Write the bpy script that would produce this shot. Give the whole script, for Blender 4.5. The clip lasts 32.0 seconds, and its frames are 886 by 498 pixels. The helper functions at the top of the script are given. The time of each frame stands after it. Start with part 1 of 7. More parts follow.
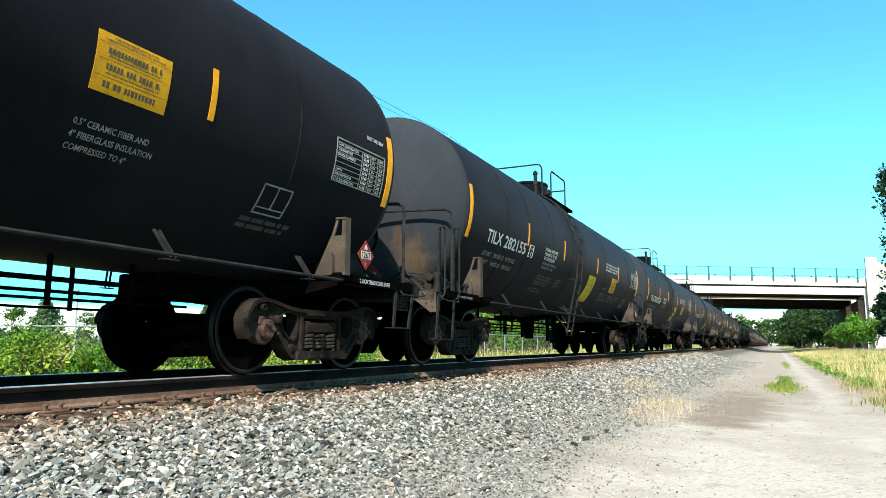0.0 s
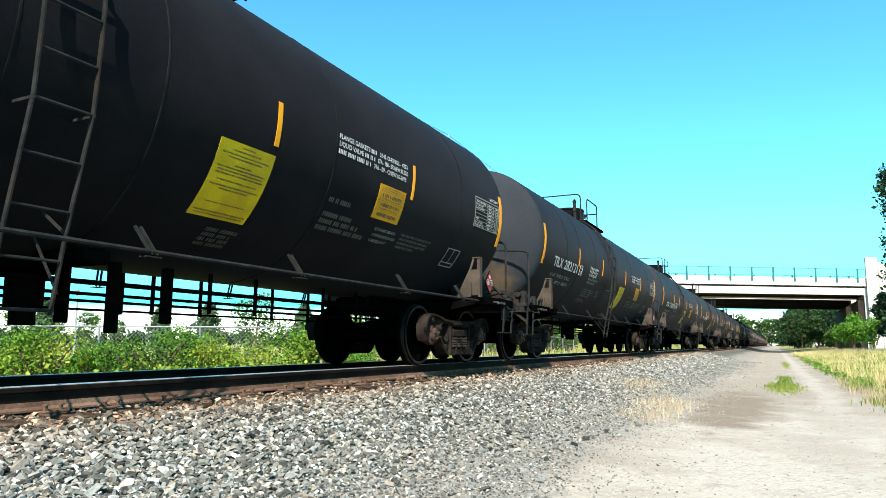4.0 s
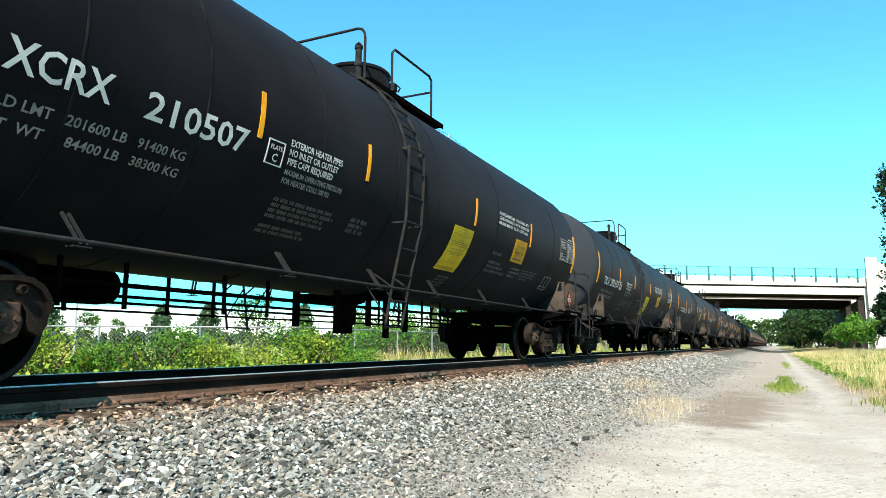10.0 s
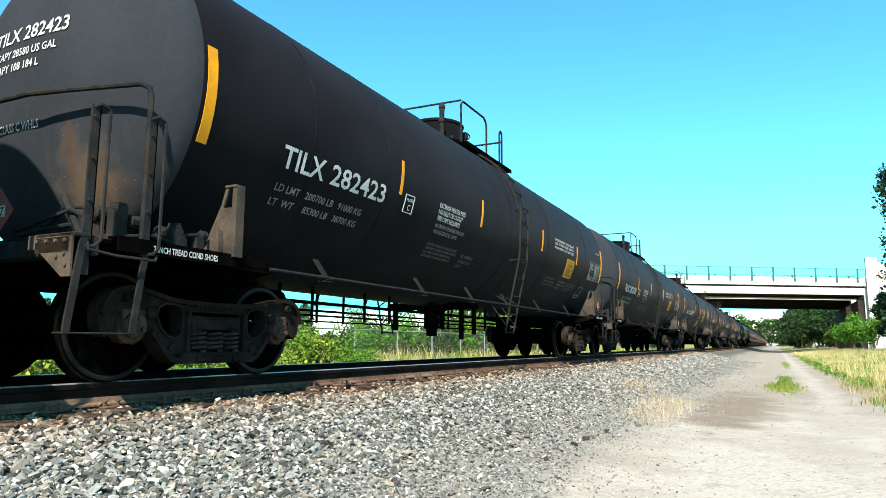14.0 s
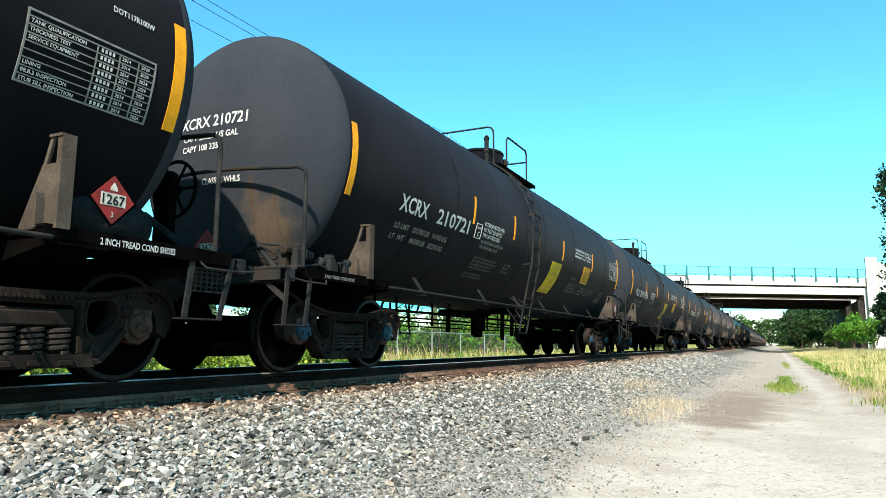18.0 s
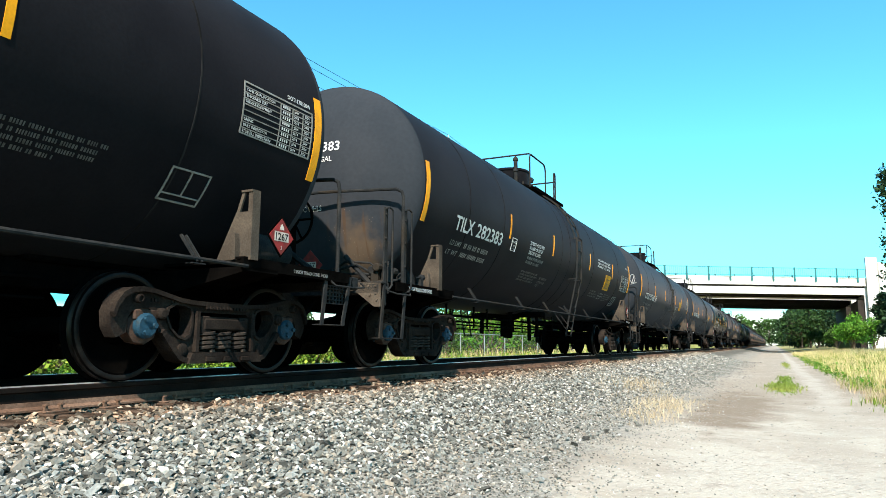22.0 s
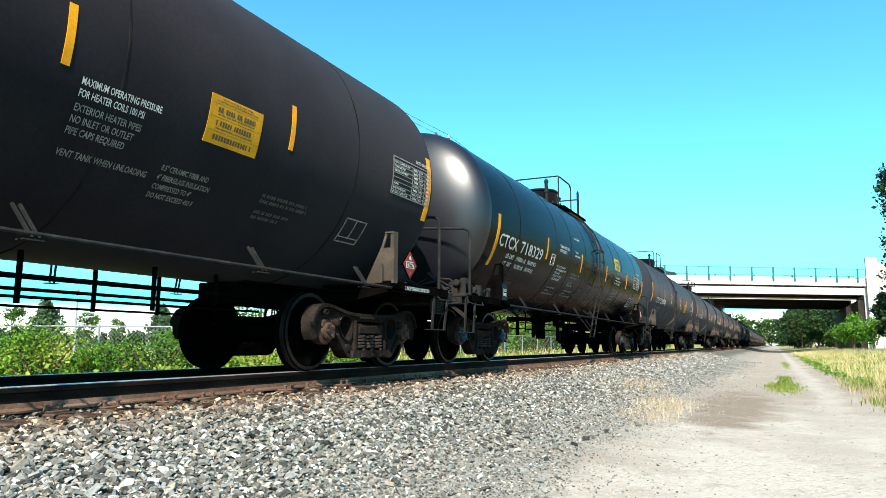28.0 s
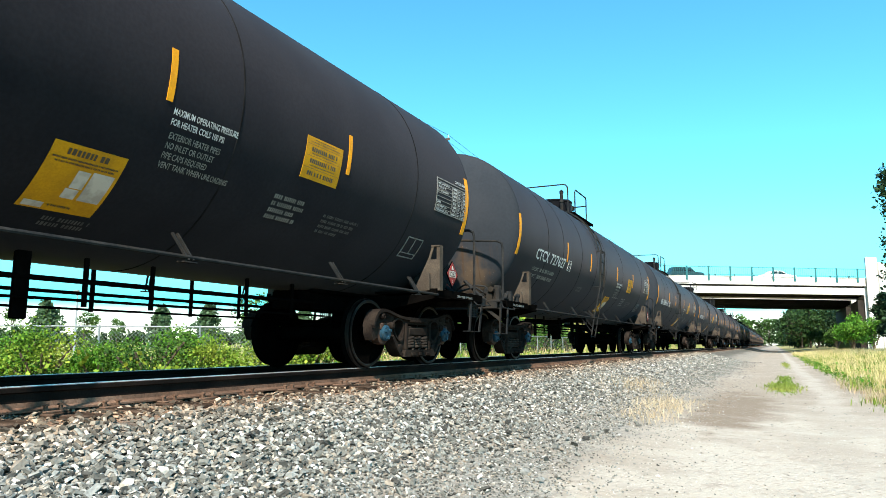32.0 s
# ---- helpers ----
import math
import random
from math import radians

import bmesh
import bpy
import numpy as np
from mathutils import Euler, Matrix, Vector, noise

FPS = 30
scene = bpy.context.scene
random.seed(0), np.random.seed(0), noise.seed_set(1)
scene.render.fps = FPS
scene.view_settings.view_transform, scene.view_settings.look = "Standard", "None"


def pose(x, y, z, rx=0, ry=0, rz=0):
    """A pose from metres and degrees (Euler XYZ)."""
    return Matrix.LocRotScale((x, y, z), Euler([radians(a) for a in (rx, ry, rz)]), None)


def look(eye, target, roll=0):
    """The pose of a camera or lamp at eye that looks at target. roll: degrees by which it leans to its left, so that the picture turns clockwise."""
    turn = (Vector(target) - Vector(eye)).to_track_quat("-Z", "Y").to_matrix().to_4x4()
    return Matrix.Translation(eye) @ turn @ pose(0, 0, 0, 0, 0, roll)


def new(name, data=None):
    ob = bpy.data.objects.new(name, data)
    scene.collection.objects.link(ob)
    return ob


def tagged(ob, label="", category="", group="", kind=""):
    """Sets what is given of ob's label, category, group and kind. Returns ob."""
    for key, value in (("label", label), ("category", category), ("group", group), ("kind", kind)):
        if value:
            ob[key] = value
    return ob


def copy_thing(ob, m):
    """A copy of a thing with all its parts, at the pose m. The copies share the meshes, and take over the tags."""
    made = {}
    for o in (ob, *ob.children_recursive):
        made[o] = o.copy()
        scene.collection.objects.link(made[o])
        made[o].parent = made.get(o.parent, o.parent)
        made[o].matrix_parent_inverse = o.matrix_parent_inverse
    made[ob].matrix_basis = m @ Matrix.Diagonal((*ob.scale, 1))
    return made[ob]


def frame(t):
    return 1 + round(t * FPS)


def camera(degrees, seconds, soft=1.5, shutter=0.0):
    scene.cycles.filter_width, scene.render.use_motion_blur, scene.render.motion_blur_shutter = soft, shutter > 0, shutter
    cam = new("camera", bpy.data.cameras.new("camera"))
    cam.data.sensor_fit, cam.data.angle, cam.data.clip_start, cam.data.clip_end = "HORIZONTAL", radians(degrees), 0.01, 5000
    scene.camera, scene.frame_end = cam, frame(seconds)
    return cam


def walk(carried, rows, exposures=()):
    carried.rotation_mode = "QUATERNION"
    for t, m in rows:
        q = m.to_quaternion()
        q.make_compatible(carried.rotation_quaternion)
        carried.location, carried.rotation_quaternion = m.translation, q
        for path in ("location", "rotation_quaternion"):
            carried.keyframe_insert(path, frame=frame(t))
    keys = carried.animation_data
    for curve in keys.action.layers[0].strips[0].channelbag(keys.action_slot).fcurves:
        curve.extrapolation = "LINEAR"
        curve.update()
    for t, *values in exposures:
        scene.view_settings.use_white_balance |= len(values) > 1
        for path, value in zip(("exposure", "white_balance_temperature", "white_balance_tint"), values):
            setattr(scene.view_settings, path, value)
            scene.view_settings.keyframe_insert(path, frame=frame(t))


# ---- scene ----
# Rail top is z = 0; the track runs along y and its centre lies at x = TRACK.
TRACK = -5.687
GAUGE_HALF = 0.755
CAR = 16.9            # length of one car over its couplers
FRONT = 8.057         # where the coupler of the first car stands at 0 s

cam = camera(66.71, 32.0, soft=0.6)
EYE = (0.0, 0.0, 0.331)
AIM = (-math.sin(0.4544) * math.cos(0.1388), math.cos(0.4544) * math.cos(0.1388), math.sin(0.1388))
STAND = look(EYE, (EYE[0] + AIM[0] * 10, EYE[1] + AIM[1] * 10, EYE[2] + AIM[2] * 10), 0.34)
walk(cam, [(0, STAND), (32.0, STAND)], exposures=[(0, 1.2), (32.0, 1.2)])

# ---- light ----
SUN_ELEVATION, SUN_X, SUN_Y = radians(43.5), math.sin(radians(20.5)), -math.cos(radians(20.5))
sun_data = bpy.data.lights.new("sun", "SUN")
sun_data.energy, sun_data.angle, sun_data.color = 5.0, radians(0.53), (1.0, 0.9, 0.78)
sun = new("sun", sun_data)
sun.matrix_world = look((SUN_X * 50, SUN_Y * 50, 50 * math.tan(SUN_ELEVATION)), (0, 0, 0))
world = bpy.data.worlds.new("sky")
scene.world = world
world.use_nodes = True
wn = world.node_tree
sky = wn.nodes.new("ShaderNodeTexSky")
sky.sky_type, sky.sun_disc = "NISHITA", False
sky.sun_elevation, sky.sun_rotation = SUN_ELEVATION, math.atan2(SUN_X, SUN_Y)
sky.air_density, sky.dust_density, sky.ozone_density = 1.0, 0.4, 1.6
tint = wn.nodes.new("ShaderNodeMix")
tint.data_type, tint.blend_type = "RGBA", "MULTIPLY"
tint.inputs["Factor"].default_value = 1.0
parts_of_sky = wn.nodes.new("ShaderNodeSeparateColor")
wn.links.new(sky.outputs["Color"], parts_of_sky.inputs[0])
paleness = wn.nodes.new("ShaderNodeMath")
paleness.operation = "DIVIDE"
wn.links.new(parts_of_sky.outputs[0], paleness.inputs[0])
wn.links.new(parts_of_sky.outputs[2], paleness.inputs[1])
scaled = wn.nodes.new("ShaderNodeMath")
scaled.operation = "MULTIPLY"
scaled.inputs[1].default_value = 0.8
wn.links.new(paleness.outputs[0], scaled.inputs[0])
hue = wn.nodes.new("ShaderNodeValToRGB")
stops = hue.color_ramp.elements
stops[0].position, stops[0].color = 0.4, (0.37, 1.0, 1.05, 1)
stops[1].position, stops[1].color = 0.87, (0.9, 1.06, 1.1, 1)
for at, colour in ((0.6, (0.22, 0.9, 1.0, 1)), (0.74, (0.1, 0.78, 0.92, 1)), (0.79, (0.36, 0.93, 0.99, 1))):
    stop = stops.new(at)
    stop.color = colour
wn.links.new(scaled.outputs[0], hue.inputs["Fac"])
wn.links.new(hue.outputs["Color"], tint.inputs[7])
wn.links.new(sky.outputs["Color"], tint.inputs[6])
wn.links.new(tint.outputs[2], wn.nodes["Background"].inputs["Color"])
wn.nodes["Background"].inputs["Strength"].default_value = 0.129


# ---- materials ----
def material(name, base, rough=0.6, metal=0.0, second=None, scale=6.0, grain=0.0, grain_scale=60.0, bump=0.0, spread=0.0,
             spec=0.5, third=None, third_scale=1.3, low=0.42, high=0.62, island=False, stretch=None, dust=0.0):
    """Base colour with stains of a second and third colour, grain and fine relief, all in object space."""
    m = bpy.data.materials.new(name)
    m.use_nodes = True
    n, l = m.node_tree.nodes, m.node_tree.links
    b = n["Principled BSDF"]
    b.inputs["Roughness"].default_value, b.inputs["Metallic"].default_value = rough, metal
    b.inputs["Specular IOR Level"].default_value = spec
    if dust:
        b.inputs["Sheen Weight"].default_value, b.inputs["Sheen Roughness"].default_value = dust, 0.5
        b.inputs["Sheen Tint"].default_value = (0.95, 0.9, 1.0, 1)
    co = n.new("ShaderNodeTexCoord").outputs["Object"]
    if stretch:
        mp = n.new("ShaderNodeMapping")
        mp.inputs["Scale"].default_value = stretch
        l.new(co, mp.inputs["Vector"])
        co = mp.outputs["Vector"]

    def noisy(sc, detail=5.0):
        t = n.new("ShaderNodeTexNoise")
        t.inputs["Scale"].default_value, t.inputs["Detail"].default_value = sc, detail
        l.new(co, t.inputs["Vector"])
        return t.outputs["Fac"]

    def mix(fac, a, c, kind="MIX"):
        x = n.new("ShaderNodeMix")
        x.data_type, x.blend_type = "RGBA", kind
        l.new(fac, x.inputs["Factor"])
        for sock, v in ((x.inputs[6], a), (x.inputs[7], c)):
            if isinstance(v, tuple):
                sock.default_value = (*v, 1)
            else:
                l.new(v, sock)
        return x.outputs[2]

    def ramp(fac, lo, hi):
        r = n.new("ShaderNodeMapRange")
        r.inputs["From Min"].default_value, r.inputs["From Max"].default_value = lo, hi
        l.new(fac, r.inputs["Value"])
        return r.outputs["Result"]

    col = base
    if second:
        col = mix(ramp(noisy(scale), low, high), col, second)
    if third:
        col = mix(ramp(noisy(third_scale, 6), 0.5, 0.72), col, third)
    if grain:
        g = ramp(noisy(grain_scale, 3), 0.3, 0.7)
        gm = n.new("ShaderNodeMapRange")
        gm.inputs["To Min"].default_value, gm.inputs["To Max"].default_value = 1 - grain, 1 + grain
        l.new(g, gm.inputs["Value"])
        hs = n.new("ShaderNodeHueSaturation")
        l.new(gm.outputs["Result"], hs.inputs["Value"])
        if isinstance(col, tuple):
            hs.inputs["Color"].default_value = (*col, 1)
        else:
            l.new(col, hs.inputs["Color"])
        col = hs.outputs["Color"]
    if spread:
        r = n.new("ShaderNodeNewGeometry").outputs["Random Per Island"] if island else n.new("ShaderNodeObjectInfo").outputs["Random"]
        gm = n.new("ShaderNodeMapRange")
        gm.inputs["To Min"].default_value, gm.inputs["To Max"].default_value = 1 - spread, 1 + spread
        l.new(r, gm.inputs["Value"])
        hs = n.new("ShaderNodeHueSaturation")
        l.new(gm.outputs["Result"], hs.inputs["Value"])
        if isinstance(col, tuple):
            hs.inputs["Color"].default_value = (*col, 1)
        else:
            l.new(col, hs.inputs["Color"])
        col = hs.outputs["Color"]
    if isinstance(col, tuple):
        b.inputs["Base Color"].default_value = (*col, 1)
    else:
        l.new(col, b.inputs["Base Color"])
    if bump:
        bp = n.new("ShaderNodeBump")
        bp.inputs["Strength"].default_value, bp.inputs["Distance"].default_value = bump, 0.01
        l.new(noisy(grain_scale, 4), bp.inputs["Height"])
        l.new(bp.outputs["Normal"], b.inputs["Normal"])
    return m


BLACK_PAINT = material("black_tank_paint", (0.0052, 0.0053, 0.0066), 0.48, second=(0.0075, 0.0075, 0.009), scale=1.2, third=(0.0092, 0.009, 0.0104), third_scale=0.7, grain=0.14, grain_scale=35, bump=0.03, spec=0.015, dust=0.02)
SEAM_PAINT = material("worn_seam_paint", (0.018, 0.0175, 0.018), 0.6, second=(0.008, 0.008, 0.008), scale=2.5, spec=0.0)
GREY_PAINT = material("weathered_black_paint", (0.0098, 0.0097, 0.0122), 0.5, second=(0.0135, 0.0132, 0.0158), scale=1.1, third=(0.0146, 0.0136, 0.0156), third_scale=0.6, grain=0.14, grain_scale=30, bump=0.03, spec=0.02, dust=0.045)
# blue in this black base stands in for the sky mirrored in it
GLOSS_PAINT = material("glossy_black_paint", (0.001, 0.0011, 0.0034), 0.25, second=(0.0014, 0.0016, 0.0044), scale=0.8, bump=0.015, grain_scale=3, spec=0.03)
# lighter, shinier copy of the same paint, made for the head's sun highlight
GLOSS_HEAD = material("highlit_black_head_paint", (0.004, 0.0045, 0.008), 0.36, second=(0.006, 0.0065, 0.011), scale=0.8, bump=0.015, grain_scale=3, spec=0.6)
# darker than real black paint: the deep under-car shade is in this colour
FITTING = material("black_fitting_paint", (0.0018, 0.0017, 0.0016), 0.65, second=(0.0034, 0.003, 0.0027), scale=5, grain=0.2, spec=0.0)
RAILING = material("grey_railing_paint", (0.016, 0.0172, 0.018), 0.55, second=(0.027, 0.027, 0.0265), scale=6, third=(0.026, 0.0215, 0.017), third_scale=3, grain=0.2, spec=0.0)
STAND_DUST = material("dusty_bracket_steel", (0.056, 0.046, 0.037), 0.8, second=(0.082, 0.066, 0.051), scale=3, third=(0.03, 0.024, 0.019), third_scale=2.5, grain=0.2, spec=0.0)
TRUCK_STEEL = material("rusty_cast_steel", (0.0155, 0.0125, 0.011), 0.85, second=(0.027, 0.021, 0.017), scale=6, third=(0.008, 0.0066, 0.006), third_scale=3, grain=0.3, bump=0.3, spec=0.0)
SPRING_STEEL = material("dark_spring_steel", (0.026, 0.021, 0.018), 0.75, second=(0.05, 0.04, 0.032), scale=9, grain=0.25, spec=0.0)
# wheel steel taken almost to zero to hold the shade below the tank
WHEEL_STEEL = material("shade_dark_wheel_steel", (0.0013, 0.0013, 0.0013), 0.45, second=(0.0026, 0.0023, 0.002), scale=4, grain=0.2, spec=0.0)
RIM_STEEL = material("worn_wheel_rim", (0.014, 0.012, 0.011), 0.45, 0.3, second=(0.005, 0.004, 0.0035), scale=5, grain=0.2, spec=0.12)
CAP_RUST = material("rusty_bearing_cap", (0.06, 0.036, 0.026), 0.7, second=(0.028, 0.018, 0.014), scale=12, grain=0.25, spec=0.1)
CAP_BLUE = material("pale_blue_bearing_cap", (0.013, 0.042, 0.066), 0.6, second=(0.02, 0.03, 0.034), scale=14, low=0.5, high=0.7, grain=0.25, spec=0.1)
YELLOW = material("amber_reflective_sheet", (0.66, 0.27, 0.008), 0.5, second=(0.54, 0.22, 0.01), scale=5, grain=0.1, spec=0.1)
LABEL_YELLOW = material("yellow_label", (0.5, 0.36, 0.008), 0.6, second=(0.4, 0.28, 0.01), scale=4, grain=0.1, spec=0.12)
LABEL_ORANGE = material("orange_yellow_label", (0.5, 0.24, 0.008), 0.6, second=(0.4, 0.19, 0.01), scale=4, grain=0.1, spec=0.08)
LABEL_INK = material("dark_label_ink", (0.05, 0.035, 0.015), 0.6, spread=0.2)
BLACK_INK = material("black_number_ink", (0.004, 0.004, 0.004), 0.6, spec=0.1)
LETTER = material("white_stencil_paint", (0.5, 0.5, 0.49), 0.6, second=(0.4, 0.4, 0.39), scale=9, spec=0.15)
FAINT_LETTER = material("faded_stencil_paint", (0.06, 0.06, 0.058), 0.75, second=(0.03, 0.03, 0.029), scale=14)
DULL_LETTER = material("dull_stencil_paint", (0.2, 0.195, 0.185), 0.7, second=(0.13, 0.13, 0.12), scale=12, spec=0.1)
RED = material("red_placard", (0.2, 0.02, 0.018), 0.55, second=(0.1, 0.018, 0.015), scale=12, spec=0.12)
WHITE = material("white_placard", (0.46, 0.42, 0.37), 0.6, second=(0.32, 0.28, 0.24), scale=10, spec=0.12)
RAIL_RUST = material("rusty_rail_foot", (0.12, 0.07, 0.047), 0.9, second=(0.07, 0.042, 0.029), scale=2.2, third=(0.19, 0.125, 0.09), third_scale=0.9, grain=0.3, bump=0.2, spec=0.05)
RAIL_TOP = material("polished_rail_head", (0.62, 0.6, 0.58), 0.32, 0.75, second=(0.5, 0.47, 0.44), scale=3, stretch=(6, 0.3, 6))
TIE_WOOD = material("weathered_tie_wood", (0.06, 0.04, 0.029), 0.95, second=(0.028, 0.02, 0.015), scale=3, third=(0.1, 0.068, 0.05), third_scale=2, grain=0.35, bump=0.4, spread=0.2, stretch=(1, 6, 6), spec=0.0)
# rail steel darkened in its colour by the shade the rail head throws
SHADED_RAIL_WEB = material("shaded_rail_web", (0.011, 0.008, 0.0065), 0.8, second=(0.006, 0.005, 0.004), scale=2.5, third=(0.022, 0.014, 0.01), third_scale=1.2, grain=0.25, spec=0.05)


def stone_material(name, island):
    """Broken stone of several kinds: dark, olive, blue-grey, tan and a few white ones."""
    m = bpy.data.materials.new(name)
    m.use_nodes = True
    n, l = m.node_tree.nodes, m.node_tree.links
    b = n["Principled BSDF"]
    b.inputs["Roughness"].default_value, b.inputs["Specular IOR Level"].default_value = 0.85, 0.2
    r = n.new("ShaderNodeNewGeometry").outputs["Random Per Island"] if island else n.new("ShaderNodeObjectInfo").outputs["Random"]
    ramp = n.new("ShaderNodeValToRGB")
    ramp.color_ramp.interpolation = "LINEAR"
    e = ramp.color_ramp.elements
    e[0].position, e[0].color = 0.0, (0.036, 0.035, 0.031, 1)
    e[1].position, e[1].color = 1.0, (0.5, 0.48, 0.44, 1)
    for p, c in ((0.25, (0.08, 0.08, 0.07)), (0.5, (0.145, 0.147, 0.131)), (0.72, (0.2, 0.207, 0.195)), (0.76, (0.17, 0.143, 0.11)), (0.88, (0.28, 0.255, 0.212)), (0.96, (0.37, 0.365, 0.335))):
        x = e.new(p)
        x.color = (*c, 1)
    l.new(r, ramp.inputs["Fac"])
    t = n.new("ShaderNodeTexNoise")
    t.inputs["Scale"].default_value, t.inputs["Detail"].default_value = 45, 4
    l.new(n.new("ShaderNodeTexCoord").outputs["Object"], t.inputs["Vector"])
    g = n.new("ShaderNodeMapRange")
    g.inputs["From Min"].default_value, g.inputs["From Max"].default_value = 0.3, 0.7
    g.inputs["To Min"].default_value, g.inputs["To Max"].default_value = 0.78, 1.46
    l.new(t.outputs["Fac"], g.inputs["Value"])
    hs = n.new("ShaderNodeHueSaturation")
    l.new(g.outputs["Result"], hs.inputs["Value"])
    l.new(ramp.outputs["Color"], hs.inputs["Color"])
    col = hs.outputs["Color"]
    if island:
        # rusty dust on the stones beside the ties
        sep = n.new("ShaderNodeSeparateXYZ")
        l.new(n.new("ShaderNodeTexCoord").outputs["Object"], sep.inputs[0])
        near = n.new("ShaderNodeMapRange")
        near.inputs["From Min"].default_value, near.inputs["From Max"].default_value = -3.55, -4.5
        near.inputs["To Max"].default_value = 0.75
        l.new(sep.outputs["X"], near.inputs["Value"])
        dusty = n.new("ShaderNodeMix")
        dusty.data_type, dusty.blend_type = "RGBA", "MULTIPLY"
        dusty.inputs[7].default_value = (1.0, 0.7, 0.5, 1)
        l.new(near.outputs["Result"], dusty.inputs["Factor"])
        l.new(col, dusty.inputs[6])
        col = dusty.outputs[2]
    l.new(col, b.inputs["Base Color"])
    return m


def head_material():
    """Dull dark grey paint of a domed end, with a rusty patch low on one side, runs below it and paint splashes."""
    m = material("dusty_tank_head", (0.0245, 0.0282, 0.0335), 0.6, second=(0.0295, 0.033, 0.0385), scale=1.1, grain=0.06, grain_scale=18, spec=0.0)
    n, l = m.node_tree.nodes, m.node_tree.links
    b = n["Principled BSDF"]
    paint = b.inputs["Base Color"].links[0].from_socket
    co = n.new("ShaderNodeTexCoord").outputs["Object"]

    def mapped(place, size):
        mp = n.new("ShaderNodeMapping")
        mp.vector_type = "TEXTURE"
        mp.inputs["Location"].default_value, mp.inputs["Scale"].default_value = place, size
        l.new(co, mp.inputs["Vector"])
        return mp.outputs["Vector"]

    def noisy(vec, sc, detail):
        t = n.new("ShaderNodeTexNoise")
        t.inputs["Scale"].default_value, t.inputs["Detail"].default_value = sc, detail
        l.new(vec, t.inputs["Vector"])
        return t.outputs["Fac"]

    def math_node(op, a, c):
        x = n.new("ShaderNodeMath")
        x.operation = op
        for sock, v in ((x.inputs[0], a), (x.inputs[1], c)):
            if isinstance(v, (int, float)):
                sock.default_value = v
            else:
                l.new(v, sock)
        return x.outputs[0]

    def step(v, lo, hi, top=1.0):
        r = n.new("ShaderNodeMapRange")
        r.interpolation_type = "SMOOTHSTEP"
        r.inputs["From Min"].default_value, r.inputs["From Max"].default_value, r.inputs["To Max"].default_value = lo, hi, top
        l.new(v, r.inputs["Value"])
        return r.outputs["Result"]

    def blend(fac, a, c):
        x = n.new("ShaderNodeMix")
        x.data_type = "RGBA"
        l.new(fac, x.inputs["Factor"])
        l.new(a, x.inputs[6])
        x.inputs[7].default_value = (*c, 1)
        return x.outputs[2]

    far = n.new("ShaderNodeVectorMath")
    far.operation = "LENGTH"
    l.new(mapped((0.68, 0.85, 1.5), (0.42, 3.0, 0.62)), far.inputs[0])
    close = math_node("SUBTRACT", 1.0, math_node("ADD", far.outputs["Value"], math_node("MULTIPLY", math_node("SUBTRACT", noisy(co, 5, 6), 0.5), 1.3)))
    col = blend(step(close, 0.0, 0.75, 0.85), paint, (0.085, 0.06, 0.04))
    runs = math_node("MULTIPLY", step(noisy(mapped((0, 0, 0), (0.05, 0.3, 0.9)), 1.0, 4), 0.56, 0.72), step(close, -0.6, 0.3, 0.7))
    col = blend(runs, col, (0.06, 0.036, 0.022))
    v = n.new("ShaderNodeTexVoronoi")
    v.inputs["Scale"].default_value = 26
    l.new(co, v.inputs["Vector"])
    speck = math_node("MULTIPLY", math_node("SUBTRACT", 1.0, step(v.outputs["Distance"], 0.08, 0.15)), step(math_node("ADD", noisy(co, 2.2, 3), math_node("MULTIPLY", close, 0.2)), 0.56, 0.62, 0.8))
    col = blend(speck, col, (0.16, 0.13, 0.1))
    l.new(col, b.inputs["Base Color"])
    return m


HEAD_DIRT = head_material()
STONE = stone_material("grey_ballast_stone", True)
STONE_PIECE = stone_material("grey_ballast_rock", False)
CONCRETE = material("pale_bridge_concrete", (0.62, 0.6, 0.56), 0.85, second=(0.54, 0.52, 0.48), scale=0.4, third=(0.42, 0.4, 0.37), third_scale=0.25, grain=0.08, grain_scale=9)
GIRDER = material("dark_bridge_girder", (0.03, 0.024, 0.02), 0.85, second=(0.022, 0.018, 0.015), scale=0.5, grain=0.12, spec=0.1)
TEAL = material("teal_fence_paint", (0.012, 0.095, 0.105), 0.5, second=(0.018, 0.12, 0.125), scale=3)
GALV = material("galvanised_fence_steel", (0.24, 0.27, 0.28), 0.5, 0.3, second=(0.18, 0.2, 0.2), scale=5)
BARK = material("brown_bark", (0.09, 0.065, 0.045), 0.95, second=(0.05, 0.036, 0.026), scale=8, grain=0.3, bump=0.5)
LEAF_DARK = material("dark_green_leaves", (0.015, 0.036, 0.01), 0.6, second=(0.027, 0.054, 0.013), scale=0.8, spread=0.45, island=True, spec=0.1)
LEAF_MID = material("green_leaves", (0.034, 0.08, 0.016), 0.6, second=(0.055, 0.105, 0.02), scale=0.8, spread=0.45, island=True, spec=0.1)
LEAF_BRIGHT = material("bright_green_leaves", (0.045, 0.135, 0.012), 0.6, second=(0.09, 0.19, 0.02), scale=0.8, spread=0.4, island=True, spec=0.1)
LEAF_DEEP = material("deep_green_leaves", (0.009, 0.023, 0.011), 0.6, second=(0.018, 0.038, 0.015), scale=0.5, spread=0.5, island=True, spec=0.08)
NEEDLES = material("blue_green_needles", (0.024, 0.058, 0.022), 0.7, second=(0.045, 0.09, 0.03), scale=1.5, spread=0.3, island=True)
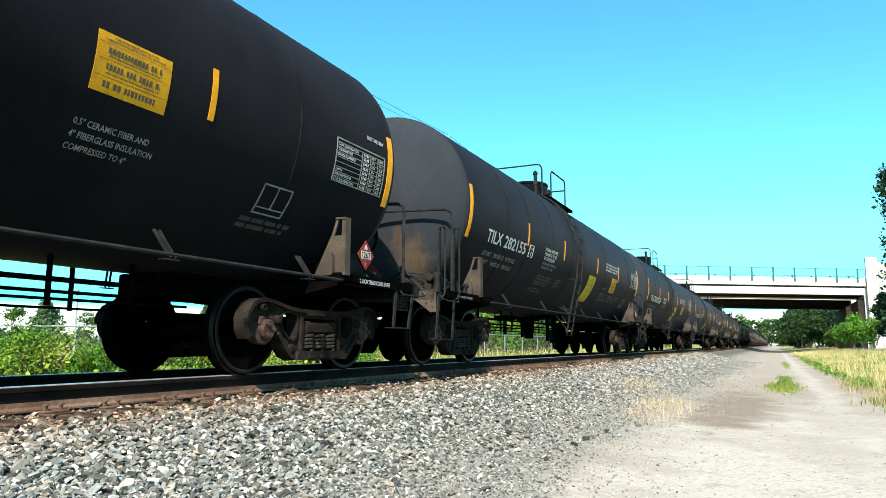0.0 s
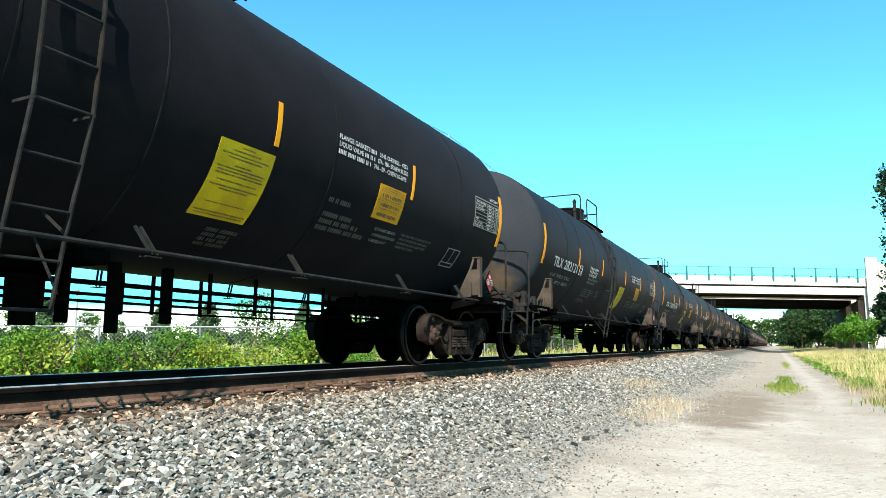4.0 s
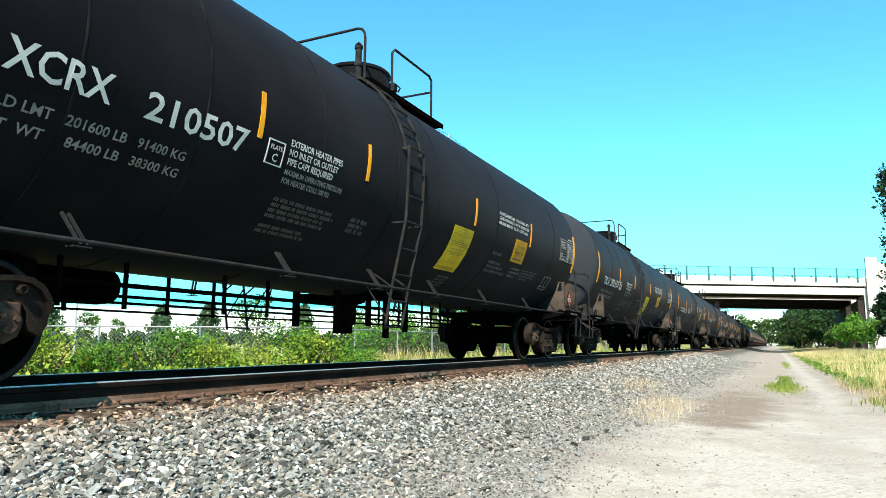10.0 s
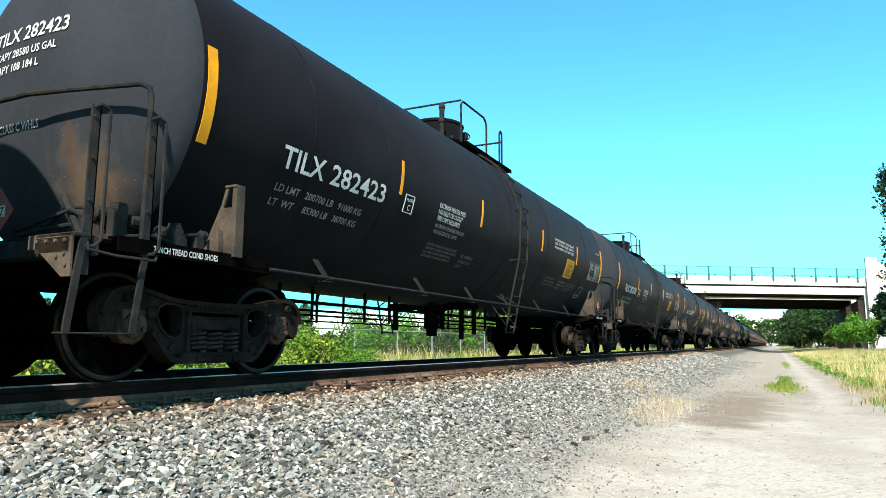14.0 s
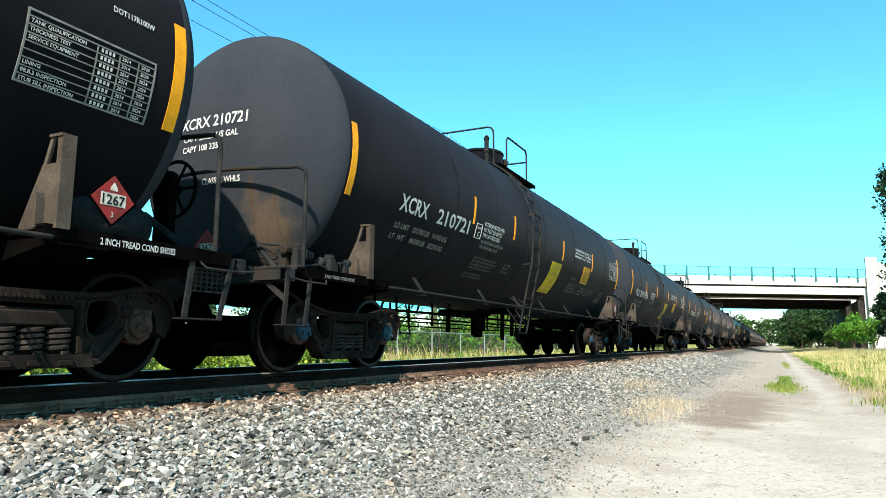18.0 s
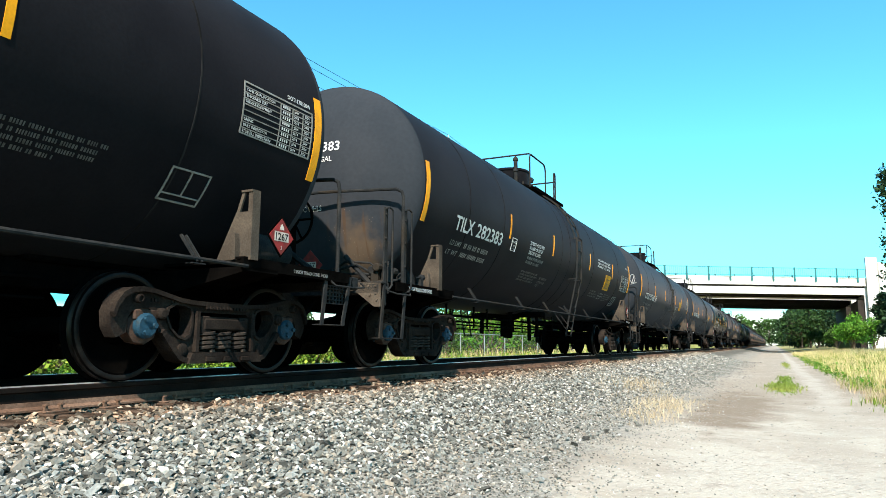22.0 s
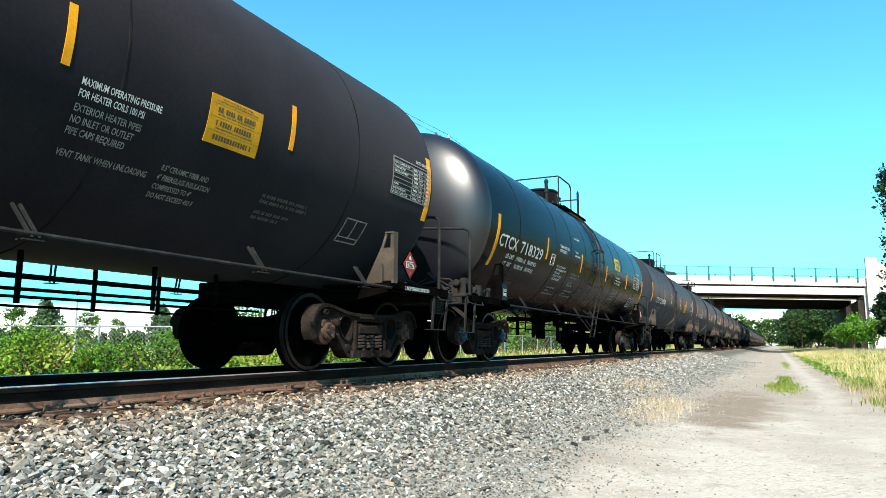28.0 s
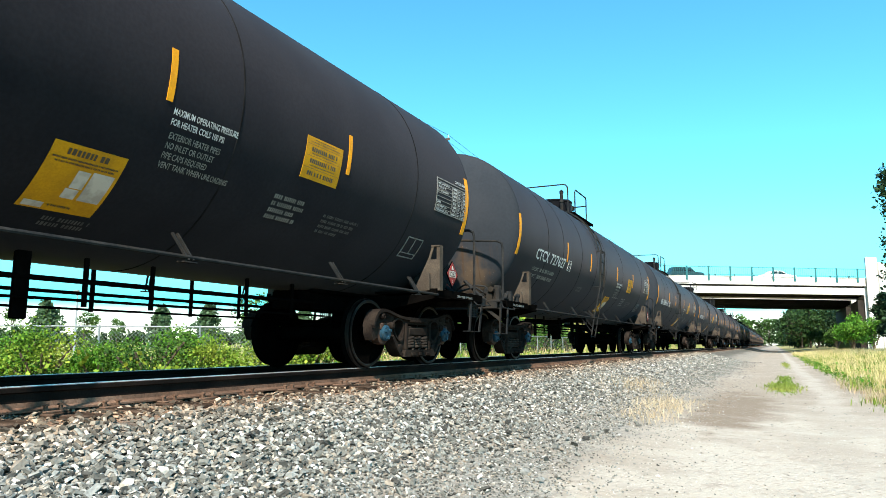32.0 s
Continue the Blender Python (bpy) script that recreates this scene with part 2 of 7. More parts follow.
GRASS_GREEN = material("green_grass_blades", (0.095, 0.155, 0.02), 0.6, second=(0.19, 0.215, 0.045), scale=0.5, spread=0.45, island=True, spec=0.1)
GRASS_DRY = material("dry_yellow_grass_blades", (0.47, 0.39, 0.2), 0.7, second=(0.4, 0.34, 0.15), scale=0.45, spread=0.35, island=True, spec=0.05)
GRASS_PALE = material("bleached_grass_blades", (0.42, 0.34, 0.22), 0.75, second=(0.3, 0.23, 0.14), scale=0.6, spread=0.3, island=True)
WEED = material("yellow_green_weed_leaves", (0.09, 0.175, 0.016), 0.6, second=(0.2, 0.24, 0.03), scale=0.9, spread=0.35, island=True, spec=0.1)
CAR_DARK = material("dark_teal_car_paint", (0.01, 0.03, 0.035), 0.3, second=(0.012, 0.035, 0.04), scale=2)
CAR_WHITE = material("white_car_paint", (0.75, 0.75, 0.74), 0.3, second=(0.7, 0.7, 0.69), scale=2)
CAR_GLASS = material("dark_car_glass", (0.008, 0.01, 0.012), 0.08)
TYRE = material("black_rubber", (0.01, 0.01, 0.01), 0.8, grain=0.2)
ASPHALT = material("grey_asphalt", (0.06, 0.06, 0.06), 0.9, second=(0.045, 0.045, 0.045), scale=1.0, grain=0.2)
EMBANKMENT = material("dry_grass_slope", (0.2, 0.22, 0.06), 0.95, second=(0.3, 0.26, 0.1), scale=0.4, grain=0.3, spec=0.1)


# ---- mesh helpers ----
class Shape:
    """Collects vertices and faces of one mesh."""

    def __init__(self):
        self.v, self.f = [], []

    def add(self, verts, faces):
        o = len(self.v)
        self.v += [tuple(p) for p in verts]
        self.f += [tuple(i + o for i in q) for q in faces]
        return self

    def box(self, x0, x1, y0, y1, z0, z1, c=0.0):
        """A box; c cuts its long edges."""
        if c <= 0:
            v = [(x, y, z) for z in (z0, z1) for x, y in ((x0, y0), (x1, y0), (x1, y1), (x0, y1))]
            return self.add(v, [(3, 2, 1, 0), (4, 5, 6, 7), (0, 1, 5, 4), (1, 2, 6, 5), (2, 3, 7, 6), (3, 0, 4, 7)])
        ring = [(x0 + c, y0), (x1 - c, y0), (x1, y0 + c), (x1, y1 - c), (x1 - c, y1), (x0 + c, y1), (x0, y1 - c), (x0, y0 + c)]
        inner = [(x0 + 2 * c, y0 + c), (x1 - 2 * c, y0 + c), (x1 - c, y0 + 2 * c), (x1 - c, y1 - 2 * c), (x1 - 2 * c, y1 - c), (x0 + 2 * c, y1 - c), (x0 + c, y1 - 2 * c), (x0 + c, y0 + 2 * c)]
        rows = [[(x, y, z0) for x, y in inner], [(x, y, z0 + c) for x, y in ring], [(x, y, z1 - c) for x, y in ring], [(x, y, z1) for x, y in inner]]
        return self.rings(rows)

    def rings(self, rows, caps=True, closed=True):
        n = len(rows[0])
        v = [p for r in rows for p in r]
        f = []
        for i in range(len(rows) - 1):
            for j in range(n if closed else n - 1):
                k = (j + 1) % n
                f.append((i * n + j, i * n + k, (i + 1) * n + k, (i + 1) * n + j))
        if caps:
            f += [tuple(range(n - 1, -1, -1)), tuple(range((len(rows) - 1) * n, len(rows) * n))]
        return self.add(v, f)

    def tube(self, path, r, n=8):
        """A round bar along a path."""
        path = [Vector(p) for p in path]
        rows, up = [], None
        for i, p in enumerate(path):
            d = (path[min(i + 1, len(path) - 1)] - path[max(i - 1, 0)]).normalized()
            if up is None:
                up = d.orthogonal().normalized()
            up = (up - d * up.dot(d)).normalized()
            s = d.cross(up)
            rows.append([p + (up * math.cos(a) + s * math.sin(a)) * r for a in (2 * math.pi * j / n for j in range(n))])
        return self.rings(rows)

    def lathe(self, profile, axis, at=(0, 0, 0), n=24, caps=True):
        """profile: (radius, height along axis) pairs."""
        rows = []
        for r, h in profile:
            row = []
            for j in range(n):
                a = 2 * math.pi * j / n
                c, s = r * math.cos(a), r * math.sin(a)
                p = {"x": (h, c, s), "y": (s, h, c), "z": (c, s, h)}[axis]
                row.append((p[0] + at[0], p[1] + at[1], p[2] + at[2]))
            rows.append(row)
        return self.rings(rows, caps)

    def plate(self, outline, axis, lo, hi):
        """A flat outline pushed along an axis. axis x takes (y, z) pairs, y takes (x, z), z takes (x, y)."""
        def put(a, b, h):
            return {"x": (h, a, b), "y": (a, h, b), "z": (a, b, h)}[axis]
        return self.rings([[put(a, b, lo) for a, b in outline], [put(a, b, hi) for a, b in outline]])

    def mesh(self, name, mat, smooth=0.0):
        me = bpy.data.meshes.new(name)
        me.from_pydata(self.v, [], self.f)
        bm = bmesh.new()
        bm.from_mesh(me)
        bmesh.ops.recalc_face_normals(bm, faces=bm.faces[:])
        bm.to_mesh(me)
        bm.free()
        me.materials.append(mat)
        if smooth:
            me.shade_smooth()
            me.set_sharp_from_angle(angle=radians(smooth))
        return me


def part(name, shape, mat, parent, label="", smooth=35.0):
    """Links a shape as one mesh object under a thing or a part."""
    ob = new(name, shape if isinstance(shape, bpy.types.Mesh) else shape.mesh(name, mat, smooth))
    ob.parent = parent
    if label:
        ob["label"] = label
    return ob


def thing(name, label, category, m=None, group="", kind=""):
    ob = new(name)
    ob.empty_display_size = 0.3
    if m:
        ob.matrix_basis = m
    return tagged(ob, label, category, group, kind)


def single(name, shape, mat, label, category="", group="", kind="", m=None, smooth=35.0):
    ob = new(name, shape if isinstance(shape, bpy.types.Mesh) else shape.mesh(name, mat, smooth))
    if m:
        ob.matrix_basis = m
    return tagged(ob, label, category, group, kind)


def bulk(name, verts, faces, mat, label, category="", kind="stuff"):
    me = bpy.data.meshes.new(name)
    me.from_pydata(verts, [], faces)
    me.materials.append(mat)
    return tagged(new(name, me), label, category, kind=kind)


# ---- the car ----
R, AXIS = 1.54, 2.54
BOLSTER = 1.96
TEXTS = {}


def flat_text(words, size):
    """Outline letters as a flat triangle mesh of the given capital height."""
    key = (words, size)
    if key not in TEXTS:
        cu = bpy.data.curves.new("letters", "FONT")
        cu.body, cu.size, cu.resolution_u, cu.fill_mode = words, size * 1.38, 2, "FRONT"
        cu.offset = size * 0.022
        ob = bpy.data.objects.new("letters", cu)
        me = bpy.data.meshes.new_from_object(ob)
        x0 = min(v.co.x for v in me.vertices)
        TEXTS[key] = ([(v.co.x - x0, v.co.y, 0.0) for v in me.vertices], [tuple(p.vertices) for p in me.polygons])
        bpy.data.objects.remove(ob)
        bpy.data.curves.remove(cu)
        bpy.data.meshes.remove(me)
    return TEXTS[key]


def wrap(y, angle, off=0.006, r=R):
    """A point on the tank: y along the car, angle in degrees above its middle."""
    a = radians(angle)
    return ((r + off) * math.cos(a), y, AXIS + (r + off) * math.sin(a))


def tank_text(words, y, angle, size, squeeze=1.0, off=0.009):
    """Letters bent round the tank, from y on, with their foot at the angle."""
    v, f = flat_text(words, size)
    s = Shape()
    s.add([wrap(y + p[0] * squeeze, angle + math.degrees(p[1] / R), off) for p in v], f)
    return s


def text_width(words, size):
    return max(p[0] for p in flat_text(words, size)[0])


def tank_sheet(s, y0, y1, a0, a1, off=0.005, n=6, skew=0.0):
    """A thin sheet bent round the tank; a0 below a1."""
    rows = []
    for o in (0.0, off):
        for i in range(n + 1):
            a = a0 + (a1 - a0) * i / n
            d = skew * (i / n)
            rows.append([wrap(y0 + d, a, o), wrap(y1 + d, a, o)])
    v = [p for r in rows for p in r]
    k = 2 * (n + 1)
    f = []
    for i in range(n):
        f.append((k + 2 * i, k + 2 * i + 1, k + 2 * i + 3, k + 2 * i + 2))
    ring = [2 * i for i in range(n + 1)]
    for i in range(n):
        f.append((2 * i, 2 * i + 2, k + 2 * i + 2, k + 2 * i))
        f.append((2 * i + 1, k + 2 * i + 1, k + 2 * i + 3, 2 * i + 3))
    f += [(0, k, k + 1, 1), (2 * n, 2 * n + 1, k + 2 * n + 1, k + 2 * n)]
    s.add(v, f)
    return s


def flat_bar(s, y0, y1, a0, a1, off):
    s.add([wrap(y0, a0, off), wrap(y1, a0, off), wrap(y1, a1, off), wrap(y0, a1, off)], [(0, 1, 2, 3)])


def bars(lines, y, angle, size, pitch, seed):
    """Rows of small plain bars where writing cannot be read: lengths of the lines in metres."""
    rnd = random.Random(seed)
    s = Shape()
    for i, length in enumerate(lines):
        a = angle - math.degrees(pitch * i / R)
        x = 0.0
        while x < length:
            for j in range(rnd.randint(2, 8)):
                w = size * rnd.uniform(0.28, 0.5)
                if x + w > length:
                    break
                flat_bar(s, y + x, y + x + w, a, a + math.degrees(size / R), 0.006)
                x += w + size * 0.24
            x += size * 0.55
    return s


def wheel_mesh():
    """An axle with two flanged wheels, turning about x."""
    s = Shape()
    s.lathe([(0.07, -0.95), (0.085, -0.8), (0.095, -0.7), (0.085, 0.0), (0.095, 0.7), (0.085, 0.8), (0.07, 0.95)], "x", n=14)
    for e in (1, -1):
        prof = [(0.10, 0.69), (0.14, 0.70), (0.16, 0.745), (0.36, 0.775), (0.385, 0.79), (0.39, 0.815)]
        back = [(0.448, 0.815), (0.457, 0.805), (0.459, 0.74), (0.47, 0.712), (0.483, 0.705), (0.483, 0.69), (0.46, 0.678), (0.38, 0.68), (0.36, 0.71), (0.16, 0.70), (0.14, 0.67), (0.10, 0.67)]
        s.lathe([(r, h * e) for r, h in prof + back], "x", n=40, caps=False)
    return s


def rim_mesh():
    """The worn bright outer face of a wheel's rim."""
    s = Shape()
    s.lathe([(0.405, 0.816), (0.41, 0.819), (0.442, 0.819), (0.447, 0.816)], "x", n=40, caps=False)
    s.lathe([(0.4575, 0.8), (0.46, 0.795), (0.4615, 0.745), (0.46, 0.742)], "x", n=40, caps=False)
    return s


def cap_mesh(e):
    s = Shape()
    s.lathe([(0.12, 0.87 * e), (0.125, 0.9 * e), (0.125, 1.02 * e), (0.105, 1.05 * e), (0.105, 1.09 * e), (0.085, 1.11 * e), (0.03, 1.11 * e)], "x", n=20)
    for j in range(3):
        a = 2 * math.pi * j / 3
        s.lathe([(0.022, 1.105 * e), (0.022, 1.135 * e)], "x", (0, 0.06 * math.cos(a), 0.06 * math.sin(a)), n=6)
    return s


def pierced(outer, holes, x0, x1):
    """A thick plate in the y-z plane with holes through it."""
    bm = bmesh.new()
    edges = []
    for loop in [outer] + holes:
        vs = [bm.verts.new((x0, y, z)) for y, z in loop]
        edges += [bm.edges.new((vs[k], vs[(k + 1) % len(vs)])) for k in range(len(vs))]
    bmesh.ops.triangle_fill(bm, use_beauty=True, use_dissolve=False, edges=edges)
    got = bmesh.ops.extrude_face_region(bm, geom=bm.faces[:])
    for g in got["geom"]:
        if isinstance(g, bmesh.types.BMVert):
            g.co.x = x1
    bm.verts.index_update()
    s = Shape().add([v.co.copy() for v in bm.verts], [[v.index for v in f.verts] for f in bm.faces])
    bm.free()
    return s


def side_frame(e):
    """A cast side frame, about the truck's centre at y = 0."""
    half = [(0.44, 0.14), (0.54, 0.17), (0.62, 0.25), (0.745, 0.40), (0.765, 0.5), (0.79, 0.58), (0.86, 0.6), (0.94, 0.6), (1.01, 0.58), (1.05, 0.52), (1.06, 0.40), (1.15, 0.36), (1.2, 0.44), (1.215, 0.56), (1.19, 0.64), (1.13, 0.72), (1.05, 0.762), (0.95, 0.775), (0.84, 0.765), (0.72, 0.74), (0.56, 0.705), (0.4, 0.69), (0.15, 0.685)]
    outer = half + [(-y, z) for y, z in half[::-1]]
    window = [(0.405, 0.56), (0.425, 0.615), (0.5, 0.64), (0.59, 0.64), (0.655, 0.605), (0.67, 0.54), (0.625, 0.45), (0.55, 0.385), (0.48, 0.365), (0.425, 0.395), (0.405, 0.47)]
    middle = [(-0.33, 0.25), (0.33, 0.25), (0.33, 0.56), (0.29, 0.59), (-0.29, 0.59), (-0.33, 0.56)]
    x0, x1 = sorted((0.93 * e, 1.06 * e))
    s = pierced(outer, [window, [(-y, z) for y, z in window[::-1]], middle], x0, x1)
    o0, o1 = sorted((1.06 * e, 1.105 * e))
    top = [(y, z) for y, z in half[13:]] + [(-y, z) for y, z in half[13:][::-1]]
    for a, b in zip(top, top[1:]):
        s.plate([a, b, (b[0] * 0.985, b[1] - 0.04), (a[0] * 0.985, a[1] - 0.04)], "x", o0, o1)
    for g in (1, -1):
        s.plate([(g * 0.33, 0.24), (g * 0.365, 0.24), (g * 0.365, 0.6), (g * 0.33, 0.6)], "x", o0, o1)
        low = [(0.745, 0.40), (0.62, 0.25), (0.54, 0.17), (0.44, 0.14)]
        for a, b in zip(low, low[1:]):
            s.plate([(g * a[0], a[1]), (g * b[0], b[1]), (g * (b[0] - 0.03), b[1] + 0.035), (g * (a[0] - 0.03), a[1] + 0.035)], "x", o0, o1)
    s.plate([(-0.46, 0.14), (0.46, 0.14), (0.42, 0.235), (-0.42, 0.235)], "x", *sorted((1.06 * e, 1.13 * e)))
    for y in (-0.22, 0.0, 0.22):
        s.box(*sorted((1.13 * e, 1.15 * e)), y - 0.06, y + 0.06, 0.15, 0.2, 0.008)
    # raised rim round each triangular window, cast marks and a round boss
    for g in (1, -1):
        rim = [(g * y, z) for y, z in window]
        cy, cz = sum(p[0] for p in rim) / len(rim), sum(p[1] for p in rim) / len(rim)
        for (ay, az), (by, bz) in zip(rim, rim[1:] + rim[:1]):
            s.plate([(ay, az), (by, bz), (by + (by - cy) * 0.16, bz + (bz - cz) * 0.16), (ay + (ay - cy) * 0.16, az + (az - cz) * 0.16)], "x", *sorted((1.055 * e, 1.082 * e)))
        s.lathe([(0.05, 1.05 * e), (0.05, 1.085 * e), (0.035, 1.09 * e), (0.02, 1.09 * e)], "x", (0, g * 0.49, 0.265), 14)
        s.lathe([(0.036, 1.05 * e), (0.036, 1.115 * e), (0.024, 1.12 * e), (0.02, 1.1 * e)], "x", (0, g * 0.98, 0.675), 12)
        s.lathe([(0.05, 1.05 * e), (0.05, 1.1 * e), (0.03, 1.12 * e)], "x", (0, g * 0.74, 0.56), 12)
        for y0, n in ((0.83, 3), (0.62, 4), (0.5, 3)):
            for i in range(n):
                y = g * (y0 - i * 0.034)
                s.box(*sorted((1.055 * e, 1.072 * e)), y - 0.011, y + 0.011, 0.655, 0.69)
    for i in range(13):
        s.box(*sorted((1.1 * e, 1.118 * e)), -0.27 + i * 0.042, -0.243 + i * 0.042, 0.622, 0.648)
    return s


def springs(e):
    """The spring nest under the bolster's end."""
    s = Shape()
    for y in (-0.2, 0.0, 0.2):
        path = []
        for i in range(45):
            a = i / 44 * 2 * math.pi * 4.5
            path.append((e * 1.05 + 0.062 * math.cos(a), y + 0.08 * math.sin(a), 0.245 + 0.18 * i / 44))
        s.tube(path, 0.017, 5)
    return s


def bolster_end(e):
    s = Shape()
    x0, x1 = sorted((0.9 * e, 1.1 * e))
    s.box(x0, x1, -0.27, 0.27, 0.435, 0.54, 0.012)
    s.box(x0, x1 - 0.03 * e, -0.24, 0.24, 0.54, 0.555)
    for y in (-0.3, 0.18):
        a, b = sorted((1.0 * e, 1.09 * e))
        s.box(a, b, y, y + 0.12, 0.4, 0.56, 0.01)
    return s


def truck(car, yc, blue):
    """One truck's parts about y = yc of the car; the wheelsets turn."""
    out = []
    for e in (1, -1):
        f = part("side_frame", FRAME[e], None, car, "rust-brown cast steel side frame" if e > 0 else "")
        f.location = (0, yc, 0)
        g = part("spring_nest", SPRING[e], None, f)
        b = part("bolster_end", BOLSTER_END[e], None, f)
        for h in (-0.889, 0.889):
            s = Shape()
            x0, x1 = sorted((0.93 * e, 1.075 * e))
            s.box(x0, x1, h - 0.115, h + 0.115, 0.50, 0.59, 0.012)
            s.lathe([(0.155, 0.93 * e), (0.155, 1.04 * e), (0.128, 1.05 * e)], "x", (0, h, 0.457), 9)
            part("bearing_adapter", s, CAP_RUST, f, "rusty bearing adapter")
    s = Shape()
    s.box(-0.95, 0.95, -0.2, 0.2, 0.44, 0.62, 0.02)
    s.box(-0.25, 0.25, -0.25, 0.25, 0.62, 0.72, 0.02)
    part("truck_bolster", s, FITTING, car).location = (0, yc, 0)
    for h in (-1, 1):
        s = Shape()
        s.box(-0.8, 0.8, h * 0.37 - 0.05, h * 0.37 + 0.05, 0.33, 0.42, 0.01)
        for e in (1, -1):
            x0, x1 = sorted((0.69 * e, 0.8 * e))
            s.box(x0, x1, h * 0.40 - 0.03, h * 0.40 + 0.05, 0.30, 0.62, 0.012)
        part("brake_beam", s, FITTING, car).location = (0, yc, 0)
        w = part("wheelset", WHEELS, None, car)
        w.location = (0, yc + h * 0.889, 0.457)
        part("wheel_rim", RIM, None, w, "worn bright steel rim")
        for e in (1, -1):
            part("bearing_cap", CAPS[e, bool(blue)], None, w, "round bearing cap")
        out.append(w)
    return out


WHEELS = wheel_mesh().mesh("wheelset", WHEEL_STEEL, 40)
RIM = rim_mesh().mesh("wheel_rim", RIM_STEEL, 40)
FRAME = {e: side_frame(e).mesh("side_frame", TRUCK_STEEL, 30) for e in (1, -1)}
SPRING = {e: springs(e).mesh("spring_nest", SPRING_STEEL, 40) for e in (1, -1)}
BOLSTER_END = {e: bolster_end(e).mesh("bolster_end", TRUCK_STEEL, 30) for e in (1, -1)}
CAPS = {(e, b): cap_mesh(e).mesh("bearing_cap", CAP_BLUE if b else CAP_RUST, 30) for e in (1, -1) for b in (True, False)}


def shell_shape(head):
    """The cylinder with its domed ends; head: only one domed end."""
    s = Shape()
    depth, start = 0.52, 1.2
    dome = [(R * math.cos(radians(a)), start - depth * math.sin(radians(a))) for a in (86, 78, 70, 60, 50, 40, 30, 20, 12, 6, 0)]
    if head:
        s.lathe([(0.001, start - depth)] + dome, "y", (0, 0, AXIS), 72, False)
    else:
        s.lathe([(R, start), (R, CAR * 0.25), (R, CAR * 0.5), (R, CAR * 0.75), (R, CAR - start)], "y", (0, 0, AXIS), 72, False)
    return s


def mirror(pts):
    return [(x, CAR - y, z) for x, y, z in pts]


def ends(s, make):
    """The same pieces at both ends of the car."""
    a = Shape()
    make(a)
    s.add(a.v, a.f)
    s.add(mirror(a.v), a.f)
    return s


def stand_shape(e, yp):
    """A bracket under the tank: a sloping cross plate with a notch, a side flange and a cap."""
    s = Shape()
    s.plate([(1.12 * e, 1.06), (1.51 * e, 1.06), (1.51 * e, 1.5), (1.34 * e, 1.5)], "y", yp, yp + 0.02)
    s.plate([(1.34 * e, 1.49), (1.375 * e, 1.49), (1.44 * e, 1.69), (1.405 * e, 1.69)], "y", yp + 0.001, yp + 0.021)
    s.plate([(1.48 * e, 1.5), (1.51 * e, 1.5), (1.51 * e, 1.68), (1.48 * e, 1.68)], "y", yp, yp + 0.02)
    return s


def stand_flange(e, yp):
    return Shape().box(*sorted((1.51 * e, 1.53 * e)), yp, yp + 0.1, 1.06, 1.68).box(*sorted((1.4 * e, 1.53 * e)), yp - 0.01, yp + 0.1, 1.68, 1.70)


def stand_gusset(e, yp):
    return Shape().plate([(1.36 * e, 1.062), (1.4 * e, 1.062), (1.4 * e, 1.2), (1.385 * e, 1.3), (1.36 * e, 1.2)], "y", yp - 0.06, yp)


def valve_cluster(seed, x0, x1, y0, y1, z1):
    """Small castings, caps and bolts crowded on a bracket."""
    rv = random.Random(seed + 5)
    s = Shape().box(x0, x1, y0, y1, 1.05, 1.12, 0.01)
    for i in range(11):
        x, y = rv.uniform(x0, x1 - 0.05), rv.uniform(y0, y1 - 0.05)
        w, d, h = rv.uniform(0.05, 0.12), rv.uniform(0.05, 0.12), rv.uniform(0.08, z1 - 1.1)
        if i % 3:
            s.box(x, min(x1, x + w), y, min(y1, y + d), 1.1, 1.1 + h, 0.008)
            s.box(x + 0.01, min(x1, x + w) - 0.01, y + 0.01, min(y1, y + d) - 0.01, 1.1 + h, 1.118 + h)
        else:
            s.lathe([(0.04, y - 0.05), (0.055, y - 0.04), (0.055, y + 0.06), (0.03, y + 0.08)], "y", (x, 0, 1.14 + h * 0.6), 9)
    return s


END_MESHES = {}


def end_part(name, key, make, car, m, mat, label=""):
    """A part of a car's end; alike ones share their mesh, and m mirrors it to the other end."""
    if (name, key, m) not in END_MESHES:
        s = make()
        END_MESHES[name, key, m] = (Shape().add(mirror(s.v), s.f) if m else s).mesh(name, mat, 35)
    return part(name, END_MESHES[name, key, m], None, car, label)


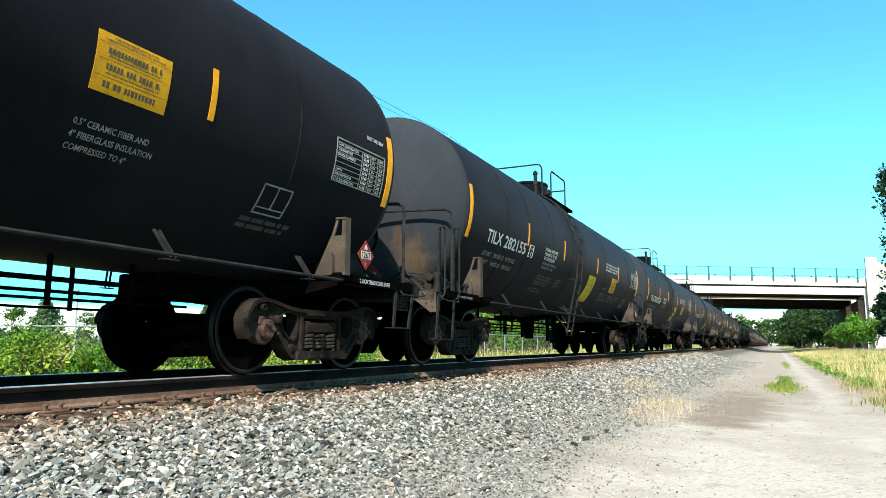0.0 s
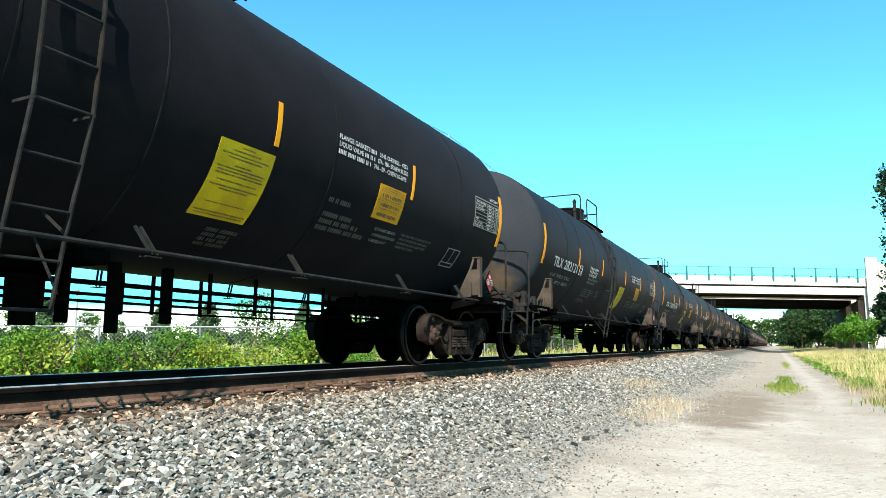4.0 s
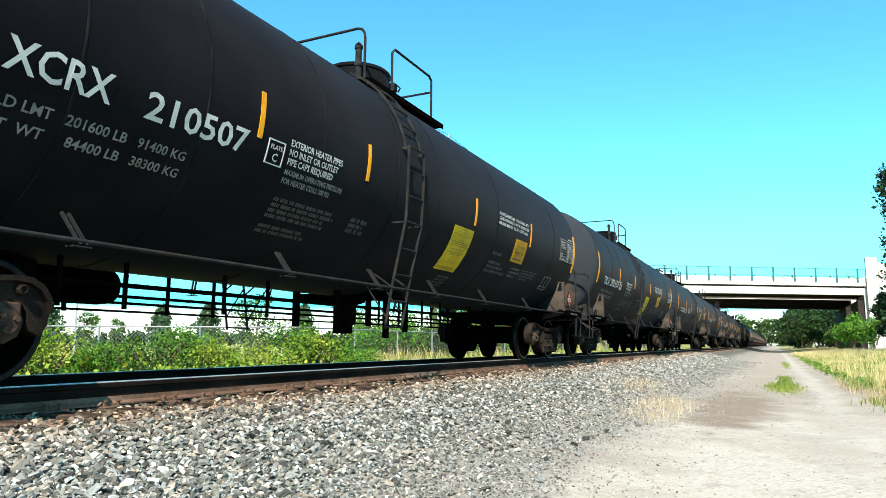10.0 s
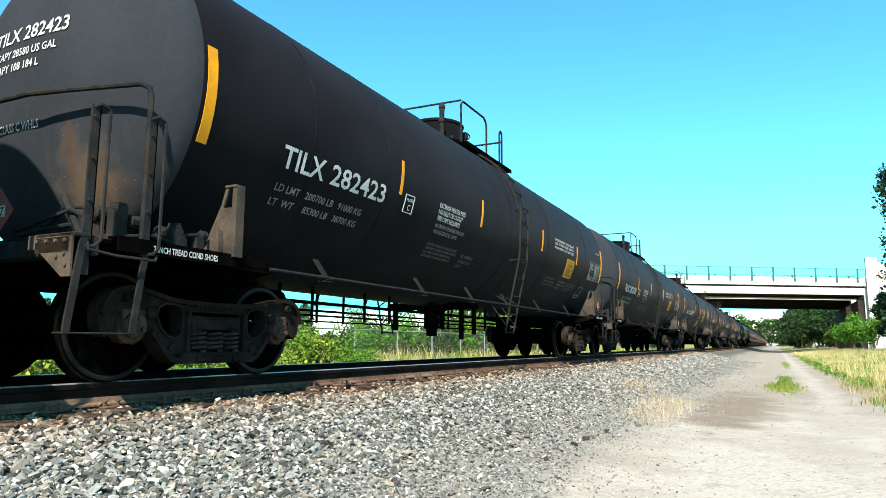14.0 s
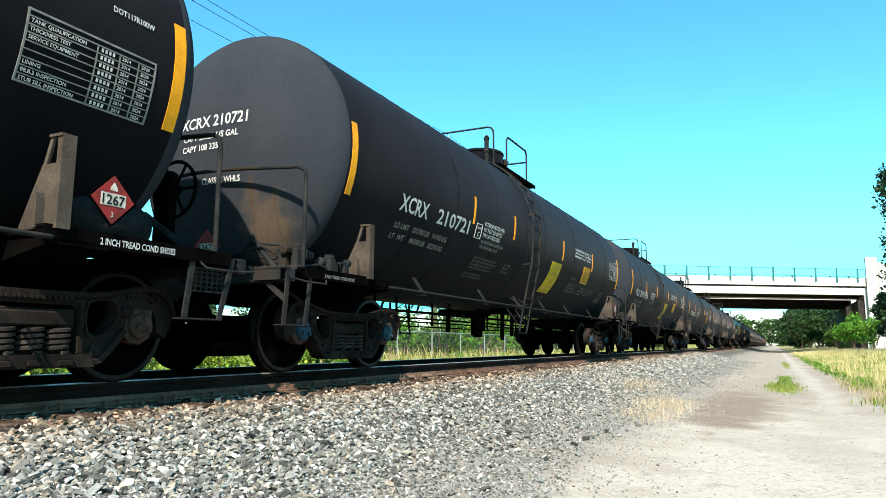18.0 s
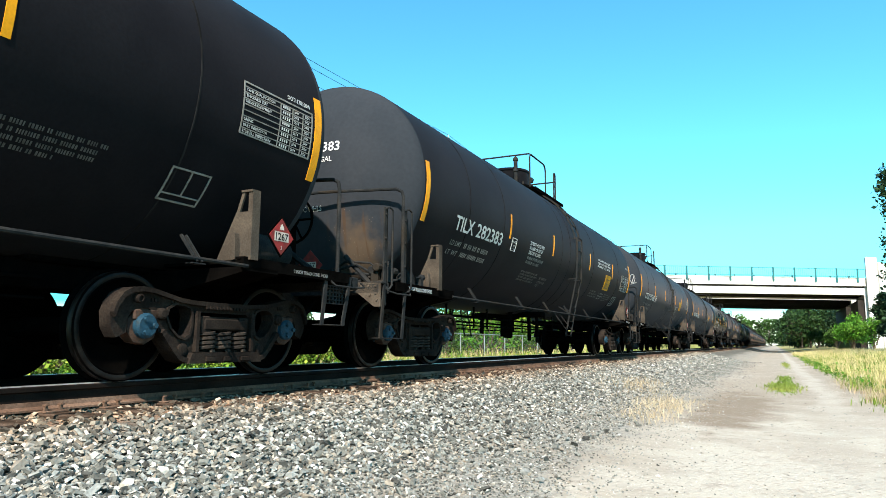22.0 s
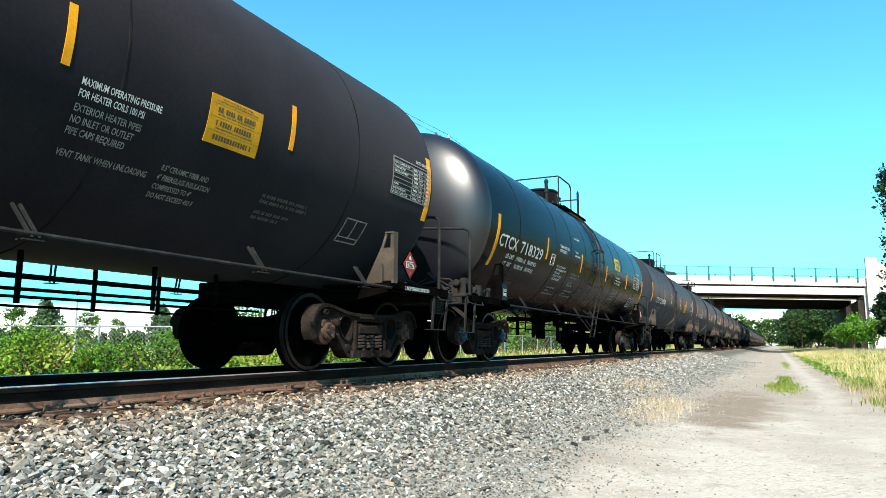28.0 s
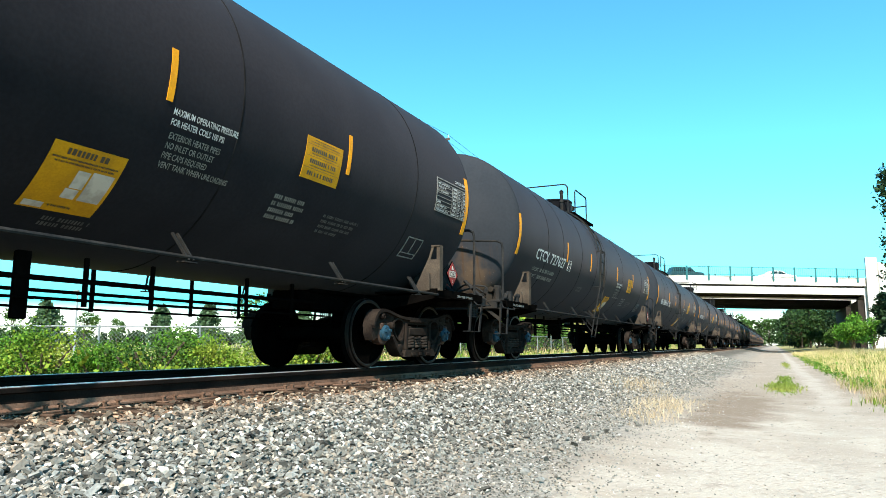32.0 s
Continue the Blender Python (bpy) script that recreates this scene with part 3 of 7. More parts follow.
def end_step(car, e, m, style):
    """Two bent straps with a tread; (y of the straps at the top, at the foot, height of the foot)."""
    (ta, tb), (ba, bb), low = ((0.28, 0.8), (0.2, 0.72), 0.39) if style == "tall" else ((0.5, 0.94), (0.62, 1.0), 0.52) if m else ((0.28, 0.64), (0.24, 0.57), 0.5)

    def straps():
        s = Shape()
        for a, b in ((ta, ba), (tb, bb)):
            s.rings([[(x * e, y + o, z) for x, o in ((1.47, -0.026), (1.487, -0.026), (1.487, 0.026), (1.47, 0.026))] for y, z in ((a, 1.05), (a + (b - a) * 0.4, 0.82), (b, low + 0.04), (b, low))])
        s.box(*sorted((1.37 * e, 1.487 * e)), ba - 0.026, bb + 0.026, low - 0.014, low, 0.004)
        return s

    def tread():
        s = Shape()
        for i in range(7):
            y = ta + 0.04 + (tb - ta - 0.08) * i / 6
            s.box(*sorted((1.40 * e, 1.415 * e)), y - 0.011, y + 0.011, 0.74, 0.93)
        for z in (0.74, 0.78, 0.82, 0.86, 0.9, 0.93):
            s.box(*sorted((1.40 * e, 1.42 * e)), ta + 0.02, tb - 0.02, z, z + 0.013)
        return s

    st = end_part("sill_step", (e, style), straps, car, m, RAILING, "bent steel step strap")
    if m:
        end_part("toe_grid", (e, style), tread, st, m, RAILING)
    else:
        end_part("step_brace", (e, style), lambda: Shape().plate([(1.08 * e, 1.0), (1.15 * e, 1.0), (1.478 * e, 0.77), (1.478 * e, 0.7)], "y", ta - 0.03, ta - 0.016), st, m, RAILING)
        end_part("beam_shelf", (e, style), lambda: Shape().box(*sorted((1.08 * e, 1.49 * e)), 0.2, 0.31, 1.035, 1.065, 0.006).box(*sorted((1.08 * e, 1.44 * e)), 0.2, 0.214, 0.93, 1.035), car, m, RAILING, "dusty end of the beam")


def end_railing(car, m, style):
    """A bent pipe across the car's end."""
    if style == "tall":
        half = [(1.44, 0.78, 1.0), (1.44, 0.78, 2.22), (1.42, 0.775, 2.29), (1.34, 0.76, 2.33), (0.7, 0.6, 2.33), (0.3, 0.52, 2.33)]
    else:
        half = [(1.39, 0.62, 1.0), (1.39, 0.62, 2.04), (1.37, 0.62, 2.12), (1.29, 0.61, 2.16), (0.6, 0.59, 2.21), (0.2, 0.57, 2.23)]
    end_part("end_railing", style, lambda: Shape().tube(half + [(-x, y, z) for x, y, z in half[::-1]], 0.022), car, m, RAILING, "bent grey pipe railing")


def tall_posts(car, e):
    """Flat uprights with grab pipes beside the step, a bolted gusset and a clip on the railing."""
    for name, y, low, high in (("inner", 0.31, 0.78, 1.99), ("outer", 0.8, 0.9, 2.05)):
        def upright():
            s = Shape().box(*sorted((1.452 * e, 1.47 * e)), y - 0.035, y + 0.035, low, high)
            s.box(*sorted((1.43 * e, 1.47 * e)), y + 0.025, y + 0.035, low, high)
            for z in (1.0, 1.3, 1.6, 1.9):
                s.lathe([(0.014, 1.465 * e), (0.014, 1.485 * e), (0.006, 1.487 * e)], "x", (0, y - 0.012, z), 6)
            return s
        post = end_part("post", (e, name), upright, car, False, RAILING, "tall flat steel post")
        end_part("grab_pipe", (e, name), lambda: Shape().tube([(1.46 * e, y - 0.02, high - 0.02), (1.51 * e, y + 0.01, high), (1.52 * e, y + 0.07, high - 0.03), (1.52 * e, y + 0.07, 1.03), (1.51 * e, y + 0.03, 0.98), (1.46 * e, y - 0.05, 0.97)], 0.014, 6), post, False, RAILING)

    def gusset():
        s = Shape().plate([(1.0 * e, 1.06), (1.47 * e, 1.06), (1.47 * e, 0.76), (1.38 * e, 0.76), (1.1 * e, 0.96), (1.0 * e, 0.96)], "y", 0.2, 0.215)
        for x, z in ((1.1, 1.01), (1.2, 1.01), (1.3, 1.01), (1.4, 1.01), (1.4, 0.92), (1.42, 0.84), (1.32, 0.9)):
            s.lathe([(0.014, 0.205), (0.014, 0.188), (0.006, 0.186)], "y", (x * e, 0, z), 6)
        return s
    end_part("bolted_gusset", e, gusset, car, False, STAND_DUST, "dusty plate with bolts")


def lead_end(car, style):
    """The fittings at the end that comes first, which differ from car to car."""
    end_railing(car, False, style)
    for e in (1, -1):
        if style == "tall":
            tall_posts(car, e)
        end_step(car, e, False, style)


def build_car(kind, paint, label, far=False, marks=None):
    car = thing("tank_car", label, "tank car", group="tank cars of the moving train")
    blue = True
    head_paint = GLOSS_HEAD if kind == "gloss" else HEAD_DIRT
    part("tank_shell", shell_shape(False), paint, car, smooth=60)
    hd = shell_shape(True)
    part("tank_head", hd, head_paint, car, "domed end with dust and rusty streaks" if kind != "gloss" else "shiny domed end", 60)
    bk = Shape().add(mirror(hd.v), hd.f)
    part("tank_head", bk, head_paint, car, smooth=60)
    for y in SEAMS[kind]:
        s = Shape()
        s.lathe([(R - 0.01, y - 0.011), (R + 0.004, y - 0.008), (R + 0.004, y + 0.008), (R - 0.01, y + 0.011)], "y", (0, 0, AXIS), 72, False)
        part("jacket_seam", s, SEAM_PAINT, car, smooth=60)
    for m in (False, True):
        def flip(s):
            return Shape().add(mirror(s.v), s.f) if m else s
        s = Shape()
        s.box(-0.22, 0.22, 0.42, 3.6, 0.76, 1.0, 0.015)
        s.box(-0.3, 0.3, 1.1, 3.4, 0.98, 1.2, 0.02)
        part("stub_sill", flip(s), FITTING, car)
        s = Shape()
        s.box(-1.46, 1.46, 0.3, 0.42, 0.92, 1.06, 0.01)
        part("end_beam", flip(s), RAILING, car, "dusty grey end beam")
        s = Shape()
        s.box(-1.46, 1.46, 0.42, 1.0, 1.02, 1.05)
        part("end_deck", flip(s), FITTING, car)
        s = Shape()
        s.box(-0.08, 0.08, 0.1, 0.45, 0.8, 0.95, 0.02)
        s.plate([(-0.16, 0.12), (-0.06, -0.03), (0.03, 0.0), (0.05, 0.06), (0.15, 0.0), (0.2, 0.1), (0.12, 0.2), (-0.1, 0.2)], "z", 0.74, 1.0)
        part("coupler", flip(s), TRUCK_STEEL, car)
        s = Shape()
        s.tube([(0.35, 0.45, 0.9), (0.36, 0.25, 0.72), (0.3, 0.08, 0.55), (0.2, 0.0, 0.5)], 0.028)
        part("air_hose", flip(s), FITTING, car)
        s = Shape()
        s.plate([(-1.5, 1.0), (1.5, 1.0), (1.5, 0.96), (0.6, 0.78), (-0.6, 0.78), (-1.5, 0.96)], "y", BOLSTER - 0.22, BOLSTER + 0.22)
        part("body_bolster", flip(s), FITTING, car)
        for e in (1, -1):
            st = part("bolster_stand", stand_shape(e, CAR - BOLSTER - 0.2 if m else BOLSTER - 0.3), STAND_DUST if kind != "gloss" else FITTING, car, "dusty brown bracket plate" if kind != "gloss" else "black bracket plate")
            for nm, make in (("flange", stand_flange), ("gusset", stand_gusset)):
                part(nm, make(e, CAR - BOLSTER - 0.2 if m else BOLSTER - 0.3), STAND_DUST if kind != "gloss" else FITTING, st)
            s = Shape()
            s.box(*sorted((1.47 * e, 1.50 * e)), 0.54, BOLSTER + 0.25, 0.975, 1.085)
            s.box(*sorted((1.38 * e, 1.47 * e)), 0.54, BOLSTER + 0.25, 1.065, 1.085)
            part("side_sill", flip(s), FITTING, car)
            s = Shape()
            s.box(*sorted((0.5 * e, 1.468 * e)), 1.004, BOLSTER + 0.24, 1.03, 1.058)
            part("side_platform", flip(s), FITTING, car, "dark steel plate over the truck")
            if m and not far:
                end_step(car, e, m, "plain")
            if far:
                end_step(car, e, m, "plain")
                continue
            s = Shape()
            s.tube([(1.49 * e, 0.3, 1.0), (1.53 * e, 0.28, 0.95), (1.53 * e, 0.5, 0.93), (1.53 * e, 0.84, 0.93), (1.49 * e, 0.88, 0.98)], 0.011, 6)
            part("grab_iron", flip(s), RAILING, car)
            s = Shape()
            s.tube([(0.6 * e, 0.72, 1.47), (1.1 * e, 0.55, 1.07)], 0.035, 6)
            part("head_strut", flip(s), RAILING, car, "slanting grey strut under the domed end")
        if m or far:
            end_railing(car, m, "plain")
        if far:
            continue
        if not m:
            s = Shape()
            for i, z in enumerate((1.1, 1.16, 1.22)):
                s.tube([(0.15, 0.62, z), (0.5, 0.56, z + 0.03), (0.85, 0.6, z + 0.06 * i), (1.08, 0.7, 1.2)], 0.017, 6)
            part("brake_hose", s, RAILING, car, "bent grey air pipes")
        if not m:
            for seed, (x0, x1, y0, y1, z1) in enumerate(((1.04, 1.32, 0.6, 0.92, 1.36), (1.12, 1.34, 1.1, 1.32, 1.31))):
                tagged(part("brake_valve", valve_cluster(seed, x0, x1, y0, y1, z1), RAILING, car, "dusty grey cluster of brake valves"), kind="stuff")
            for path in ([(1.2, 0.75, 1.2), (1.0, 0.7, 1.36), (0.6, 0.72, 1.4), (0.2, 0.8, 1.22)], [(1.32, 0.62, 1.1), (1.3, 1.0, 1.16), (1.28, 1.3, 1.12)], [(0.8, 0.62, 1.12), (0.2, 0.6, 1.14), (-0.6, 0.62, 1.1)]):
                part("air_pipe", Shape().tube(path, 0.016, 6), RAILING, car)
            s = Shape()
            s.box(1.33, 1.4, 1.36, 1.44, 1.06, 1.2)
            s.tube([(1.37, 1.26, 1.2), (1.37, 1.4, 1.22), (1.37, 1.46, 1.2)], 0.016, 6)
            s.lathe([(0.025, 1.4), (0.045, 1.42), (0.045, 1.47), (0.025, 1.49)], "y", (1.37, 0, 1.22), 8)
            part("release_handle", s, RAILING, car)
        else:
            s = Shape()
            s.lathe([(0.02, 15.12), (0.15, 15.16), (0.19, 15.26), (0.19, 15.75), (0.15, 15.86), (0.02, 15.9)], "y", (0.95, 0, 1.26), 18)
            part("brake_cylinder", s, RAILING, car, "dull grey round brake cylinder", 40)
            hw = part("brake_wheel", Shape().tube([(0.5 + 0.28 * math.cos(q), CAR - 0.3, 1.8 + 0.28 * math.sin(q)) for q in (i * math.pi / 12 for i in range(25))], 0.018, 6), FITTING, car, "black spoked brake wheel")
            s = Shape().lathe([(0.06, CAR - 0.34), (0.06, CAR - 0.26), (0.03, CAR - 0.24)], "y", (0.5, 0, 1.8), 10)
            for i in range(6):
                q = i * math.pi / 3
                s.tube([(0.5, CAR - 0.3, 1.8), (0.5 + 0.28 * math.cos(q), CAR - 0.3, 1.8 + 0.28 * math.sin(q))], 0.014, 5)
            part("spoke", s, FITTING, hw)
            part("brake_stand", Shape().box(0.4, 0.6, CAR - 0.46, CAR - 0.34, 1.05, 1.95, 0.02), FITTING, car)
    en = part("end_placard", Shape().plate([(0.06, 1.33), (0.26, 1.13), (0.46, 1.33), (0.26, 1.53)], "y", 0.4, 0.406), RED, car, "red diamond hazard placard on the end")
    part("number_panel", Shape().box(0.16, 0.36, 0.395, 0.398, 1.285, 1.375), WHITE, en)
    v, f = flat_text("1267", 0.07)
    w = max(p[0] for p in v)
    part("placard_number", Shape().add([(0.17 + p[0] * 0.18 / w, 0.392, 1.295 + p[1]) for p in v], f), BLACK_INK, en, smooth=0)
    part("placard_post", Shape().box(0.24, 0.28, 0.408, 0.42, 1.05, 1.5), FITTING, en)
    ydiamond = CAR - BOLSTER + 0.2
    pl = part("placard", diamond(ydiamond, 1.32, 0.175, 1.535, 1.54), RED, car, "red diamond hazard placard")
    part("placard_frame", diamond(ydiamond, 1.32, 0.2, 1.528, 1.534), FITTING, pl)
    s = Shape().box(1.54, 1.543, ydiamond - 0.1, ydiamond + 0.1, 1.275, 1.365)
    part("number_panel", s, WHITE, pl)
    v, f = flat_text("1267", 0.07)
    w = max(p[0] for p in v)
    part("placard_number", Shape().add([(1.546, ydiamond - 0.09 + p[0] * 0.18 / w, 1.285 + p[1]) for p in v], f), BLACK_INK, pl, smooth=0)
    v, f = flat_text("3", 0.04)
    part("class_number", Shape().add([(1.544, ydiamond - 0.016 + p[0], 1.195 + p[1]) for p in v], f), WHITE, pl, smooth=0)
    s = Shape().plate([(ydiamond - 0.03, 1.385), (ydiamond + 0.03, 1.385), (ydiamond + 0.025, 1.41), (ydiamond, 1.445), (ydiamond - 0.025, 1.41)], "x", 1.54, 1.543)
    part("flame_mark", s, WHITE, pl)
    wide, tall, ink = (0.56, 0.036, DULL_LETTER) if kind == "early" else (0.66, 0.05, LETTER)
    for y0 in () if kind == "gloss" else (0.84, CAR - BOLSTER + 0.15 + (0.3 if kind == "early" else 0)):
        v, f = flat_text("2 INCH TREAD COND SHOES", tall)
        w = max(p[0] for p in v)
        tagged(part("sill_lettering", Shape().add([(1.504, y0 + p[0] * wide / w, 1.0 + p[1]) for p in v], f), ink, car, smooth=0), kind="stuff")
    for e in (1, -1):
        s = Shape()
        s.tube([(1.5 * e, BOLSTER + 0.2, 1.0), (1.5 * e, CAR * 0.5, 1.0), (1.5 * e, CAR - BOLSTER - 0.2, 1.0)], 0.018)
        part("side_bar", s, RAILING, car, "long grey pipe along the side")
        joined = Shape()
        for y in (3.0, 5.2, 6.85, 8.4, 10.2, 12.35, 14.1):
            s = Shape()
            for d in (0.0, 0.05):
                y2 = y + d
                s.add([(1.4 * e, y2 - 0.036, 1.2), (1.52 * e, y2 + 0.034, 0.98), (1.52 * e, y2 + 0.05, 0.98), (1.4 * e, y2 - 0.02, 1.2),
                       (1.38 * e, y2 - 0.036, 1.19), (1.50 * e, y2 + 0.034, 0.97), (1.50 * e, y2 + 0.05, 0.97), (1.38 * e, y2 - 0.02, 1.19)],
                      [(0, 1, 2, 3), (7, 6, 5, 4), (0, 4, 5, 1), (1, 5, 6, 2), (2, 6, 7, 3), (3, 7, 4, 0)])
            s.box(*sorted((1.45 * e, 1.53 * e)), y - 0.02, y + 0.12, 0.955, 0.965)
            if far or e < 0:
                joined.add(s.v, s.f)
            else:
                part("bar_bracket", s, RAILING, car)
        if joined.v:
            tagged(part("bar_bracket", joined, RAILING, car), kind="stuff")
    ly, lw = LADDER[kind], 0.42
    for e in (1, -1):
        s = Shape()
        stiles = [Shape().add(*ladder_side(e, yy)) for yy in (ly, ly + lw)]
        joined = far or e < 0
        rungs = [Shape().tube([(x * e, ly, z), (x * e, ly + lw, z)], 0.012, 6) for z, x in ladder_rungs()]
        if joined:
            for r in rungs + stiles:
                s.add(r.v, r.f)
            tagged(part("ladder", s, RAILING, car, "grey steel ladder over the tank's side"), kind="stuff")
        else:
            lad = part("ladder", stiles[0], RAILING, car, "grey steel ladder over the tank's side")
            part("stile", stiles[1], RAILING, lad)
        if not joined:
            for r in rungs:
                part("rung", r, RAILING, lad)
        for y in (ly - 0.02, ly + lw + 0.02):
            s = Shape()
            s.plate([(1.1 * e, 1.24), (1.1 * e, 1.22), (1.4 * e, 1.02), (1.4 * e, 1.042)], "y", y - 0.008, y + 0.008)
            s.plate([(1.0 * e, 1.1), (1.0 * e, 1.08), (1.33 * e, 0.64), (1.33 * e, 0.662)], "y", y - 0.008, y + 0.008)
            part("ladder_brace", s, RAILING, car)
    top_works(car, kind, far)
    belly(car, far, kind)
    marks = marks or kind
    for y, a0, a1 in BANDS[marks]:
        wide = 0.055 if y < 2 or y > CAR - 2 else 0.031
        part("reflective_band", tank_sheet(Shape(), y - wide, y + wide, a0, a1), YELLOW, car, "amber reflective strip")
    truck(car, BOLSTER, blue)
    truck(car, CAR - BOLSTER, blue)
    if not far:
        markings(car, marks)
    return car


def diamond(y, z, r, x0, x1):
    return Shape().plate([(y - r, z), (y, z - r), (y + r, z), (y, z + r)], "x", x0, x1)


def lines_of(words, y, angle, size, pitch, width=None):
    """Several lines of lettering bent round the tank; width squeezes the longest line."""
    s = Shape()
    k = 1.0 if width is None else width / max(text_width(w, size) for w in words if w)
    for i, w in enumerate(words):
        if not w:
            continue
        t = tank_text(w, y, angle - math.degrees(pitch * i / R), size, k)
        s.add(t.v, t.f)
    return s


def frame_lines(s, y0, y1, a0, a1, w=0.014, off=0.006):
    """A thin drawn rectangle on the tank."""
    d = math.degrees(w / R)
    tank_sheet(s, y0, y1, a1 - d, a1, off, 1)
    tank_sheet(s, y0, y1, a0, a0 + d, off, 1)
    tank_sheet(s, y0, y0 + w, a0, a1, off, 5)
    tank_sheet(s, y1 - w, y1, a0, a1, off, 5)
    return s


def yellow_sheet(car, y0, y1, a0, a1, rows, seed, label, mat=None):
    """A yellow information sheet with bars in place of its writing."""
    sh = part("information_sheet", tank_sheet(Shape(), y0, y1, a0, a1, 0.004), mat or LABEL_YELLOW, car, label)
    s = Shape()
    rnd = random.Random(seed)
    w = y1 - y0
    for frac, size, cover in rows:
        a = a0 + (a1 - a0) * frac
        x = y0 + w * (0.5 - cover / 2)
        end = y0 + w * (0.5 + cover / 2)
        while x < end:
            b = min(size * rnd.uniform(0.35, 0.6), end - x)
            flat_bar(s, x, x + b, a - math.degrees(size / R) / 2, a + math.degrees(size / R) / 2, 0.0075)
            x += b + size * (0.22 if rnd.random() < 0.8 else 0.7)
    tagged(part("printed_text", s, LABEL_INK, sh, smooth=0), kind="stuff")
    return sh


def gasket_lines(car, y, a):
    """Three stencilled lines on the valves; makers' words stay bars."""
    d = math.degrees(0.083 / R)
    for words, at, row, width in (("FLANGE GASKETS", 0.0, 0, 0.62), ("3545 O-RINGS - 4273", 0.84, 0, 0.68), ("LIQUID VALVE", 0.0, 1, 0.48), ("87A - 380 - SP1NEW 05-2015", 0.8, 1, 0.74), ("316 - 09 - CNEW 05-2015", 0.72, 2, 0.78)):
        tagged(part("tank_lettering", lines_of([words], y + at, a - d * row, 0.055, 0.083, width), LETTER, car, smooth=0), kind="stuff")
    for at, row, width in ((0.65, 0, 0.16), (0.52, 1, 0.24), (0.0, 2, 0.66)):
        tagged(part("tank_lettering", bars([width], y + at, a - d * row, 0.05, 0.083, 7 + row), LETTER, car, smooth=0), kind="stuff")


def markings(car, kind):
    """Stencilled lettering and sheets that are the same on all cars of a kind."""
    y0 = {"gloss": 14.0, "late": 14.62, "dusk": 14.68, "grey": 14.8, "lead": 14.52, "early": 14.55, "mid": 14.43}[kind]
    a0, a1 = (-21.7, -3.7) if kind == "mid" else (-17.5, 0.5) if kind == "lead" else (-13.5, 4.5)
    # inspection table
    s = frame_lines(Shape(), y0, y0 + 1.0, a0, a1)
    n = 9
    for i in range(1, n):
        a = a0 + (a1 - a0) * i / n
        tank_sheet(s, y0, y0 + 1.0, a, a + 0.3, 0.006, 1)
    for x in (0.5, 0.68, 0.84):
        tank_sheet(s, y0 + x, y0 + x + 0.01, a0, a1 - 2, 0.006, 4)
    tagged(part("inspection_table", s, DULL_LETTER, car, "white ruled inspection table", 0), kind="stuff")
    s = Shape()
    for i, w in enumerate(("TANK QUALIFICATION", "THICKNESS TEST", "SERVICE EQUIPMENT", "", "", "LINING", "88.B.2 INSPECTION", "STUB SILL INSPECTION")):
        if w:
            t = tank_text(w, y0 + 0.025, a1 - 2.0 * (i + 1.82) + 0.35, 0.027, 0.46 / max(0.46, text_width(w, 0.027)), 0.008)
            s.add(t.v, t.f)
    for i in range(8):
        for x, w in ((0.53, ""), (0.7, "2014"), (0.865, "2024")):
            a = a1 - 2.0 * (i + 1.82) + 0.35
            if w:
                t = tank_text(w, y0 + x, a, 0.027, 1.0, 0.008)
                s.add(t.v, t.f)
            else:
                for q in range(4):
                    flat_bar(s, y0 + x + q * 0.03, y0 + x + q * 0.03 + 0.018, a, a + 1.0, 0.008)
    tagged(part("table_lettering", s, LETTER, car, smooth=0), kind="stuff")
    tagged(part("tank_lettering", lines_of(["DOT117R100W"], y0 + 0.6, 5.5, 0.045, 0.1, 0.36), LETTER, car, smooth=0), kind="stuff")
    # square box of two fields
    yq, aq = (13.93, -26) if kind == "gloss" else (13.59, -26.7) if kind == "lead" else (14.2, -30.4) if kind == "late" else (14.0, -30.2)
    s = frame_lines(Shape(), yq, yq + 0.43, aq - 12, aq, 0.016)
    tank_sheet(s, yq, yq + 0.43, aq - 9.5, aq - 9, 0.006, 1)
    tank_sheet(s, yq + 0.21, yq + 0.225, aq - 9.2, aq, 0.006, 3)
    tagged(part("marking_box", s, DULL_LETTER if kind != "gloss" else LETTER, car, smooth=0), kind="stuff")
    yp = {"early": 4.22, "mid": 4.72, "late": 4.6, "dusk": 4.64, "grey": 4.64, "lead": 4.66, "gloss": 4.74}[kind]
    s = frame_lines(Shape(), yp, yp + 0.24, -20, -11, 0.012)
    for w, a, sz in (("PLATE", -14.4, 0.045), ("C", -18.6, 0.08)):
        t = tank_text(w, yp + 0.12 - text_width(w, sz) / 2, a, sz)
        s.add(t.v, t.f)
    tagged(part("plate_mark", s, LETTER, car, smooth=0), kind="stuff")
    ext = ["EXTERIOR HEATER PIPES", "NO INLET OR OUTLET", "PIPE CAPS REQUIRED"]
    mx = ["MAXIMUM OPERATING PRESSURE", "FOR HEATER COILS 100 PSI"]
    rows = [(0.95, 0.013, 0.25), (0.9, 0.013, 0.5), (0.85, 0.013, 0.85), (0.81, 0.013, 0.6), (0.72, 0.013, 0.3), (0.68, 0.013, 0.85), (0.64, 0.013, 0.8), (0.6, 0.013, 0.85), (0.52, 0.013, 0.7), (0.45, 0.013, 0.85), (0.41, 0.013, 0.5), (0.22, 0.01, 0.7), (0.09, 0.013, 0.9), (0.05, 0.013, 0.85)]
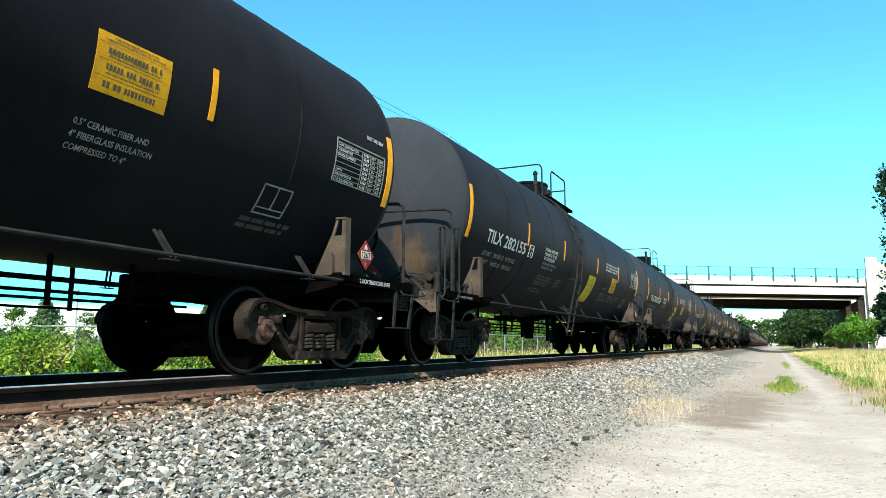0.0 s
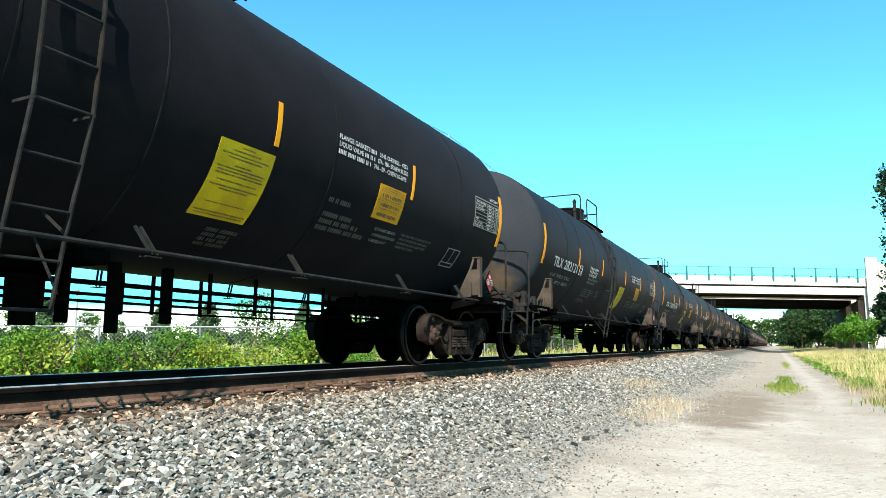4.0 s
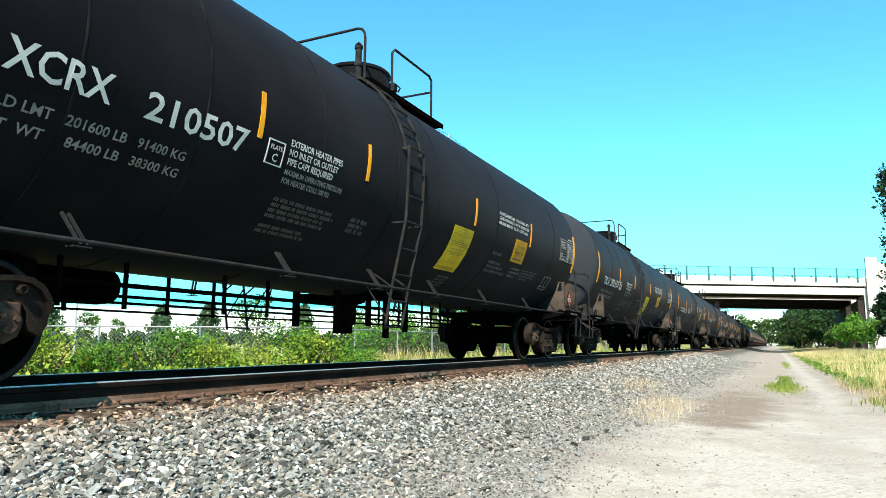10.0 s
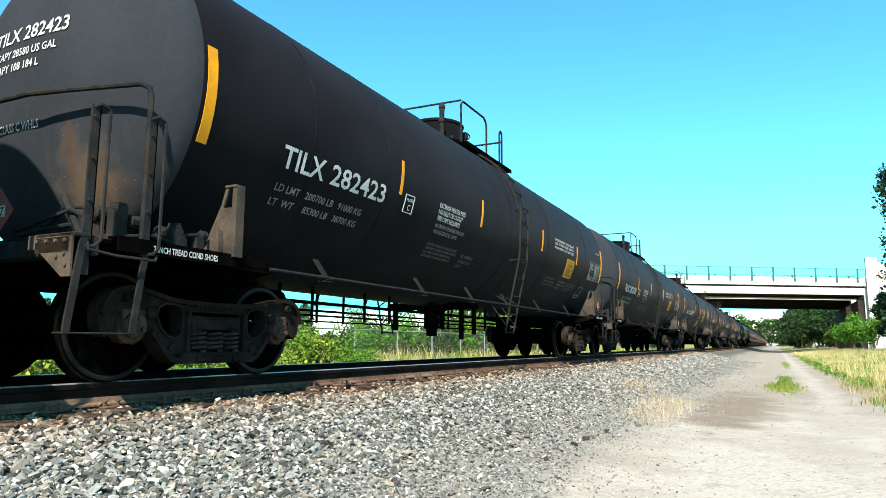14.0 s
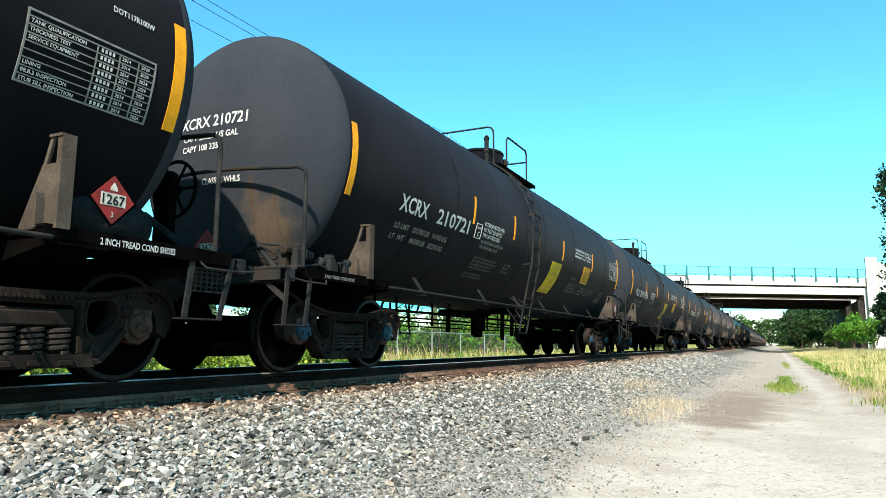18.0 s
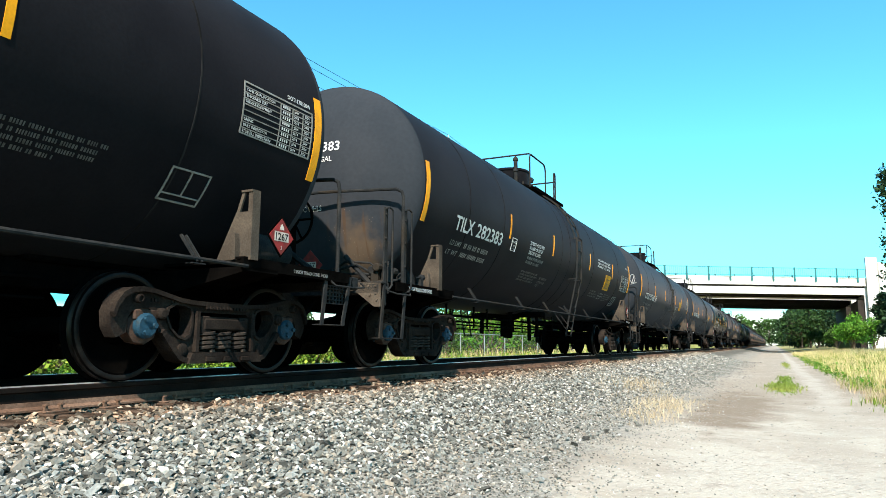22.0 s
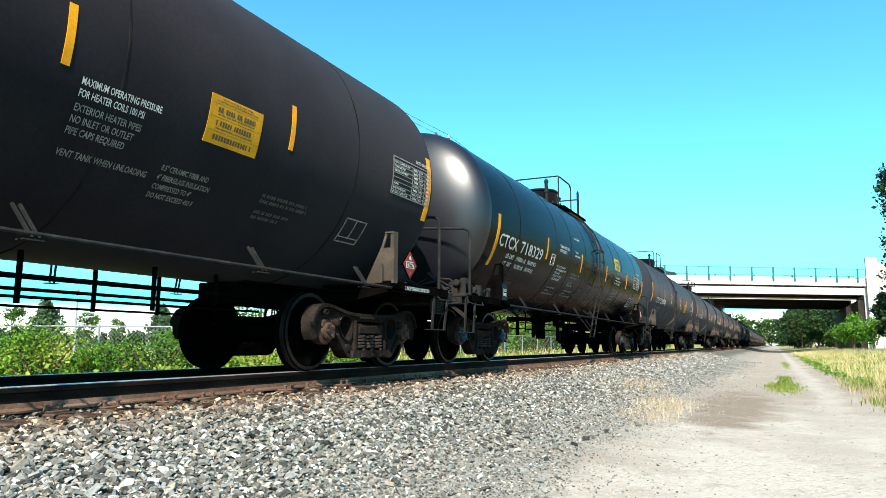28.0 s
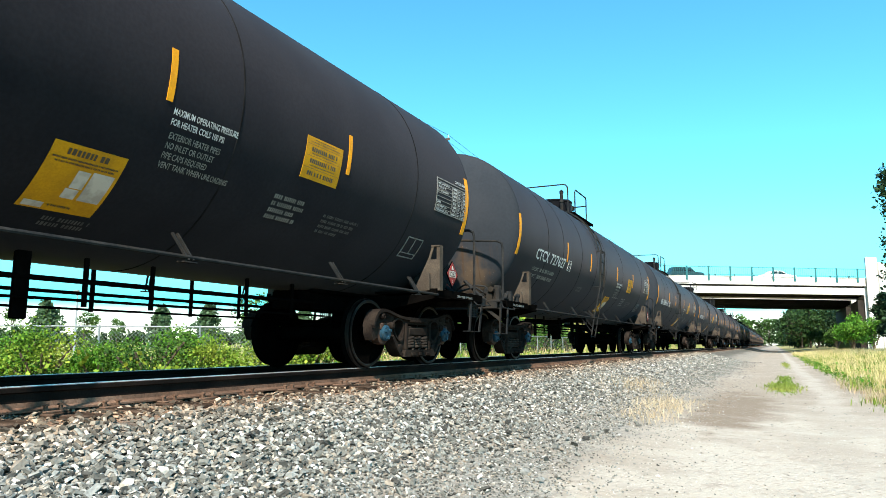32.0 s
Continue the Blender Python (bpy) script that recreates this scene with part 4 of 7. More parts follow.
    tel = [(0.94, 0.012, 0.6), (0.88, 0.012, 0.8), (0.82, 0.006, 0.95), (0.71, 0.045, 0.72), (0.61, 0.012, 0.7), (0.55, 0.006, 0.95), (0.44, 0.045, 0.72), (0.33, 0.012, 0.7), (0.27, 0.006, 0.95), (0.15, 0.045, 0.72)]
    if kind == "mid":
        tagged(part("tank_lettering", lines_of(ext, 5.69, -11.0, 0.068, 0.092, 0.88), LETTER, car, smooth=0), kind="stuff")
        tagged(part("tank_lettering", lines_of(mx, 5.69, -21.6, 0.058, 0.088, 0.98), DULL_LETTER, car, smooth=0), kind="stuff")
        tagged(part("faded_lettering", bars([1.0, 1.05, 0.9, 0.95], 5.7, -32, 0.04, 0.062, 3), FAINT_LETTER, car, smooth=0), kind="stuff")
        gasket_lines(car, 11.27, 0.4)
        tagged(part("faded_lettering", bars([0.46], 6.9, -34.0, 0.055, 0.075, 22), FAINT_LETTER, car, smooth=0), kind="stuff")
        tagged(part("faded_lettering", lines_of(["INTERIOR LINED", "05-2017"], 6.9, -37.4, 0.055, 0.08, 0.44), FAINT_LETTER, car, smooth=0), kind="stuff")
        yellow_sheet(car, 12.33, 12.97, -26.4, -10.2, tel, 6, "orange-yellow emergency notice sheet", LABEL_ORANGE)
        tagged(part("faded_lettering", bars([0.85, 0.8, 0.8, 0.5], 12.83, -31.5, 0.035, 0.06, 9), FAINT_LETTER, car, smooth=0), kind="stuff")
        tagged(part("faded_lettering", lines_of(["0.5\" CERAMIC FIBER AND", "4\" FIBERGLASS INSULATION", "COMPRESSED TO 4\""], 12.17, -31.8, 0.04, 0.08, 0.58), DULL_LETTER, car, smooth=0), kind="stuff")
        tagged(part("faded_lettering", bars([0.6, 0.75, 0.9], 11.2, -31.5, 0.045, 0.075, 8), FAINT_LETTER, car, smooth=0), kind="stuff")
    elif kind == "early":
        tagged(part("tank_lettering", lines_of(ext, 5.19, -11.0, 0.068, 0.092, 0.88), LETTER, car, smooth=0), kind="stuff")
        tagged(part("tank_lettering", lines_of(mx, 5.19, -21.6, 0.058, 0.088, 0.98), DULL_LETTER, car, smooth=0), kind="stuff")
        tagged(part("faded_lettering", bars([1.0, 1.05, 0.9, 0.95, 0.0, 0.7, 0.75], 5.2, -32, 0.04, 0.062, 3), FAINT_LETTER, car, "faded illegible lettering", 0), kind="stuff")
        tagged(part("faded_lettering", bars([0.36, 0.3, 0.34], 6.55, -31.6, 0.05, 0.07, 4), FAINT_LETTER, car, smooth=0), kind="stuff")
        yellow_sheet(car, 9.12, 9.83, -44.6, -16.6, rows, 5, "yellow instruction sheet")
        gasket_lines(car, 10.78, 0.2)
        tagged(part("faded_lettering", bars([0.45, 0.0, 0.6, 0.75, 0.95], 10.82, -26, 0.055, 0.085, 8), FAINT_LETTER, car, smooth=0), kind="stuff")
        yellow_sheet(car, 11.71, 12.34, -27.0, -11.0, tel, 6, "orange-yellow emergency notice sheet", LABEL_ORANGE)
        tagged(part("faded_lettering", lines_of(["0.5\" CERAMIC FIBER AND", "4\" FIBERGLASS INSULATION", "COMPRESSED TO 4\""], 11.9, -32.2, 0.04, 0.08, 0.55), DULL_LETTER, car, smooth=0), kind="stuff")
        tagged(part("faded_lettering", bars([0.85, 0.8, 0.8, 0.5], 12.55, -31.5, 0.035, 0.06, 9), FAINT_LETTER, car, smooth=0), kind="stuff")
        tagged(part("faded_lettering", bars([0.4, 0.38, 0.38, 0.4], 9.45, -50, 0.045, 0.065, 10), FAINT_LETTER, car, smooth=0), kind="stuff")
    elif kind == "lead":
        yellow_sheet(car, 11.62, 12.27, -17.1, -1.0, tel, 6, "orange-yellow emergency notice sheet", LABEL_ORANGE)
        tagged(part("faded_lettering", lines_of(["0.5\" CERAMIC FIBER AND", "4\" FIBERGLASS INSULATION", "COMPRESSED TO 4\""], 11.59, -27.0, 0.05, 0.095, 0.7), DULL_LETTER, car, smooth=0), kind="stuff")
        tagged(part("faded_lettering", bars([0.72, 0.68], 13.5, -42.5, 0.05, 0.08, 9), FAINT_LETTER, car, smooth=0), kind="stuff")
    elif kind in ("grey", "dusk"):
        ym, ysh, yft = (10.8, 12.05, 11.7) if kind == "grey" else (10.51, 11.65, 11.37)
        tagged(part("tank_lettering", lines_of(mx, ym, -16.8, 0.055, 0.085, 0.68), LETTER, car, smooth=0), kind="stuff")
        tagged(part("faded_lettering", lines_of(ext + ["", "VENT TANK WHEN UNLOADING"], ym, -23.8, 0.055, 0.084, 0.76), DULL_LETTER, car, smooth=0), kind="stuff")
        yellow_sheet(car, ysh, ysh + 0.64, -20.0, -4.4, tel, 12, "orange-yellow emergency notice sheet", LABEL_ORANGE)
        tagged(part("faded_lettering", lines_of(["0.5\" CERAMIC FIBER AND", "4\" FIBERGLASS INSULATION", "COMPRESSED TO 4\"", "DO NOT EXCEED 450 F"], yft, -32.6, 0.05, 0.085, 0.56), DULL_LETTER, car, smooth=0), kind="stuff")
        tagged(part("faded_lettering", bars([0.7, 0.72, 0.0, 0.52, 0.4], ysh + 0.92, -32, 0.035, 0.06, 14), FAINT_LETTER, car, smooth=0), kind="stuff")
        tagged(part("faded_lettering", bars([0.42, 0.4], 7.6, -29.4, 0.045, 0.07, 15), FAINT_LETTER, car, smooth=0), kind="stuff")
    elif kind == "late":
        tagged(part("tank_lettering", lines_of(mx, 10.02, -15.6, 0.055, 0.085, 0.72), LETTER, car, smooth=0), kind="stuff")
        tagged(part("tank_lettering", lines_of(ext + ["VENT TANK WHEN UNLOADING"], 10.04, -22.8, 0.055, 0.082, 0.76), DULL_LETTER, car, smooth=0), kind="stuff")
        sh = yellow_sheet(car, 9.2, 9.79, -54.2, -32.3, [(0.9, 0.05, 0.6), (0.8, 0.015, 0.9), (0.75, 0.015, 0.8), (0.1, 0.02, 0.3)], 11, "orange-yellow notice sheet with white slips", LABEL_ORANGE)
        for a, b, c, d in ((0.45, 0.62, 0.42, 0.68), (0.65, 0.95, 0.25, 0.7), (0.42, 0.6, 0.25, 0.4), (0.05, 0.3, 0.03, 0.12)):
            w = 0.59
            part("white_slip", tank_sheet(Shape(), 9.2 + w * a, 9.2 + w * b, -54.2 + 21.9 * c, -54.2 + 21.9 * d, 0.007, 2), WHITE, sh)
        yellow_sheet(car, 11.68, 12.31, -20.4, -4.2, tel, 12, "orange-yellow emergency notice sheet", LABEL_ORANGE)
        tagged(part("faded_lettering", bars([0.5, 0.52, 0.4, 0.45], 11.45, -31, 0.045, 0.075, 13), DULL_LETTER, car, smooth=0), kind="stuff")
        tagged(part("faded_lettering", bars([0.7, 0.65, 0.6, 0.4], 12.3, -33, 0.035, 0.065, 14), FAINT_LETTER, car, smooth=0), kind="stuff")
        tagged(part("faded_lettering", bars([0.42, 0.4], 6.0, -32.5, 0.055, 0.085, 15), FAINT_LETTER, car, smooth=0), kind="stuff")
        tagged(part("faded_lettering", bars([0.4, 0.38], 9.45, -58, 0.045, 0.065, 16), FAINT_LETTER, car, smooth=0), kind="stuff")
    else:
        tagged(part("tank_lettering", lines_of(["THERMAL PROTECTION", "SYSTEM EQUIPPED"], 5.25, -3.2, 0.062, 0.1, 0.75), LETTER, car, smooth=0), kind="stuff")
        tagged(part("tank_lettering", lines_of(["HEATER COILS MAXIMUM", "OPERATING PRESSURE 100 PSI", "TESTED 08-2014", "NO INLET OR OUTLET", "PIPE CAPS REQUIRED"], 5.23, -19.8, 0.048, 0.075, 0.78), LETTER, car, smooth=0), kind="stuff")
        tagged(part("faded_lettering", bars([0.6, 0.3, 0.75], 5.24, -39, 0.04, 0.085, 18), DULL_LETTER, car, smooth=0), kind="stuff")
        tagged(part("tank_lettering", lines_of(["FLANGE GASKETS"], 6.49, 9.6, 0.045, 0.075, 0.5), LETTER, car, smooth=0), kind="stuff")
        tagged(part("tank_lettering", lines_of(["VENT TANK", "WHEN UNLOADING"], 6.52, -2.6, 0.045, 0.085, 0.45), LETTER, car, smooth=0), kind="stuff")
        tagged(part("faded_lettering", bars([0.7, 0.55, 0.0, 0.3, 0.45, 0.0, 0.7, 0.3, 0.85], 6.53, -22.5, 0.042, 0.072, 19), DULL_LETTER, car, smooth=0), kind="stuff")
        yellow_sheet(car, 11.08, 11.73, -0.6, 12.5, [(0.88, 0.02, 0.8), (0.7, 0.055, 0.75), (0.52, 0.02, 0.8), (0.3, 0.055, 0.75), (0.14, 0.02, 0.85)], 20, "bright yellow emergency notice sheet")
        tagged(part("tank_lettering", lines_of(["0.5 IN CERAMIC FIBER", "3.5 IN FIBERGLASS INSULATION", "DO NOT EXCEED 450 DEG F"], 11.12, -9.8, 0.045, 0.085, 0.8), LETTER, car, smooth=0), kind="stuff")
        tagged(part("faded_lettering", bars([0.75], 11.14, -25, 0.045, 0.085, 21), DULL_LETTER, car, smooth=0), kind="stuff")
        tagged(part("faded_lettering", lines_of(["62-6527CIT", "GNGM  08-2014", "LOT: R50530"], 11.14, -28.2, 0.05, 0.085, 0.46), DULL_LETTER, car, smooth=0), kind="stuff")
        tagged(part("faded_lettering", lines_of(["2 INCH TREAD COND. SHOES"], 2.36, -43.7, 0.055, 0.08, 0.8), FAINT_LETTER, car, smooth=0), kind="stuff")
        tagged(part("faded_lettering", lines_of(["60% EMPTY LOAD"], 2.35, -52.2, 0.065, 0.08, 0.64), FAINT_LETTER, car, smooth=0), kind="stuff")
        tagged(part("faded_lettering", lines_of(["ADJ. SCREW 4 TURNS NO ADJ BLOCK"], 2.6, -57.2, 0.06, 0.08, 1.4), FAINT_LETTER, car, smooth=0), kind="stuff")
        jack = part("jack_plate", Shape().box(1.505, 1.532, 1.68, 1.93, 1.07, 1.36), GLOSS_PAINT, car, "black plate with white lettering")
        for word, z in (("JACK", 1.215), ("HERE", 1.145)):
            v, f = flat_text(word, 0.055)
            w = max(p[0] for p in v)
            part("jack_lettering", Shape().add([(1.535, 1.735 + p[0] * 0.15 / w, z + p[1]) for p in v], f), LETTER, jack, smooth=0)
        part("red_patch", tank_sheet(Shape(), 2.26, 2.44, -50, -46.4, 0.005, 2), RED, car)


NUMBER_AT = {"early": (2.45, -19.4, 0.22, 2.28), "late": (2.27, -19.2, 0.225, 2.08), "gloss": (1.69, -19.2, 0.23, 2.43)}


def number_car(car, kind, mark, weights):
    """The car's own mark on its side and on its domed end."""
    y, a, size, width = NUMBER_AT[kind]
    if mark.startswith("TILX"):
        y, width = 2.3 if kind == "late" else 2.07, 1.93
    elif mark.startswith("XCRX"):
        width = 2.17
    letters, digits = mark.split(" ")
    share, gap = (0.385, 0.46) if kind == "gloss" else {"TILX": (0.357, 0.417), "XCRX": (0.356, 0.49), "CTCX": (0.406, 0.473)}[letters]
    s = lines_of([letters], y, a, size, 0.3, width * share)
    d = lines_of([digits], y + width * gap, a, size, 0.3, width * (1 - gap))
    tagged(part("car_number", s.add(d.v, d.f), LETTER, car, "white stencilled car number", 0), kind="stuff")
    if weights and kind == "gloss":
        tagged(part("load_lettering", lines_of(weights, y + 0.5, a - 6.3, 0.085, 0.15, 1.7), LETTER, car, smooth=0), kind="stuff")
    elif weights:
        tagged(part("load_lettering", lines_of(weights, y + 0.03, -28.1, 0.08, 0.153, 1.53), DULL_LETTER, car, smooth=0), kind="stuff")
    else:
        s = lines_of(["LD LMT", "LT  WT"], y + 0.03, -28.1, 0.08, 0.153, 0.4)
        b = bars([1.02, 0.98], y + 0.54, -28.1, 0.08, 0.153, 31)
        tagged(part("load_lettering", s.add(b.v, b.f), DULL_LETTER, car, smooth=0), kind="stuff")
    x0, z0 = (-0.58, 0.42) if mark.startswith("TILX") else (-0.56, 0.27)
    part("end_number", head_text(mark, x0, z0, 0.14, 1.03), LETTER, car, smooth=0)
    gallons, litres = CAPACITY.get(mark, ("CAPY 28600 US GAL", "CAPY 108 260 L"))
    for words, x, dz, width in ((gallons, x0 + 0.07, -0.15, 0.85), (litres, x0 + 0.06, -0.28, 0.66), ("CLASS C WHLS", -0.36 if mark.startswith("TILX") else -0.16, -0.42 - z0, 0.56)):
        tagged(part("end_lettering", head_text(words, x, z0 + dz, 0.075, width), LETTER, car, smooth=0), kind="stuff")


CAPACITY = {"TILX 282021": ("CAPY 28540 US GAL", "CAPY 108 032 L"), "TILX 282423": ("CAPY 28580 US GAL", "CAPY 108 184 L"), "XCRX 210721": ("CAPY 28620 US GAL", "CAPY 108 335 L")}


def head_text(words, x0, z0, size, width):
    """Letters on the domed end, from x0 on, with their foot z0 above its middle."""
    v, f = flat_text(words, size)
    w = max(p[0] for p in v)
    pts = []
    for p in v:
        x, z = x0 + p[0] * width / w, z0 + p[1]
        q = math.sqrt(max(0.0, 1 - (x * x + z * z) / R ** 2))
        pts.append((x, 1.2 - 0.52 * q - 0.008, AXIS + z))
    return Shape().add(pts, f)


LADDER_BEND = ((0.5, 1.305), (0.63, 1.325), (1.05, 1.4), (1.88, 1.585), (2.4, 1.612), (2.84, 1.62))


def ladder_out(z):
    """How far out the ladder stands at a height below its knee."""
    for (z0, x0), (z1, x1) in zip(LADDER_BEND, LADDER_BEND[1:]):
        if z <= z1:
            return x0 + (x1 - x0) * (z - z0) / (z1 - z0)
    return LADDER_BEND[-1][1]


def ladder_rungs():
    """Heights of the rungs and how far out they stand."""
    out = [(z, ladder_out(z)) for z in (0.53, 0.86, 1.19, 1.52, 1.86, 2.19, 2.52, 2.83)]
    return out + [(AXIS + 1.6 * math.sin(radians(a)), 1.6 * math.cos(radians(a))) for a in (22, 33, 44, 55)]


def ladder_side(e, yy):
    """One upright: leaning in below, straight beside the tank, then curving over it."""
    s = Shape()
    rows = [[((x + d) * e, yy + o, z) for d, o in ((-0.018, -0.006), (0.018, -0.006), (0.018, 0.006), (-0.018, 0.006))] for z, x in LADDER_BEND]
    s.rings(rows)
    rows = []
    for a in range(9, 66, 7):
        c, d = math.cos(radians(a)), math.sin(radians(a))
        rows.append([(r * c * e, yy + o, AXIS + r * d) for r, o in ((1.575, -0.006), (1.61, -0.006), (1.61, 0.006), (1.575, 0.006))])
    s.rings(rows)
    s.box(*sorted((1.4 * e, 1.63 * e)), yy - 0.008, yy + 0.008, 2.8, 2.83)
    s.box(*sorted((1.3 * e, 1.6 * e)), yy - 0.008, yy + 0.008, 1.84, 1.86)
    return s.v, s.f


def top_works(car, kind, far):
    """Manway, walkway and railings on top of the tank."""
    yc = 8.6
    s = Shape()
    s.lathe([(0.51, 3.9), (0.51, 4.45), (0.53, 4.47), (0.53, 4.5), (0.5, 4.53), (0.05, 4.55)], "z", (0, yc, 0), 28)
    man = part("manway_housing", s, BLACK_PAINT, car, "round black steel valve housing", 40)
    s = Shape()
    s.lathe([(0.66, 4.05), (0.66, 4.1)], "z", (0, yc, 0), 28)
    part("flange", s, FITTING, man)
    for j in range(0 if far else 10):
        a = 2 * math.pi * j / 10
        part("bolt", Shape().lathe([(0.024, 4.0), (0.024, 4.17)], "z", (0.61 * math.cos(a), yc + 0.61 * math.sin(a), 0), 6), RAILING, man)
    s = Shape()
    s.box(0.34, 0.48, yc + 0.32, yc + 0.44, 4.3, 4.44, 0.01)
    s.tube([(0.41, yc + 0.42, 4.4), (0.44, yc + 0.49, 4.45), (0.46, yc + 0.56, 4.42), (0.44, yc + 0.53, 4.35)], 0.014, 6)
    part("latch", s, RAILING, man)
    s = Shape()
    s.lathe([(0.05, 4.05), (0.05, 4.36), (0.066, 4.38), (0.066, 4.42), (0.048, 4.44), (0.048, 4.64), (0.062, 4.65), (0.062, 4.7), (0.03, 4.74), (0.01, 4.76)], "z", (0.38, 8.05, 0), 12)
    part("relief_valve", s, RAILING, man, "grey steel relief valve")
    y0, y1 = (7.7, 10.05) if kind == "early" else (8.2, 10.6)
    for e in (1, -1):
        s = Shape()
        for i in range(5):
            x = 0.42 + 0.075 * i
            s.box(*sorted((x * e, (x + 0.05) * e)), y0, y1, 4.0, 4.02)
        s.box(*sorted((0.79 * e, 0.805 * e)), y0, y1, 3.95, 4.03)
        n = 22
        for i in range(n):
            y = y0 + (y1 - y0) * (i + 0.5) / n
            s.box(*sorted((0.42 * e, 0.805 * e)), y - 0.012, y + 0.012, 3.96, 4.0)
        part("walkway_grating", s, FITTING, car, "black slotted steel walkway")
        x = 0.62 * e
        if kind == "early":
            ya, yb = 8.62, 9.95
            part("walkway_railing", Shape().tube([(x, ya, 3.95), (x, ya, 4.78), (x, ya + 0.08, 4.86), (x, yb - 0.08, 4.86), (x, yb, 4.8), (x, yb, 3.95)], 0.02), RAILING, car, "grey pipe guard railing")
        else:
            ya, yb = 8.38, 9.63
            part("walkway_railing", Shape().tube([(x, ya, 3.95), (x, ya, 4.8), (x, ya + 0.08, 4.88), (x, yb - 0.14, 4.88), (x, yb - 0.04, 4.82), (x, yb, 4.72), (x, yb, 3.95)], 0.02), RAILING, car, "grey pipe guard railing")
            part("walkway_railing", Shape().tube([(x, 10.36, 3.95), (x, 10.36, 4.8), (x, 10.4, 4.86), (x, 10.46, 4.86), (x, 10.5, 4.8), (x, 10.5, 3.95)], 0.02), RAILING, car)
    crossings = ((7.85, 4.86, True), (9.95, 4.6, False)) if kind == "early" else ((8.38, 4.88, False), (10.43, 4.62, False))
    for y, z, posts in crossings:
        path = [(0.62, y, z), (0.3, y, z), (-0.3, y, z), (-0.62, y, z)]
        if posts:
            path = [(0.62, y, 3.95), (0.62, y, z - 0.16), (0.605, y, z - 0.08), (0.56, y, z - 0.02), (0.48, y, z)] + path[1:3] + [(-0.9, y, z), (-0.96, y, z - 0.08), (-0.96, y, 3.6)]
        part("cross_railing", Shape().tube(path, 0.02), RAILING, car)


def belly(car, far, kind):
    """Outlet, heater pipes and brake rigging below the tank."""
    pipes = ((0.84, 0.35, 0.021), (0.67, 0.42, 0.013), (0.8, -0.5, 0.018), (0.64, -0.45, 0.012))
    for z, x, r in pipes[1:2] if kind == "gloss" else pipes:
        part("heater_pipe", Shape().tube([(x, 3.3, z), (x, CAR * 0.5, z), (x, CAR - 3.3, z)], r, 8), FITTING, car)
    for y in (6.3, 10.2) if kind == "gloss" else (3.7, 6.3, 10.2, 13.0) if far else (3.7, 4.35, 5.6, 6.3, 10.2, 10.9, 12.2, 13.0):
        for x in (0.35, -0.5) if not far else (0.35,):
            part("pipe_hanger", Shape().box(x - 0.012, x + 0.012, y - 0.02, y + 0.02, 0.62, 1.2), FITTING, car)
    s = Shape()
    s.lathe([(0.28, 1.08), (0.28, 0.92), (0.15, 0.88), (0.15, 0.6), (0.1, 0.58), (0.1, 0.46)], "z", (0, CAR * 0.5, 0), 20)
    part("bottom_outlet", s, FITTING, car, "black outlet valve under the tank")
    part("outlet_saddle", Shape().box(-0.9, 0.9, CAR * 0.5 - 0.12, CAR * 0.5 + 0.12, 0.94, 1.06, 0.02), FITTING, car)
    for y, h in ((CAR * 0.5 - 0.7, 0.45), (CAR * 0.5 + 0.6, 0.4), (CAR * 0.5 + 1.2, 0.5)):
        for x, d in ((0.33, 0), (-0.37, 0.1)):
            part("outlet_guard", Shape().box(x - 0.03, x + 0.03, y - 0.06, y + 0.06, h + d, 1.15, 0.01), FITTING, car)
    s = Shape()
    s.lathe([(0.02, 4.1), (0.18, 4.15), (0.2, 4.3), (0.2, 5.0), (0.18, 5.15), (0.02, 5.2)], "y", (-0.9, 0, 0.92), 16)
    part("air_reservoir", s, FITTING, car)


SEAMS = {"early": (2.95, 4.1, 5.73, 7.3, 8.46, 10.75, 14.05), "late": (2.75, 4.25, 7.9, 8.55, 9.11, 10.82, 13.9), "gloss": (2.65, 5.03, 6.2, 7.55, 8.75, 9.63, 10.9, 12.06, 14.35)}
LADDER = {"early": 7.4, "late": 8.85, "gloss": 8.75}
BANDS = {"early": ((1.3, -21, 10.5), (4.09, -12.6, 3.8), (6.6, -12.6, 3.8), (9.8, -13.2, 3.0), (12.5, -13, 4.0), (CAR - 1.25, -21, 11.8)),
         "mid": ((1.3, -21, 10.5), (4.58, -12.6, 3.8), (7.23, -12.6, 3.8), (10.44, -12.4, 3.6), (13.13, -12.4, 3.7), (CAR - 1.25, -21, 11.8)),
         "late": ((1.18, -21, 8.0), (4.45, -13, 3.7), (6.68, -12.8, 3.8), (9.96, -12.4, 3.5), (12.45, -13.2, 3.5), (CAR - 1.25, -21, 11.8)),
         "lead": ((1.3, -21, 10.5), (4.4, -13, 3.4), (7.0, -13.2, 3.3), (10.1, -12.8, 3.6), (12.73, -13.4, 3.4), (CAR - 1.25, -21, 11.8)),
         "dusk": ((1.3, -21, 10.5), (4.46, -12.8, 4.0), (7.1, -12.6, 3.7), (10.37, -13.8, 2.2), (12.73, -12.6, 4.1), (CAR - 1.25, -21, 11.8)),
         "grey": ((1.3, -21, 10.5), (4.46, -12.8, 4.0), (7.23, -12.6, 3.7), (10.57, -12.2, 3.5), (12.8, -11.9, 4.0), (CAR - 1.25, -21, 11.8)),
         "gloss": ((1.58, -34, 0.5), (4.4, -17, -0.2), (7.2, -17.5, -0.8), (9.96, -17.4, -0.8), (12.85, -16.8, -0.8), (CAR - 1.26, -33, 0.1))}


